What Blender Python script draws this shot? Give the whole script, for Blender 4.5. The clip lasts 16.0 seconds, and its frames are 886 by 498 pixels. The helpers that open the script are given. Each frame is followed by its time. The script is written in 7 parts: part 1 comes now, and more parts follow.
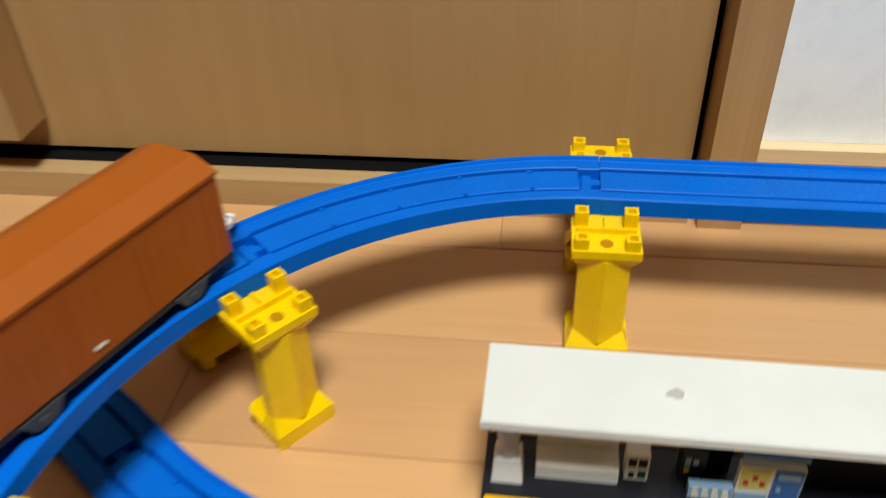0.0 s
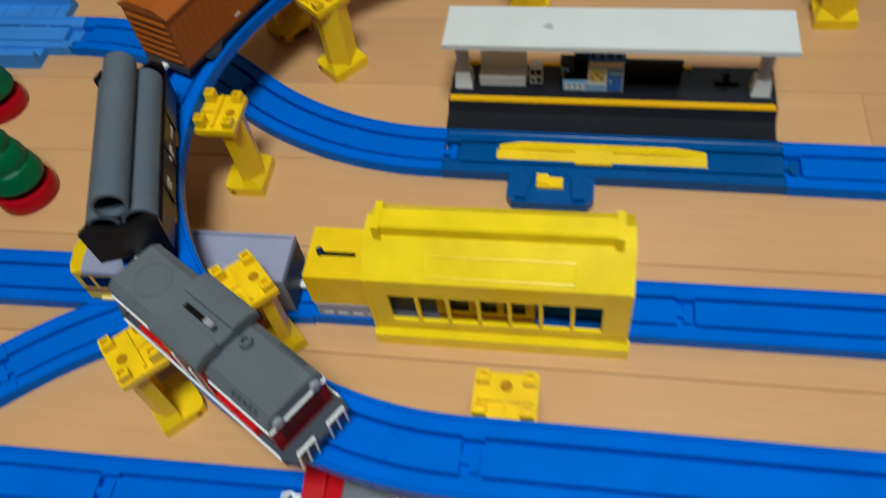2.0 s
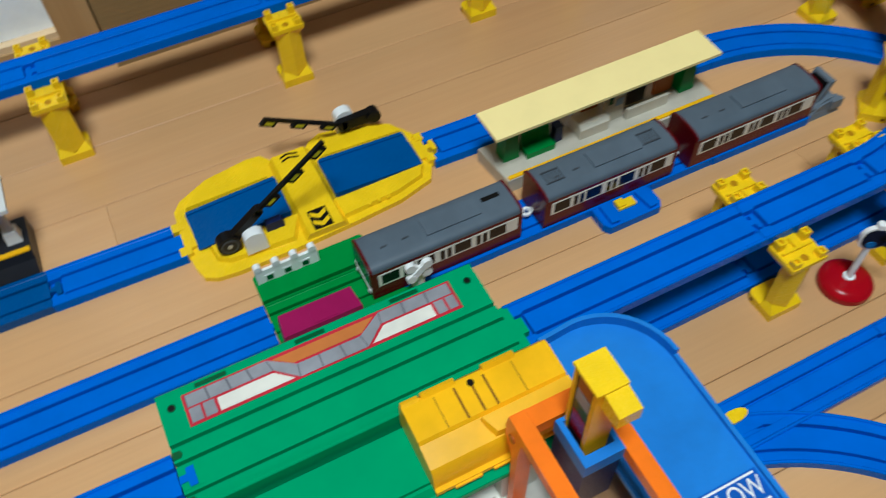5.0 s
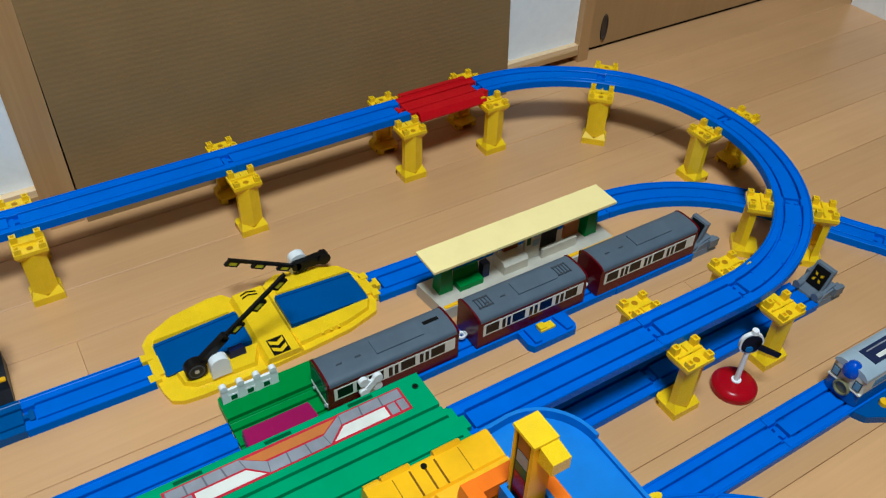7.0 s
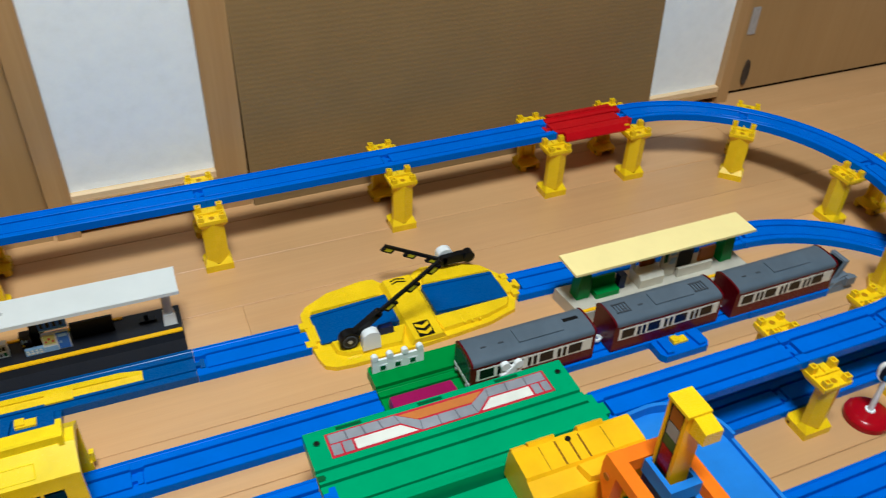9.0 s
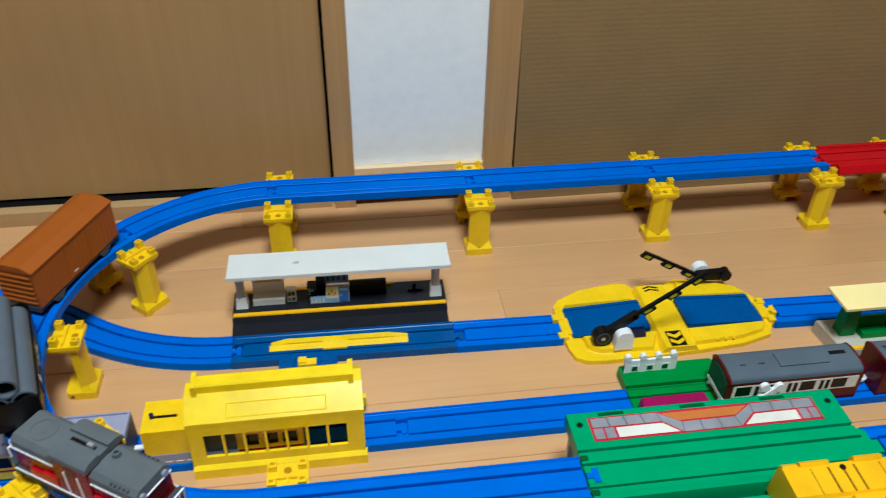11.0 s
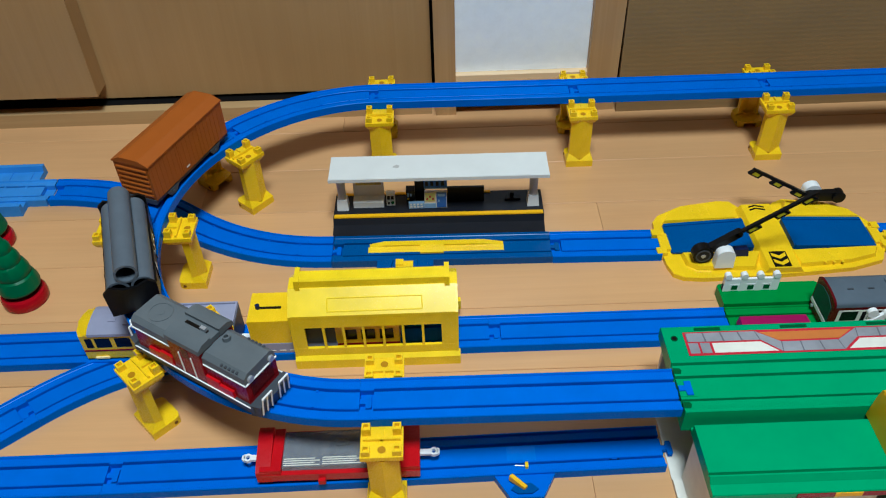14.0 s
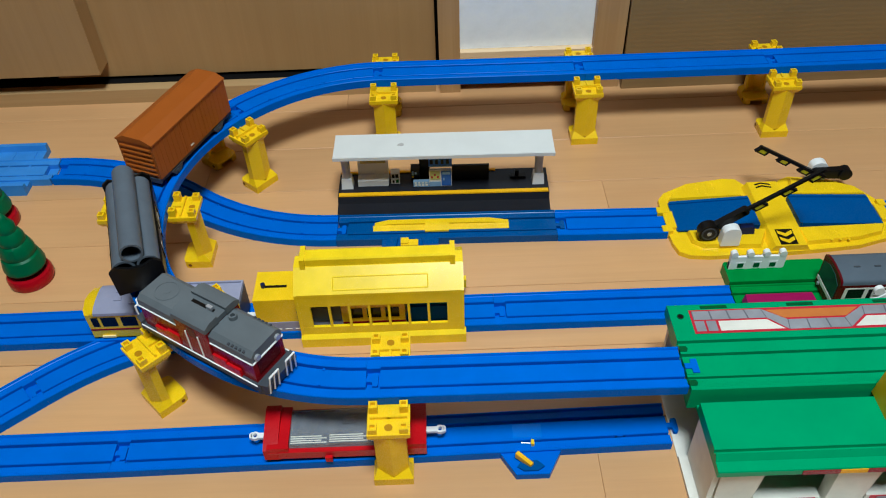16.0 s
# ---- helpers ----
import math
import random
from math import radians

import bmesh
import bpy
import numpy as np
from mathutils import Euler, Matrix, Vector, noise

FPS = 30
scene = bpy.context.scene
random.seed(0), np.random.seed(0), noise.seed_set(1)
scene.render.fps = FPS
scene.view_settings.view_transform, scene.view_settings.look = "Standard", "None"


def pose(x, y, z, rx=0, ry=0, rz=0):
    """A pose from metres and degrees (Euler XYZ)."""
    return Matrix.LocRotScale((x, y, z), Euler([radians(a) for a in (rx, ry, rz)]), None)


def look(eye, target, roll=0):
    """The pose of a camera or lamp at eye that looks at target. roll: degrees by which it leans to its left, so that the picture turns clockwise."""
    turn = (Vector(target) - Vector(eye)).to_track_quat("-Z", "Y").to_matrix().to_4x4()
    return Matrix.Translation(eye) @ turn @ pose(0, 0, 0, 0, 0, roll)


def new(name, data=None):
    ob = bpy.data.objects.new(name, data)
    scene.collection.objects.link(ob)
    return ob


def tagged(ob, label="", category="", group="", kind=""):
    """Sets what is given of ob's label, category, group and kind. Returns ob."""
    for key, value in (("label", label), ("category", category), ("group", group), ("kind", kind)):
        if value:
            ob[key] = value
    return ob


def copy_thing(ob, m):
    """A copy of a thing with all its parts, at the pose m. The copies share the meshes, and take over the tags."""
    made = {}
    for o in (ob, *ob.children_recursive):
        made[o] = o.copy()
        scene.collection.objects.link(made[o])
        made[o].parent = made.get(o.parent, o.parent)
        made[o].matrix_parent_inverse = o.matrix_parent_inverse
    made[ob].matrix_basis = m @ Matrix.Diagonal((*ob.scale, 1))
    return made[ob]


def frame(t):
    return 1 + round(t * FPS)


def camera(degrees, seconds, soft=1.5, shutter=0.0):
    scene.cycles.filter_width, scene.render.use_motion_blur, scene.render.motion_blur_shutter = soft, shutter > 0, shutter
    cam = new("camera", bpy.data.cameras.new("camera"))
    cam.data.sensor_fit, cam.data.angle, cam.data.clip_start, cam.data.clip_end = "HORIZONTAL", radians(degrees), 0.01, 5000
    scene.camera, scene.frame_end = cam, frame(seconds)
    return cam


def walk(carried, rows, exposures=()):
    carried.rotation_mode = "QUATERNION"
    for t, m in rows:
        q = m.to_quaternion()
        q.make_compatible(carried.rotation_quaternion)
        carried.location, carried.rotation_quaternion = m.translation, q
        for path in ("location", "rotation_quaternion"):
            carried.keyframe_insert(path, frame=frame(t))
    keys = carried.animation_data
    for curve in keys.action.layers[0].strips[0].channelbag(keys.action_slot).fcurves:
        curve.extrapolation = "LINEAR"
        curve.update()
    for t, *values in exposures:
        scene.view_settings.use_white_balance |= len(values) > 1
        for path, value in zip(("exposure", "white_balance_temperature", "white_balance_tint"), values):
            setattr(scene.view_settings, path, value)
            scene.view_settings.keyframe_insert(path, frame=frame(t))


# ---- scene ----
cam = camera(57.1, 16.0, soft=1.1, shutter=0.5)
EXPOSURES = [(0, 0.30, 6650, 10), (0.5, 0.32, 6600, 10), (1.0, 0.09, 6250, 9), (1.5, -0.24, 6000, 7), (2.0, -0.27, 6050, 7), (3.0, -0.20, 6200, 9), (5.0, -0.22, 5800, 6), (7.5, -0.06, 5600, 6), (8.5, 0.02, 5800, 7), (10.0, 0.06, 6000, 8), (12.5, -0.08, 5500, 5), (14.0, -0.10, 5650, 6), (16.0, -0.10, 5850, 7)]
PATH = [
    (0, (-0.041, 0.108, 0.289), (-0.261, 1.673, -0.936), -2.2),
    (0.5, (-0.055, 0.031, 0.344), (-0.326, 1.501, -0.985), -4.4),
    (1, (-0.043, -0.021, 0.378), (-0.357, 1.351, -1.043), -6.5),
    (1.5, (-0.009, -0.065, 0.408), (-0.357, 1.216, -1.088), -8.4),
    (2, (0.035, -0.11, 0.423), (-0.282, 1.008, -1.205), -10.1),
    (2.5, (0.093, -0.131, 0.452), (-0.21, 0.871, -1.253), -13.0),
    (3, (0.15, -0.141, 0.475), (-0.084, 0.842, -1.251), -12.9),
    (3.5, (0.201, -0.154, 0.485), (0.117, 0.86, -1.236), -10.8),
    (4, (0.246, -0.164, 0.499), (0.335, 0.872, -1.21), -8.7),
    (4.5, (0.287, -0.191, 0.522), (0.582, 0.876, -1.144), -5.8),
    (5, (0.3, -0.216, 0.542), (0.788, 0.865, -1.068), -2.8),
    (5.2, (0.299, -0.226, 0.558), (0.843, 0.858, -1.032), -2.0),
    (7.3, (0.221, -0.306, 0.583), (1.052, 0.992, -0.691), 1.8),
    (7.5, (0.213, -0.313, 0.583), (1.041, 1.006, -0.672), 1.9),
    (8, (0.191, -0.319, 0.581), (0.993, 1.028, -0.661), 2.5),
    (8.5, (0.176, -0.327, 0.576), (0.915, 1.06, -0.66), 2.3),
    (9, (0.153, -0.333, 0.574), (0.805, 1.109, -0.649), 2.4),
    (9.5, (0.134, -0.337, 0.573), (0.71, 1.168, -0.612), 2.9),
    (10, (0.105, -0.338, 0.573), (0.582, 1.222, -0.585), 2.8),
    (10.2, (0.093, -0.339, 0.571), (0.519, 1.235, -0.587), 2.5),
    (12.3, (0.046, -0.358, 0.566), (0.084, 1.179, -0.713), -1.3),
    (12.5, (0.047, -0.357, 0.564), (0.067, 1.17, -0.727), -1.6),
    (13, (0.047, -0.354, 0.565), (0.051, 1.153, -0.749), -2.0),
    (13.5, (0.051, -0.353, 0.565), (0.053, 1.141, -0.765), -2.0),
    (14, (0.054, -0.354, 0.563), (0.059, 1.122, -0.787), -1.9),
    (14.5, (0.054, -0.355, 0.564), (0.058, 1.106, -0.803), -2.1),
    (15, (0.052, -0.353, 0.563), (0.052, 1.097, -0.815), -2.2),
    (15.5, (0.052, -0.352, 0.563), (0.048, 1.09, -0.822), -2.4),
    (16, (0.051, -0.353, 0.562), (0.049, 1.087, -0.826), -2.2),
]
walk(cam, [(t, look(eye, target, roll)) for t, eye, target, roll in PATH], EXPOSURES)

# ---- light ----
world = bpy.data.worlds.new("world")
scene.world = world
world.use_nodes = True
world.node_tree.nodes["Background"].inputs[0].default_value = (0.55, 0.6, 0.7, 1)
world.node_tree.nodes["Background"].inputs[1].default_value = 0.0
LAMP_X, LAMP_Y, LAMP_Z = 0.16, -0.56, 2.26


def lamp(name, x, y, z, size, watts, colour):
    d = bpy.data.lights.new(name, "AREA")
    d.shape, d.size, d.energy, d.color = "DISK", size, watts, colour
    ob = new(name, d)
    ob.matrix_basis = pose(x, y, z)
    return ob


lamp("ceiling_lamp_light", LAMP_X, LAMP_Y, LAMP_Z, 0.58, 60, (0.95, 1.0, 0.98))


# ---- materials ----
def rgb(r, g, b):
    """Linear colour from 0..255 display values."""
    return tuple(((c / 255 + 0.055) / 1.055) ** 2.4 if c > 10 else c / 3294.6 for c in (r, g, b)) + (1.0,)


def material(name):
    m = bpy.data.materials.new(name)
    m.use_nodes = True
    nt = m.node_tree
    return m, nt, nt.nodes["Principled BSDF"]


def node(nt, kind, **values):
    n = nt.nodes.new(kind)
    for k, v in values.items():
        n.inputs[k].default_value = v
    return n


def plastic(name, colour, rough=0.32, spread=0.10, grime=0.12, bump=0.02, grain=900.0, coat=0.0):
    """Moulded toy plastic: faint cloudy tone, fine scuffs in the gloss, a little orange peel."""
    m, nt, p = material(name)
    tc = nt.nodes.new("ShaderNodeTexCoord")
    big = node(nt, "ShaderNodeTexNoise", Scale=34.0, Detail=4.0, Roughness=0.6)
    fine = node(nt, "ShaderNodeTexNoise", Scale=grain, Detail=3.0, Roughness=0.6)
    nt.links.new(tc.outputs["Object"], big.inputs["Vector"])
    nt.links.new(tc.outputs["Object"], fine.inputs["Vector"])
    ramp = nt.nodes.new("ShaderNodeMapRange")
    ramp.inputs["From Min"].default_value, ramp.inputs["From Max"].default_value = 0.3, 0.7
    ramp.inputs["To Min"].default_value, ramp.inputs["To Max"].default_value = 1 - spread, 1 + spread
    nt.links.new(big.outputs["Fac"], ramp.inputs["Value"])
    mul = nt.nodes.new("ShaderNodeVectorMath")
    mul.operation = "SCALE"
    mul.inputs[0].default_value = colour[:3]
    nt.links.new(ramp.outputs["Result"], mul.inputs["Scale"])
    nt.links.new(mul.outputs["Vector"], p.inputs["Base Color"])
    rr = nt.nodes.new("ShaderNodeMapRange")
    rr.inputs["From Min"].default_value, rr.inputs["From Max"].default_value = 0.25, 0.75
    rr.inputs["To Min"].default_value, rr.inputs["To Max"].default_value = max(0.05, rough - grime), rough + grime
    nt.links.new(fine.outputs["Fac"], rr.inputs["Value"])
    nt.links.new(rr.outputs["Result"], p.inputs["Roughness"])
    b = node(nt, "ShaderNodeBump", Strength=bump, Distance=0.001)
    nt.links.new(fine.outputs["Fac"], b.inputs["Height"])
    nt.links.new(b.outputs["Normal"], p.inputs["Normal"])
    p.inputs["Coat Weight"].default_value = coat
    p.inputs["Specular IOR Level"].default_value = 0.2
    return m


def board(name, light, dark, scale_x, scale_y, rough, bump, per_piece=0.0, along="x", coat=0.0):
    """Wood with grain along one axis, streaks at two scales, tone that differs from piece to piece."""
    m, nt, p = material(name)
    tc = nt.nodes.new("ShaderNodeTexCoord")
    info = nt.nodes.new("ShaderNodeObjectInfo")
    off = nt.nodes.new("ShaderNodeVectorMath")
    off.operation = "SCALE"
    off.inputs[0].default_value = (7.3, 3.1, 5.7)
    nt.links.new(info.outputs["Random"], off.inputs["Scale"])
    add = nt.nodes.new("ShaderNodeVectorMath")
    add.operation = "ADD"
    nt.links.new(tc.outputs["Object"], add.inputs[0])
    nt.links.new(off.outputs["Vector"], add.inputs[1])
    mp = nt.nodes.new("ShaderNodeMapping")
    mp.inputs["Scale"].default_value = (scale_x, scale_y, scale_y) if along == "x" else (scale_y, scale_y, scale_x)
    nt.links.new(add.outputs["Vector"], mp.inputs["Vector"])
    streak = node(nt, "ShaderNodeTexNoise", Scale=1.0, Detail=7.0, Roughness=0.62, Distortion=0.6)
    nt.links.new(mp.outputs["Vector"], streak.inputs["Vector"])
    pore = node(nt, "ShaderNodeTexNoise", Scale=5.0, Detail=4.0, Roughness=0.7)
    nt.links.new(mp.outputs["Vector"], pore.inputs["Vector"])
    cloud = node(nt, "ShaderNodeTexNoise", Scale=5.0, Detail=3.0)
    nt.links.new(add.outputs["Vector"], cloud.inputs["Vector"])
    mix1 = nt.nodes.new("ShaderNodeMix")
    mix1.data_type = "RGBA"
    mix1.inputs["A"].default_value, mix1.inputs["B"].default_value = light, dark
    r1 = nt.nodes.new("ShaderNodeMapRange")
    r1.inputs["From Min"].default_value, r1.inputs["From Max"].default_value = 0.36, 0.68
    nt.links.new(streak.outputs["Fac"], r1.inputs["Value"])
    nt.links.new(r1.outputs["Result"], mix1.inputs["Factor"])
    tone = nt.nodes.new("ShaderNodeMath")
    tone.operation = "MULTIPLY_ADD"
    tone.inputs[1].default_value, tone.inputs[2].default_value = per_piece, 1 - per_piece / 2
    nt.links.new(info.outputs["Random"], tone.inputs[0])
    r2 = nt.nodes.new("ShaderNodeMapRange")
    r2.inputs["From Min"].default_value, r2.inputs["From Max"].default_value = 0.3, 0.7
    r2.inputs["To Min"].default_value, r2.inputs["To Max"].default_value = 0.94, 1.06
    nt.links.new(cloud.outputs["Fac"], r2.inputs["Value"])
    r3 = nt.nodes.new("ShaderNodeMapRange")
    r3.inputs["From Min"].default_value, r3.inputs["From Max"].default_value = 0.35, 0.65
    r3.inputs["To Min"].default_value, r3.inputs["To Max"].default_value = 0.975, 1.02
    nt.links.new(pore.outputs["Fac"], r3.inputs["Value"])
    k1 = nt.nodes.new("ShaderNodeMath")
    k1.operation = "MULTIPLY"
    nt.links.new(tone.outputs[0], k1.inputs[0])
    nt.links.new(r2.outputs["Result"], k1.inputs[1])
    k2 = nt.nodes.new("ShaderNodeMath")
    k2.operation = "MULTIPLY"
    nt.links.new(k1.outputs[0], k2.inputs[0])
    nt.links.new(r3.outputs["Result"], k2.inputs[1])
    mul = nt.nodes.new("ShaderNodeVectorMath")
    mul.operation = "SCALE"
    nt.links.new(mix1.outputs["Result"], mul.inputs[0])
    nt.links.new(k2.outputs[0], mul.inputs["Scale"])
    nt.links.new(mul.outputs["Vector"], p.inputs["Base Color"])
    rr = nt.nodes.new("ShaderNodeMapRange")
    rr.inputs["To Min"].default_value, rr.inputs["To Max"].default_value = rough - 0.06, rough + 0.1
    nt.links.new(streak.outputs["Fac"], rr.inputs["Value"])
    nt.links.new(rr.outputs["Result"], p.inputs["Roughness"])
    b = node(nt, "ShaderNodeBump", Strength=bump, Distance=0.0006)
    nt.links.new(pore.outputs["Fac"], b.inputs["Height"])
    nt.links.new(b.outputs["Normal"], p.inputs["Normal"])
    p.inputs["Coat Weight"].default_value = coat
    p.inputs["Coat Roughness"].default_value = 0.22
    return m


def card(name, colour):
    """Corrugated cardboard: soft flute lines that show through the liner."""
    m, nt, p = material(name)
    tc = nt.nodes.new("ShaderNodeTexCoord")
    wave = nt.nodes.new("ShaderNodeTexWave")
    wave.bands_direction = "Z"
    wave.inputs["Scale"].default_value = 52.0
    wave.inputs["Distortion"].default_value = 1.6
    wave.inputs["Detail"].default_value = 1.0
    nt.links.new(tc.outputs["Object"], wave.inputs["Vector"])
    n = node(nt, "ShaderNodeTexNoise", Scale=14.0, Detail=6.0)
    nt.links.new(tc.outputs["Object"], n.inputs["Vector"])
    mr = nt.nodes.new("ShaderNodeMapRange")
    mr.inputs["To Min"].default_value, mr.inputs["To Max"].default_value = 0.985, 1.01
    nt.links.new(wave.outputs["Fac"], mr.inputs["Value"])
    mr2 = nt.nodes.new("ShaderNodeMapRange")
    mr2.inputs["From Min"].default_value, mr2.inputs["From Max"].default_value = 0.3, 0.7
    mr2.inputs["To Min"].default_value, mr2.inputs["To Max"].default_value = 0.95, 1.05
    nt.links.new(n.outputs["Fac"], mr2.inputs["Value"])
    k = nt.nodes.new("ShaderNodeMath")
    k.operation = "MULTIPLY"
    nt.links.new(mr.outputs["Result"], k.inputs[0])
    nt.links.new(mr2.outputs["Result"], k.inputs[1])
    mul = nt.nodes.new("ShaderNodeVectorMath")
    mul.operation = "SCALE"
    mul.inputs[0].default_value = colour[:3]
    nt.links.new(k.outputs[0], mul.inputs["Scale"])
    nt.links.new(mul.outputs["Vector"], p.inputs["Base Color"])
    p.inputs["Roughness"].default_value = 0.8
    b = node(nt, "ShaderNodeBump", Strength=0.07, Distance=0.001)
    nt.links.new(wave.outputs["Fac"], b.inputs["Height"])
    nt.links.new(b.outputs["Normal"], p.inputs["Normal"])
    return m


def frosted(name, colour):
    """Textured translucent sheet of the sliding doors."""
    m, nt, p = material(name)
    tc = nt.nodes.new("ShaderNodeTexCoord")
    n = node(nt, "ShaderNodeTexNoise", Scale=220.0, Detail=5.0, Roughness=0.7)
    n2 = node(nt, "ShaderNodeTexNoise", Scale=60.0, Detail=4.0, Roughness=0.7)
    for q in (n, n2):
        nt.links.new(tc.outputs["Object"], q.inputs["Vector"])
    mr = nt.nodes.new("ShaderNodeMapRange")
    mr.inputs["From Min"].default_value, mr.inputs["From Max"].default_value = 0.3, 0.7
    mr.inputs["To Min"].default_value, mr.inputs["To Max"].default_value = 0.95, 1.03
    nt.links.new(n2.outputs["Fac"], mr.inputs["Value"])
    mul = nt.nodes.new("ShaderNodeVectorMath")
    mul.operation = "SCALE"
    mul.inputs[0].default_value = colour[:3]
    nt.links.new(mr.outputs["Result"], mul.inputs["Scale"])
    nt.links.new(mul.outputs["Vector"], p.inputs["Base Color"])
    p.inputs["Roughness"].default_value = 0.55
    b = node(nt, "ShaderNodeBump", Strength=0.22, Distance=0.001)
    nt.links.new(n.outputs["Fac"], b.inputs["Height"])
    nt.links.new(b.outputs["Normal"], p.inputs["Normal"])
    return m


BLUE = plastic("blue_rail_plastic", rgb(0, 101, 206), 0.27, spread=0.06, grime=0.04, bump=0.004)
BLUE.node_tree.nodes["Principled BSDF"].inputs["Specular IOR Level"].default_value = 0.06
BLUE_OLD = plastic("dull_blue_plastic", rgb(0, 78, 144), 0.28, spread=0.06, grime=0.05, bump=0.008)
BLUE_PALE = plastic("pale_blue_plastic", rgb(62, 136, 214), 0.38)
BLUE_SKY = plastic("sky_blue_plastic", rgb(44, 124, 208), 0.36)
BLUE_DEEP = plastic("deep_blue_plastic", rgb(12, 30, 74), 0.35)
YELLOW = plastic("yellow_plastic", rgb(244, 202, 4), 0.27, grime=0.07)
YELLOW.node_tree.nodes["Principled BSDF"].inputs["Specular IOR Level"].default_value = 0.45
LEMON = plastic("lemon_plastic", rgb(249, 214, 6), 0.25, grime=0.05)
LEMON.node_tree.nodes["Principled BSDF"].inputs["Specular IOR Level"].default_value = 0.45
YELLOW_WARM = plastic("warm_yellow_plastic", rgb(244, 184, 4), 0.34)
YELLOW_PALE = plastic("cream_plastic", rgb(255, 233, 160), 0.42, spread=0.03)
GREEN = plastic("green_plastic", rgb(0, 154, 99), 0.34, spread=0.05)
GREEN_GRASS = plastic("grass_green_plastic", rgb(2, 132, 54), 0.36)
GREEN_DARK = plastic("dark_green_plastic", rgb(4, 84, 44), 0.35)
RED = plastic("red_plastic", rgb(190, 12, 22), 0.32)
RED_DARK = plastic("dark_red_plastic", rgb(140, 12, 22), 0.26)
MAROON = plastic("maroon_plastic", rgb(88, 6, 15), 0.24)
BASE_RED = plastic("glossy_red_plastic", rgb(165, 8, 24), 0.2, grime=0.05)
FUCHSIA = plastic("fuchsia_plastic", rgb(150, 14, 82), 0.36)
ORANGE = plastic("orange_plastic", rgb(250, 122, 20), 0.34)
BROWN = plastic("brown_plastic", rgb(160, 84, 26), 0.42, spread=0.05)
GREY = plastic("grey_plastic", rgb(104, 114, 124), 0.42)
GREY_PIPE = plastic("pipe_grey_plastic", rgb(92, 102, 112), 0.38)
GREY_DARK = plastic("dark_grey_plastic", rgb(66, 71, 77), 0.42)
GREY_ROOF = plastic("roof_grey_plastic", rgb(88, 100, 111), 0.40)
GREY_LOCO = plastic("engine_grey_plastic", rgb(96, 103, 107), 0.40)
GREY_LILAC = plastic("lilac_grey_plastic", rgb(150, 152, 174), 0.45)
CHARCOAL = plastic("charcoal_plastic", rgb(28, 30, 36), 0.36)
BLACK = plastic("black_plastic", rgb(13, 13, 14), 0.36)
WHITE = plastic("white_plastic", rgb(236, 238, 236), 0.36, spread=0.04)
WHITE_WARM = plastic("warm_white_plastic", rgb(226, 224, 212), 0.45)
SILVER = plastic("silver_paint", rgb(176, 180, 186), 0.3)
SILVER.node_tree.nodes["Principled BSDF"].inputs["Metallic"].default_value = 0.4
CREAM = plastic("train_cream_plastic", rgb(208, 203, 186), 0.4)
TERRACOTTA = plastic("sticker_orange_brown", rgb(196, 116, 56), 0.45)
STICKER_GREY = plastic("sticker_grey", rgb(142, 144, 150), 0.45, spread=0.2)
STICKER_MORTAR = plastic("sticker_dark_grey", rgb(104, 104, 112), 0.45)
STICKER_RED = plastic("sticker_red", rgb(190, 38, 56), 0.45)
STICKER_WHITE = plastic("sticker_white", rgb(226, 224, 212), 0.45)
STICKER_BLUE = plastic("sticker_blue", rgb(60, 110, 190), 0.45)
STICKER_PALE = plastic("sticker_pale_blue", rgb(140, 176, 210), 0.45)
# Brown that paints the shade in recesses of the yellow plastic.
RECESS_SHADE = plastic("recess_shade_brown", rgb(120, 74, 8), 0.5)
# Darker yellow that paints the shade in the pier caps' holes.
HOLE_SHADE = plastic("hole_shade_ochre", rgb(176, 124, 4), 0.5)
GLASS_DARK = plastic("dark_window", rgb(14, 15, 18), 0.2)
FLOOR_WOOD = board("floor_wood", rgb(211, 163, 112), rgb(207, 158, 107), 2.2, 60.0, 0.33, 0.05, 0.17, coat=0.25)
DOOR_WOOD = board("door_wood", rgb(173, 137, 89), rgb(169, 132, 84), 1.6, 70.0, 0.5, 0.03, 0.03, along="z")
POST_WOOD = board("post_wood", rgb(184, 146, 98), rgb(170, 130, 82), 2.0, 70.0, 0.48, 0.06, 0.05, along="z")
SILL_WOOD = board("sill_wood", rgb(190, 156, 108), rgb(178, 142, 94), 1.6, 70.0, 0.5, 0.06, 0.05)
STRIP_WOOD = board("pale_strip_wood", rgb(236, 206, 164), rgb(220, 186, 140), 2.0, 70.0, 0.4, 0.05, 0.0)
CARDBOARD = card("cardboard", rgb(142, 113, 70))
PANE = frosted("frosted_pane", rgb(246, 252, 255))
# For unseen walls and ceiling; kept dark to cut the bounced fill light.
WALL_DIM = plastic("dim_unseen_wall", rgb(74, 66, 58), 0.85, spread=0.03, bump=0.1, grain=260)
# Near-black that puts the shade of the gaps into the colour.
GAP_SHADE = plastic("gap_shade_black", rgb(9, 8, 8), 0.9)
METAL = plastic("door_pull_metal", rgb(70, 60, 52), 0.35)
CLEAR = plastic("clear_grey_plastic", rgb(196, 200, 206), 0.10, grime=0.04)
CLEAR.node_tree.nodes["Principled BSDF"].inputs["Transmission Weight"].default_value = 0.72
CLEAR.node_tree.nodes["Principled BSDF"].inputs["Specular IOR Level"].default_value = 0.55



# ---- mesh helpers ----
def box(bm, x0, x1, y0, y1, z0, z1):
    prism(bm, [(x0, y0), (x1, y0), (x1, y1), (x0, y1)], z0, z1)


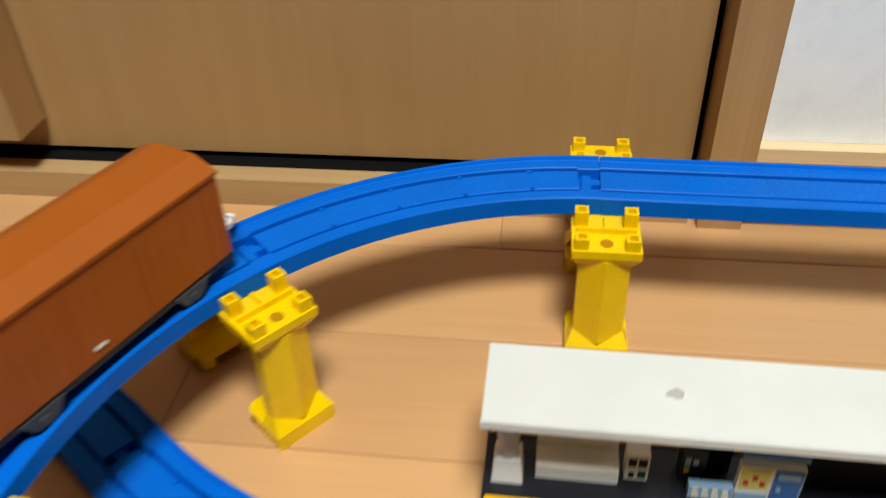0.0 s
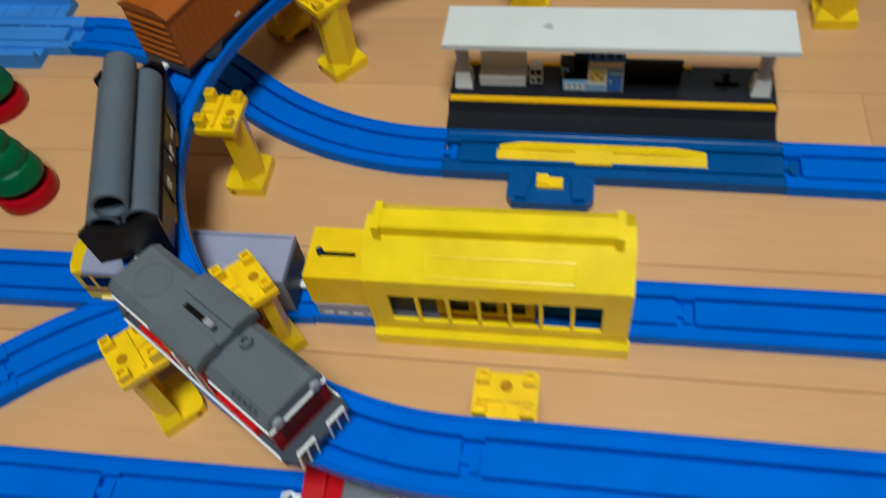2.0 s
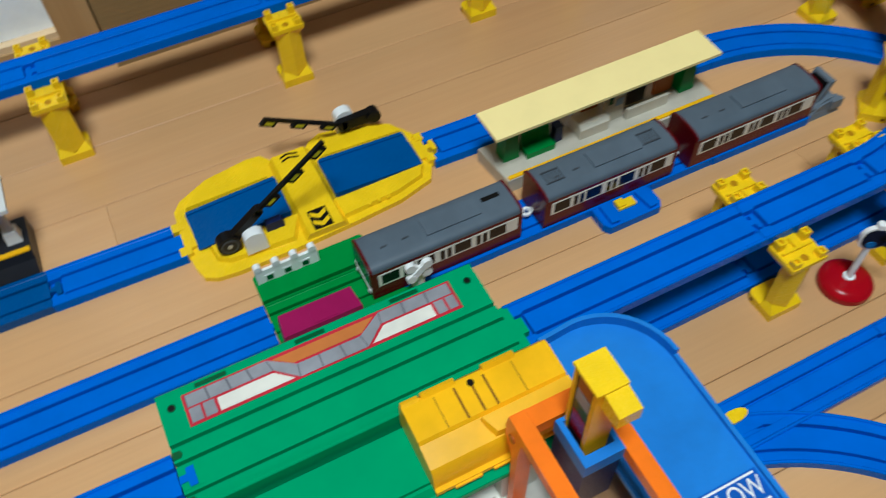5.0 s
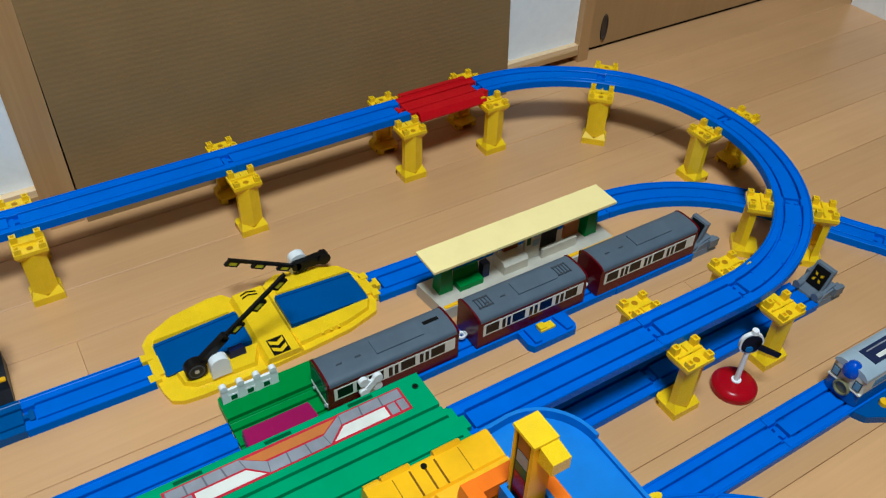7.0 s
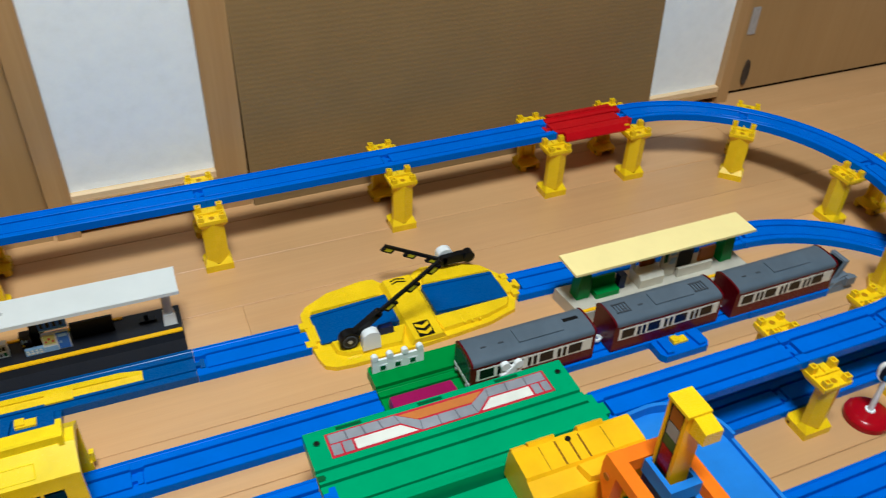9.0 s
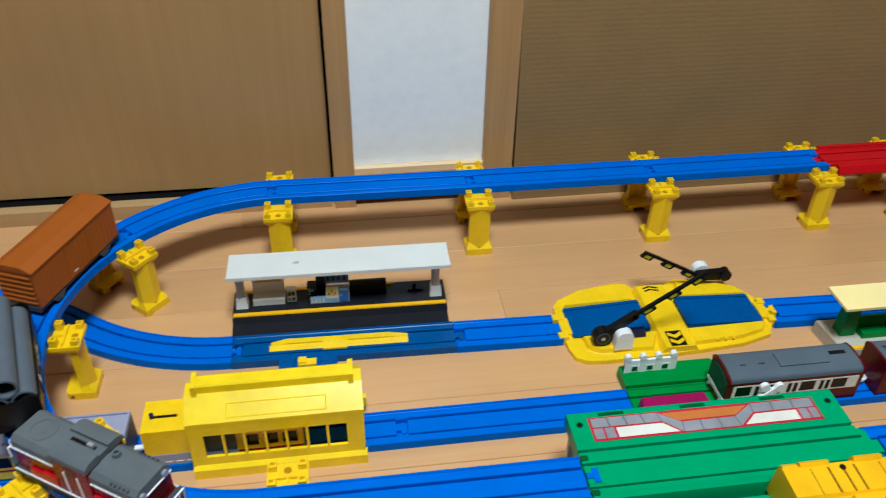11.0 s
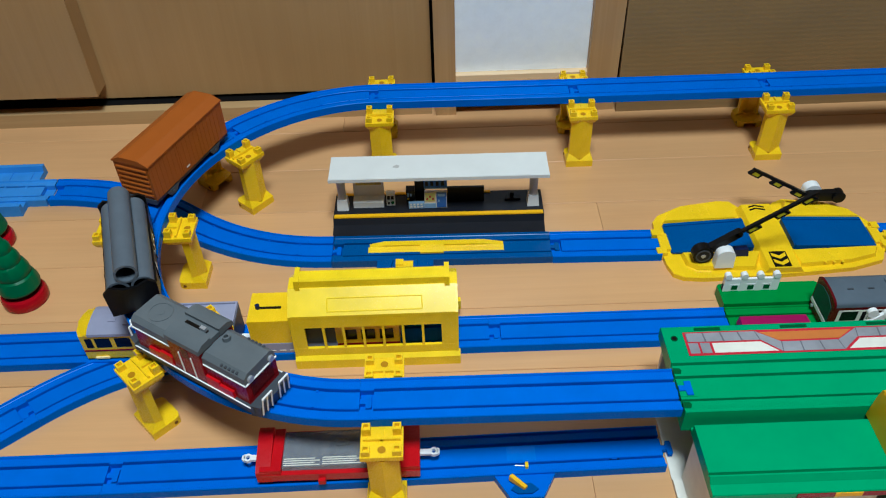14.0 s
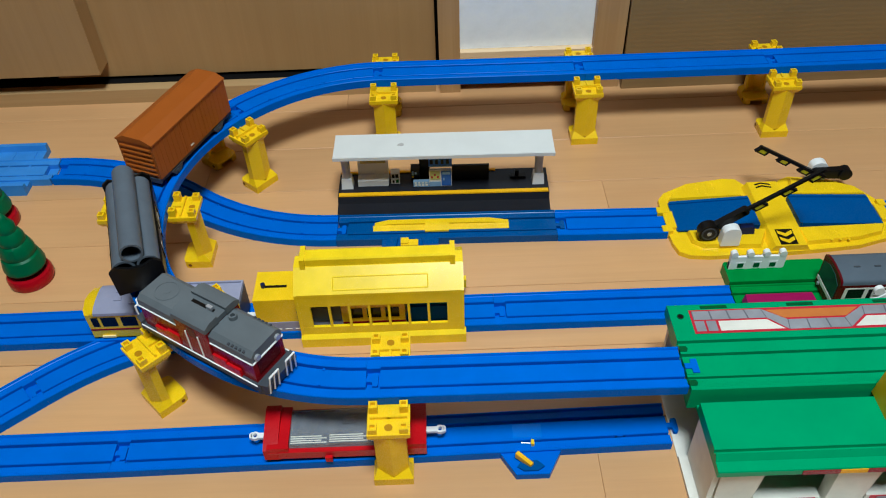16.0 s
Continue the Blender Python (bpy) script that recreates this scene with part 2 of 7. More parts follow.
def prism(bm, pts, z0, z1, top=None):
    """An upright solid over a plan outline; top: the outline at its upper end."""
    extrude(bm, [(x, y, z0) for x, y in pts], [(x, y, z1) for x, y in (top or pts)])


def extrude(bm, a, b):
    va, vb = [bm.verts.new(p) for p in a], [bm.verts.new(p) for p in b]
    n = len(va)
    bm.faces.new(va[::-1])
    bm.faces.new(vb)
    for i in range(n):
        bm.faces.new((va[i], va[(i + 1) % n], vb[(i + 1) % n], vb[i]))


def along_y(bm, pts, y0, y1):
    """A profile in x, z drawn out along y."""
    extrude(bm, [(x, y0, z) for x, z in pts], [(x, y1, z) for x, z in pts])


def along_x(bm, pts, x0, x1):
    """A profile in y, z drawn out along x."""
    extrude(bm, [(x0, y, z) for y, z in pts], [(x1, y, z) for y, z in pts])


def rod(bm, a, b, r, r2=None, n=20, bore=0.0):
    """A round bar from a to b; bore: the radius of a hole right through."""
    a, b = Vector(a), Vector(b)
    q = (b - a).to_track_quat("Z", "Y")
    r2 = r if r2 is None else r2

    def ring(c, rad):
        return [bm.verts.new(c + q @ Vector((rad * math.cos(2 * math.pi * i / n), rad * math.sin(2 * math.pi * i / n), 0))) for i in range(n)]
    o0, o1 = ring(a, r), ring(b, r2)
    for i in range(n):
        bm.faces.new((o0[i], o0[(i + 1) % n], o1[(i + 1) % n], o1[i]))
    if bore:
        i0, i1 = ring(a, bore), ring(b, bore)
        for i in range(n):
            j = (i + 1) % n
            bm.faces.new((i0[j], i0[i], i1[i], i1[j]))
            bm.faces.new((o0[j], o0[i], i0[i], i0[j]))
            bm.faces.new((o1[i], o1[j], i1[j], i1[i]))
    else:
        bm.faces.new(o0[::-1])
        bm.faces.new(o1)


def turned(bm, c, profile, n=32):
    """A turned body round the upright axis through c; profile: radius, height from the bottom up."""
    rings = []
    for r, z in profile:
        rings.append([bm.verts.new((c[0] + r * math.cos(2 * math.pi * i / n), c[1] + r * math.sin(2 * math.pi * i / n), c[2] + z)) for i in range(n)])
    for a, b in zip(rings, rings[1:]):
        for i in range(n):
            bm.faces.new((a[i], a[(i + 1) % n], b[(i + 1) % n], b[i]))
    bm.faces.new(rings[0][::-1])
    bm.faces.new(rings[-1])


def sweep(bm, profile, path):
    """A closed profile (side, height) carried along stations (x, y, z, heading)."""
    rings = []
    for x, y, z, h in path:
        nx, ny = -math.sin(h), math.cos(h)
        rings.append([bm.verts.new((x + nx * u, y + ny * u, z + v)) for u, v in profile])
    n = len(profile)
    for a, b in zip(rings, rings[1:]):
        for i in range(n):
            bm.faces.new((a[i], b[i], b[(i + 1) % n], a[(i + 1) % n]))
    bm.faces.new(rings[0])
    bm.faces.new(rings[-1][::-1])


def soften(bm, width, segments=2, angle=30.0):
    edges = [e for e in bm.edges if len(e.link_faces) == 2 and e.calc_face_angle(0) > radians(angle)]
    if width and edges:
        bmesh.ops.bevel(bm, geom=edges, offset=width, segments=segments, profile=0.6, affect="EDGES", clamp_overlap=True)


def mesh_of(name, bm, mat, bevel=0.0, segments=2):
    soften(bm, bevel, segments)
    bmesh.ops.recalc_face_normals(bm, faces=bm.faces)
    me = bpy.data.meshes.new(name)
    bm.to_mesh(me)
    bm.free()
    me.materials.append(mat)
    me.shade_smooth()
    me.set_sharp_from_angle(angle=radians(31))
    return me


def part(name, bm, mat, parent, label="", bevel=0.0, segments=2):
    ob = new(name, mesh_of(name, bm, mat, bevel, segments))
    ob.parent = parent
    if parent.data is None:
        ob.matrix_parent_inverse = parent.matrix_basis.inverted()
    return tagged(ob, label)


def thing(name, label, category, group="", x=0.0, y=0.0, z=0.0):
    ob = new(name)
    ob.empty_display_size = 0.01
    ob.matrix_basis = pose(x, y, z)
    return tagged(ob, label, category, group)


def single(name, bm, mat, label="", category="", group="", kind="", bevel=0.0):
    return tagged(new(name, mesh_of(name, bm, mat, bevel)), label, category, group, kind)


def bmnew():
    return bmesh.new()


def arc(cx, cy, r, a0, a1, z=0.0, n=14):
    """Stations of a curve about cx, cy from angle a0 to a1, in degrees."""
    s = 1 if a1 > a0 else -1
    out = []
    for i in range(n + 1):
        a = radians(a0 + (a1 - a0) * i / n)
        out.append((cx + r * math.cos(a), cy + r * math.sin(a), z, a + s * math.pi / 2))
    return out


def line(x0, y0, x1, y1, z=0.0, z1=None, n=2):
    h = math.atan2(y1 - y0, x1 - x0)
    z1 = z if z1 is None else z1
    return [(x0 + (x1 - x0) * i / n, y0 + (y1 - y0) * i / n, z + (z1 - z) * i / n, h) for i in range(n + 1)]


def trimmed(path, s0, s1):
    """The stretch of a path from s0 to s1 metres along it."""
    d = [0.0]
    for p, q in zip(path, path[1:]):
        d.append(d[-1] + math.hypot(q[0] - p[0], q[1] - p[1]))

    def at(s):
        for i in range(len(path) - 1):
            if s <= d[i + 1] or i == len(path) - 2:
                k = (s - d[i]) / (d[i + 1] - d[i])
                return tuple(a + (b - a) * k for a, b in zip(path[i], path[i + 1]))
    s1 = min(s1, d[-1])
    return [at(s0)] + [p for p, s in zip(path, d) if s0 + 1e-5 < s < s1 - 1e-5] + [at(s1)]


def length(path):
    return sum(math.hypot(q[0] - p[0], q[1] - p[1]) for p, q in zip(path, path[1:]))


W = 0.0190


def rail_profile(groove, middle, lane=0.0074, half=0.0100):
    """Half a rail's upper side, mirrored: rim, wheel lane, groove, middle band."""
    right = [(half - 0.0027, middle), (half - 0.0022, min(middle, max(groove, middle - 0.0005))), (half - 0.0020, groove), (half, groove), (half + 0.0001, lane - 0.0005), (half + 0.0006, lane), (W - 0.0030, lane), (W - 0.0024, lane + 0.0004), (W - 0.0021, 0.0087), (W - 0.0017, 0.0092), (W - 0.0007, 0.0092), (W, 0.0085), (W, 0)]
    return [(-u, v) for u, v in right[::-1]] + right


RAIL = rail_profile(0.0020, 0.0069)
SOCKET = rail_profile(0.0016, 0.00165, half=0.0086)


def rail_parts(t, path, mat, ticks=False, tongue=True, bed_name="bed"):
    """One rail piece: bed with side walls, wheel lanes and sunken middle, a socket at its start, a tongue past its end."""
    n = length(path)
    bm = bmnew()
    sweep(bm, RAIL, trimmed(path, 0.0105, n - 0.00006))
    bed = part(bed_name, bm, mat, t)
    bm = bmnew()
    sweep(bm, SOCKET, trimmed(path, 0.00006, 0.0105))
    part("socket", bm, mat, t)
    if ticks:
        for k in range(1, 5):
            p = trimmed(path, n * k / 5 - 0.0009, n * k / 5 + 0.0009)
            for side in (-1, 1):
                bm = bmnew()
                sweep(bm, [(side * 0.0056, 0.0050), (side * 0.0056, 0.0066), (side * 0.0062, 0.0078), (side * 0.0079, 0.0078), (side * 0.0079, 0.0050)], p)
                part("guide_nib", bm, mat, bed)
    if tongue:
        x, y, z, h = path[-1]
        c, s = math.cos(h), math.sin(h)

        def put(u, v):
            return (x + c * u - s * v, y + s * u + c * v)
        pts = [(-0.001, -0.0022), (0.0042, -0.0022), (0.0046, -0.0062), (0.0080, -0.0062), (0.0088, -0.0050), (0.0088, 0.0050), (0.0080, 0.0062), (0.0046, 0.0062), (0.0042, 0.0022), (-0.001, 0.0022)]
        bm = bmnew()
        prism(bm, [put(u, v) for u, v in pts], z + 0.0017, z + 0.0052)
        part("tongue", bm, mat, t)
    return bed


def rail(path, name="straight_rail", mat=None, label="bright blue plastic toy rail piece with two wheel lanes", ticks=False, group="blue track pieces", tongue=True):
    t = thing(name, label, "toy rail", group, *path[0][:3])
    rail_parts(t, path, mat or BLUE, ticks, tongue)
    return t


# ---- the room ----
FLOOR_TURN = -0.002
SEAM_Y, SEAM_W = 0.1768, 0.0757


def wall(name, x0, x1, y0, y1, z0, z1, mat, label="", bevel=0.0):
    bm = bmnew()
    box(bm, x0, x1, y0, y1, z0, z1)
    return single(name, bm, mat, label, "", "", "structure", bevel)


# Unseen walls that close the room; their dark colour lowers the bounce.
wall("wall_west", -2.0, -1.9, -3.0, 0.9, 0, 2.4, WALL_DIM)
wall("wall_east", 2.7, 2.8, -3.0, 0.9, 0, 2.4, WALL_DIM)
wall("wall_south", -2.0, 2.8, -3.1, -3.0, 0, 2.4, WALL_DIM)
# Coloured near-black so the gaps before it read as shade.
wall("wall_north", -2.0, 2.8, 0.66, 0.76, 0, 2.4, GAP_SHADE)
wall("wall_above_doors", -1.9, 2.7, 0.50, 0.65, 1.82, 2.4, WALL_DIM)
wall("ceiling", -2.0, 2.8, -3.1, 0.76, 2.4, 2.5, WALL_DIM)

# sliding doors on their track
wall("door_sill", -1.9, 0.049, 0.513, 0.655, 0.0, 0.0185, SILL_WOOD, "pale wooden threshold below the sliding doors", 0.002)
# Flat dark strip on the sill, painted as the shade under the doors.
wall("sill_shade_strip", -1.9, 0.049, 0.5285, 0.579, 0.0186, 0.0194, GAP_SHADE)
# Added black sheet behind the doors that stands for the shade there.
wall("door_back_shade", -1.9, 0.062, 0.58, 0.60, 0.0, 1.82, GAP_SHADE)
wall("door_1", -1.25, -0.352, 0.504, 0.534, 0.0465, 1.80, DOOR_WOOD, "flat pale wooden sliding door", 0.0015)
wall("door_2", -0.42, 0.0500, 0.537, 0.565, 0.0240, 1.80, DOOR_WOOD, "flat pale wooden sliding door behind its neighbour", 0.0015)


def glazed(name, x0, x1, px0, px1, y, z_pane, label):
    """A framed leaf with a frosted sheet: two stiles, a bottom rail, a pale bead, the sheet."""
    leaf = tagged(new(name), label, "door", "", "structure")
    for sx0, sx1 in ((x0, px0), (px1, x1)):
        bm = bmnew()
        box(bm, sx0, sx1, y, y + 0.032, 0.0, 1.80)
        part("stile", bm, POST_WOOD, leaf, "", 0.002)
    bm = bmnew()
    box(bm, px0, px1, y + 0.001, y + 0.031, 0.012, z_pane - 0.007)
    part("bottom_rail", bm, SILL_WOOD, leaf, "", 0.001)
    bm = bmnew()
    box(bm, px0, px1, y + 0.003, y + 0.016, z_pane - 0.0068, z_pane)
    part("bead", bm, STRIP_WOOD, leaf, "pale wooden glazing bead", 0.0008)
    bm = bmnew()
    box(bm, px0, px1, y + 0.012, y + 0.018, z_pane + 0.0002, 1.78)
    part("pane", bm, PANE, leaf, "white textured frosted sheet")
    return leaf


glazed("window_1", 0.054, 0.2745, 0.079, 0.2385, 0.509, 0.053, "wooden framed leaf with a white frosted sheet")
glazed("window_2", 0.70, 1.012, 0.80, 0.993, 0.533, 0.027, "wooden framed leaf with a white frosted sheet")
door_c = wall("door_3", 1.0145, 2.7, 0.552, 0.58, 0.006, 1.80, DOOR_WOOD, "flat pale wooden sliding door with a dark recessed pull", 0.0015)
bm = bmnew()
turned(bm, (0, 0, 0), [(0.010, 0), (0.0125, 0.001), (0.0125, 0.003), (0.0100, 0.003), (0.0095, 0.0012)], 24)
pull = part("door_pull", bm, METAL, door_c, "dark oval recessed pull")
pull.matrix_basis = pose(1.0530, 0.5522, 0.035, 90, 0, 0) @ Matrix.Diagonal((0.50, 1.7, 1, 1))
bm = bmnew()
box(bm, 1.036, 1.050, 0.5510, 0.5519, 0.098, 0.140)
part("catch_plate", bm, SILVER, door_c, "pale metal catch plate", 0.0003)
# Dark strip painted as the shade below the third door.
wall("door_3_gap_shade", 1.0145, 2.7, 0.556, 0.58, 0.0, 0.0055, GAP_SHADE)

# the sheet of cardboard that stands before the wall
cardboard = thing("cardboard_sheet", "brown corrugated cardboard sheet standing against the wall", "cardboard", "", 0.55, 0.50, 0)
bm = bmnew()
extrude(bm, [(0.277, 0.5035, 0.0), (0.847, 0.5085, 0.0), (0.847, 0.5145, 0.0), (0.277, 0.5085, 0.0)], [(0.267, 0.5205, 1.0), (0.812, 0.5225, 1.0), (0.812, 0.5285, 1.0), (0.267, 0.5265, 1.0)])
part("sheet", bm, CARDBOARD, cardboard)
bm = bmnew()
box(bm, 0.60, 0.66, -0.0005, 0.0, 0.2, 0.2016)
crease = part("crease", bm, STICKER_WHITE, cardboard, "pale scuff line")
crease.matrix_basis = pose(0.0, 0.5105, 0.0, -1.0, -6, 0)

# a white carton near the far door
carton = thing("carton", "white printed carton on the floor", "box", "", 1.66, 0.37, 0)
bm = bmnew()
box(bm, 1.543, 1.78, 0.27, 0.47, 0.0, 0.16)
part("body", bm, WHITE, carton, "", 0.001)
for k, (w, zz) in enumerate(((0.05, 0.11), (0.07, 0.085), (0.045, 0.06))):
    bm = bmnew()
    box(bm, 1.5415, 1.5426, 0.45 - w, 0.45, zz, zz + 0.004)
    part("printed_bar", bm, STICKER_BLUE, carton)

# the ceiling lamp
fixture = thing("ceiling_lamp", "round white ceiling lamp", "lamp", "", LAMP_X, LAMP_Y, 2.4)
bm = bmnew()
turned(bm, (LAMP_X, LAMP_Y, 2.30), [(0.24, 0.0), (0.26, 0.02), (0.26, 0.07), (0.10, 0.10)], 48)
part("housing", bm, WHITE, fixture)

# ---- elevated loop ----
DECK = 0.066
LX, LY, LR = -0.0105, 0.2312, 0.2127
RX, RY, RR = 0.7540, 0.2298, 0.2127


def pier_parts():
    """Two hollow columns, open towards the track, on box feet, with studded caps and a crossbar."""
    p = thing("bridge_pier", "tall yellow plastic bridge pier with two columns and studded caps", "bridge pier", "bridge piers")
    for s in (-1, 1):
        c = s * 0.0330
        w = 0.0118
        bm = bmnew()
        plan = [(-w, c + s * 0.0010), (-w, c + s * 0.0078), (0.0, c + s * 0.0128), (w, c + s * 0.0078), (w, c + s * 0.0010), (w - 0.0024, c + s * 0.0010), (w - 0.0024, c + s * 0.0054), (0.0, c + s * 0.0098), (-w + 0.0024, c + s * 0.0054), (-w + 0.0024, c + s * 0.0010)]
        prism(bm, plan, 0.0105, 0.060)
        part("column", bm, YELLOW, p, "", 0.0005)
        bm = bmnew()
        foot = [(-0.0150, c + s * 0.0138), (0.0150, c + s * 0.0138), (0.0150, c - s * 0.0085), (0.0134, c - s * 0.0120), (0.0098, c - s * 0.0134), (-0.0098, c - s * 0.0134), (-0.0134, c - s * 0.0120), (-0.0150, c - s * 0.0085)]
        prism(bm, foot, 0.0056, 0.0082)
        for sx in (-1, 1):
            prism(bm, [(sx * 0.0150, c + s * 0.0138), (sx * 0.0150, c - s * 0.0085), (sx * 0.0134, c - s * 0.0120), (sx * 0.0074, c - s * 0.0132), (sx * 0.0074, c - s * 0.0060), (sx * 0.0122, c + s * 0.0050), (sx * 0.0122, c + s * 0.0138)], 0.0, 0.0057)
            lo = [(sx * 0.0149, c + s * 0.0137, 0.0081), (sx * 0.0149, c + s * 0.0010, 0.0081), (sx * 0.0004, c + s * 0.0040, 0.0081), (sx * 0.0004, c + s * 0.0137, 0.0081)]
            hi = [(sx * 0.0120, c + s * 0.0079, 0.0150), (sx * 0.0120, c + s * 0.0010, 0.0125), (sx * 0.0112, c + s * 0.0040, 0.0125), (sx * 0.0004, c + s * 0.0129, 0.0090)]
            extrude(bm, lo, hi)
        box(bm, -0.0123, 0.0123, min(c + s * 0.0112, c + s * 0.0138), max(c + s * 0.0112, c + s * 0.0138), 0.0, 0.0057)
        foot_part = part("foot", bm, YELLOW, p, "hollow box foot", 0.0004)
        for sx in (-1, 1):
            # Brown disc on the foot's side, painted as a hole's shade.
            bm = bmnew()
            rod(bm, (sx * 0.0149, c - s * 0.0075, 0.0040), (sx * 0.0152, c - s * 0.0075, 0.0040), 0.0017, n=14)
            part("side_hole_shade", bm, RECESS_SHADE, foot_part, "brown disc for the shade in a round hole")
        bm = bmnew()
        cap_lo = [(-0.0128, c - 0.0100), (0.0128, c - 0.0100), (0.0128, c + 0.0112), (-0.0128, c + 0.0112)]
        cap_hi = [(-0.0155, c - 0.0128), (0.0155, c - 0.0128), (0.0155, c + 0.0132), (-0.0155, c + 0.0132)]
        prism(bm, cap_lo, 0.057, 0.062, cap_hi)
        prism(bm, cap_hi, 0.0621, 0.0660)
        box(bm, -0.0135, 0.0135, c - s * 0.0018 - 0.0008, c - s * 0.0018 + 0.0008, 0.066, 0.0688)
        box(bm, -0.0009, 0.0009, min(c - s * 0.001, c - s * 0.012), max(c - s * 0.001, c - s * 0.012), 0.066, 0.0684)
        cap = part("cap", bm, YELLOW, p, "", 0.0006)
        # Flat ochre disc painted as the shade in a hole.
        bm = bmnew()
        rod(bm, (0, c + s * 0.0062, 0.0655), (0, c + s * 0.0062, 0.0662), 0.0030, n=18)
        part("screw_hole_shade", bm, HOLE_SHADE, cap, "ochre disc for the shade in a screw hole")
        for sx in (-1, 1):
            for off, high in ((0.0088, 0.0716), (-0.0088, 0.0738)):
                bm = bmnew()
                cx, cy = sx * 0.0112, c + s * off
                w2 = 0.0031
                outer = [(cx - w2, cy - w2), (cx + w2, cy - w2), (cx + w2, cy + w2), (cx - w2, cy + w2)]
                for i in range(4):
                    a, b = outer[i], outer[(i + 1) % 4]
                    ia, ib = [((q[0] - cx) * 0.58 + cx, (q[1] - cy) * 0.58 + cy) for q in (a, b)]
                    prism(bm, [a, b, ib, ia], 0.0658, high)
                box(bm, cx - w2 * 0.6, cx + w2 * 0.6, cy - w2 * 0.6, cy + w2 * 0.6, 0.0658, high - 0.0035)
                part("stud", bm, YELLOW, cap)
    bm = bmnew()
    box(bm, -0.0090, 0.0090, -0.0215, 0.0215, 0.0595, 0.0656)
    box(bm, -0.0030, 0.0030, -0.0215, 0.0215, 0.050, 0.0596)
    part("crossbar", bm, YELLOW, p, "", 0.0005)
    return p


first_pier = pier_parts()
back_dir = 0.0
PIERS = [(0.2150, 0.4395, back_dir), (0.4305, 0.4395, back_dir), (0.6345, 0.4405, back_dir), (0.7520, 0.4415, back_dir), (0.0065, 0.0185, 0), (0.668, 0.0165, 0), (0.782, 0.0155, 0)]
PIERS += [(LX + LR * math.cos(radians(a)), LY + LR * math.sin(radians(a)), a - 90) for a in (140, 180, 224)]
PIERS += [(RX + (RR + 0.001) * math.cos(radians(a)), RY + (RR + 0.003) * math.sin(radians(a)), a - 90) for a in (45, 1, -43)]
first_pier.matrix_basis = pose(-0.0085, 0.4415, 0, 0, 0, back_dir)
for x, y, a in PIERS:
    copy_thing(first_pier, pose(x, y, 0, 0, 0, a))

# back straight, right curve, front straight, left curve
back_pts = [(-0.0105, 0.4436), (0.2145, 0.4410), (0.4295, 0.4405), (0.6435, 0.4415), (0.754, 0.4425)]
for (x0, y0), (x1, y1) in list(zip(back_pts, back_pts[1:]))[:3]:
    rail(line(x1, y1, x0, y0, DECK))
for k in range(4):
    rail(arc(RX, RY, RR, -90 + 45 * k, -45 + 45 * k, DECK), "curved_rail", None, "bright blue plastic toy rail curve on yellow piers", True)
    rail(arc(LX, LY, LR, 90 + 45 * k, 135 + 45 * k, DECK), "curved_rail", None, "bright blue plastic toy rail curve on yellow piers", True)
rail(line(0.455, 0.0172, 0.649, 0.0171, DECK))
rail(line(0.6495, 0.0171, 0.754, 0.0171, DECK), "half_straight_rail")
rail(line(-0.0105, 0.0185, 0.2255, 0.0175, DECK))

red = thing("red_flip_rail", "red plastic half rail with raised side ramps on the elevated loop", "toy rail", "", 0.70, 0.42, DECK)
rail_parts(red, line(0.7535, 0.4425, 0.6440, 0.4415, DECK), RED, bed_name="rail_bed")
for s in (-1, 1):
    bm = bmnew()
    y = 0.4425
    along_x(bm, [(y + s * 0.0192, DECK), (y + s * 0.0192, DECK + 0.0095), (y + s * 0.026, DECK + 0.009), (y + s * 0.031, DECK + 0.002), (y + s * 0.031, DECK)], 0.652, 0.745)
    part("side_wing", bm, RED, red, "", 0.0006)

# yellow peg pressed into the curve
bm = bmnew()
turned(bm, (-0.195, 0.126, DECK + 0.0048), [(0.0036, 0), (0.0036, 0.0022), (0.003, 0.0027), (0.0013, 0.0027), (0.0012, 0.0012)], 20)
single("round_peg", bm, YELLOW, "small round yellow plastic peg set in the rail", "peg", bevel=0)

# ---- lower tracks ----
def link(x0, y0, x1, y1, z=0.0, n=12):
    """Two equal opposite bends that join two parallel tracks."""
    dx, dy = x1 - x0, y1 - y0
    th = 2 * math.atan2(abs(dy), abs(dx))
    r = abs(dx) / (2 * math.sin(th))
    sx, sy = math.copysign(1, dx), math.copysign(1, dy)
    a, b = [], []
    for i in range(n + 1):
        t = th * i / n
        h = math.atan2(sy * math.sin(t), sx * math.cos(t))
        a.append((x0 + sx * r * math.sin(t), y0 + sy * r * (1 - math.cos(t)), z, h))
        u = th - t
        h2 = math.atan2(sy * math.sin(u), sx * math.cos(u))
        b.append((x1 - sx * r * math.sin(u), y1 - sy * r * (1 - math.cos(u)), z, h2))

    def smooth(p):
        out = [p[0]]
        for q in p[1:]:
            h = q[3]
            while h - out[-1][3] > math.pi:
                h -= 2 * math.pi
            while h - out[-1][3] < -math.pi:
                h += 2 * math.pi
            out.append(q[:3] + (h,))
        return out
    return smooth(a), smooth(b)


CURVE = "bright blue plastic toy rail curve on the wooden floor"
FLAT = "bright blue plastic toy rail piece on the wooden floor"
for bend in link(-0.056, 0.2585, -0.377, 0.3735):
    rail([(x, y, z, h + math.pi) for x, y, z, h in bend[::-1]], "curved_rail", None, CURVE, True)
rail(line(0.1652, 0.2537, 0.274, 0.2515), "half_straight_rail", None, FLAT)
rail(line(0.499, 0.2495, 0.713, 0.244), "straight_rail", None, FLAT)
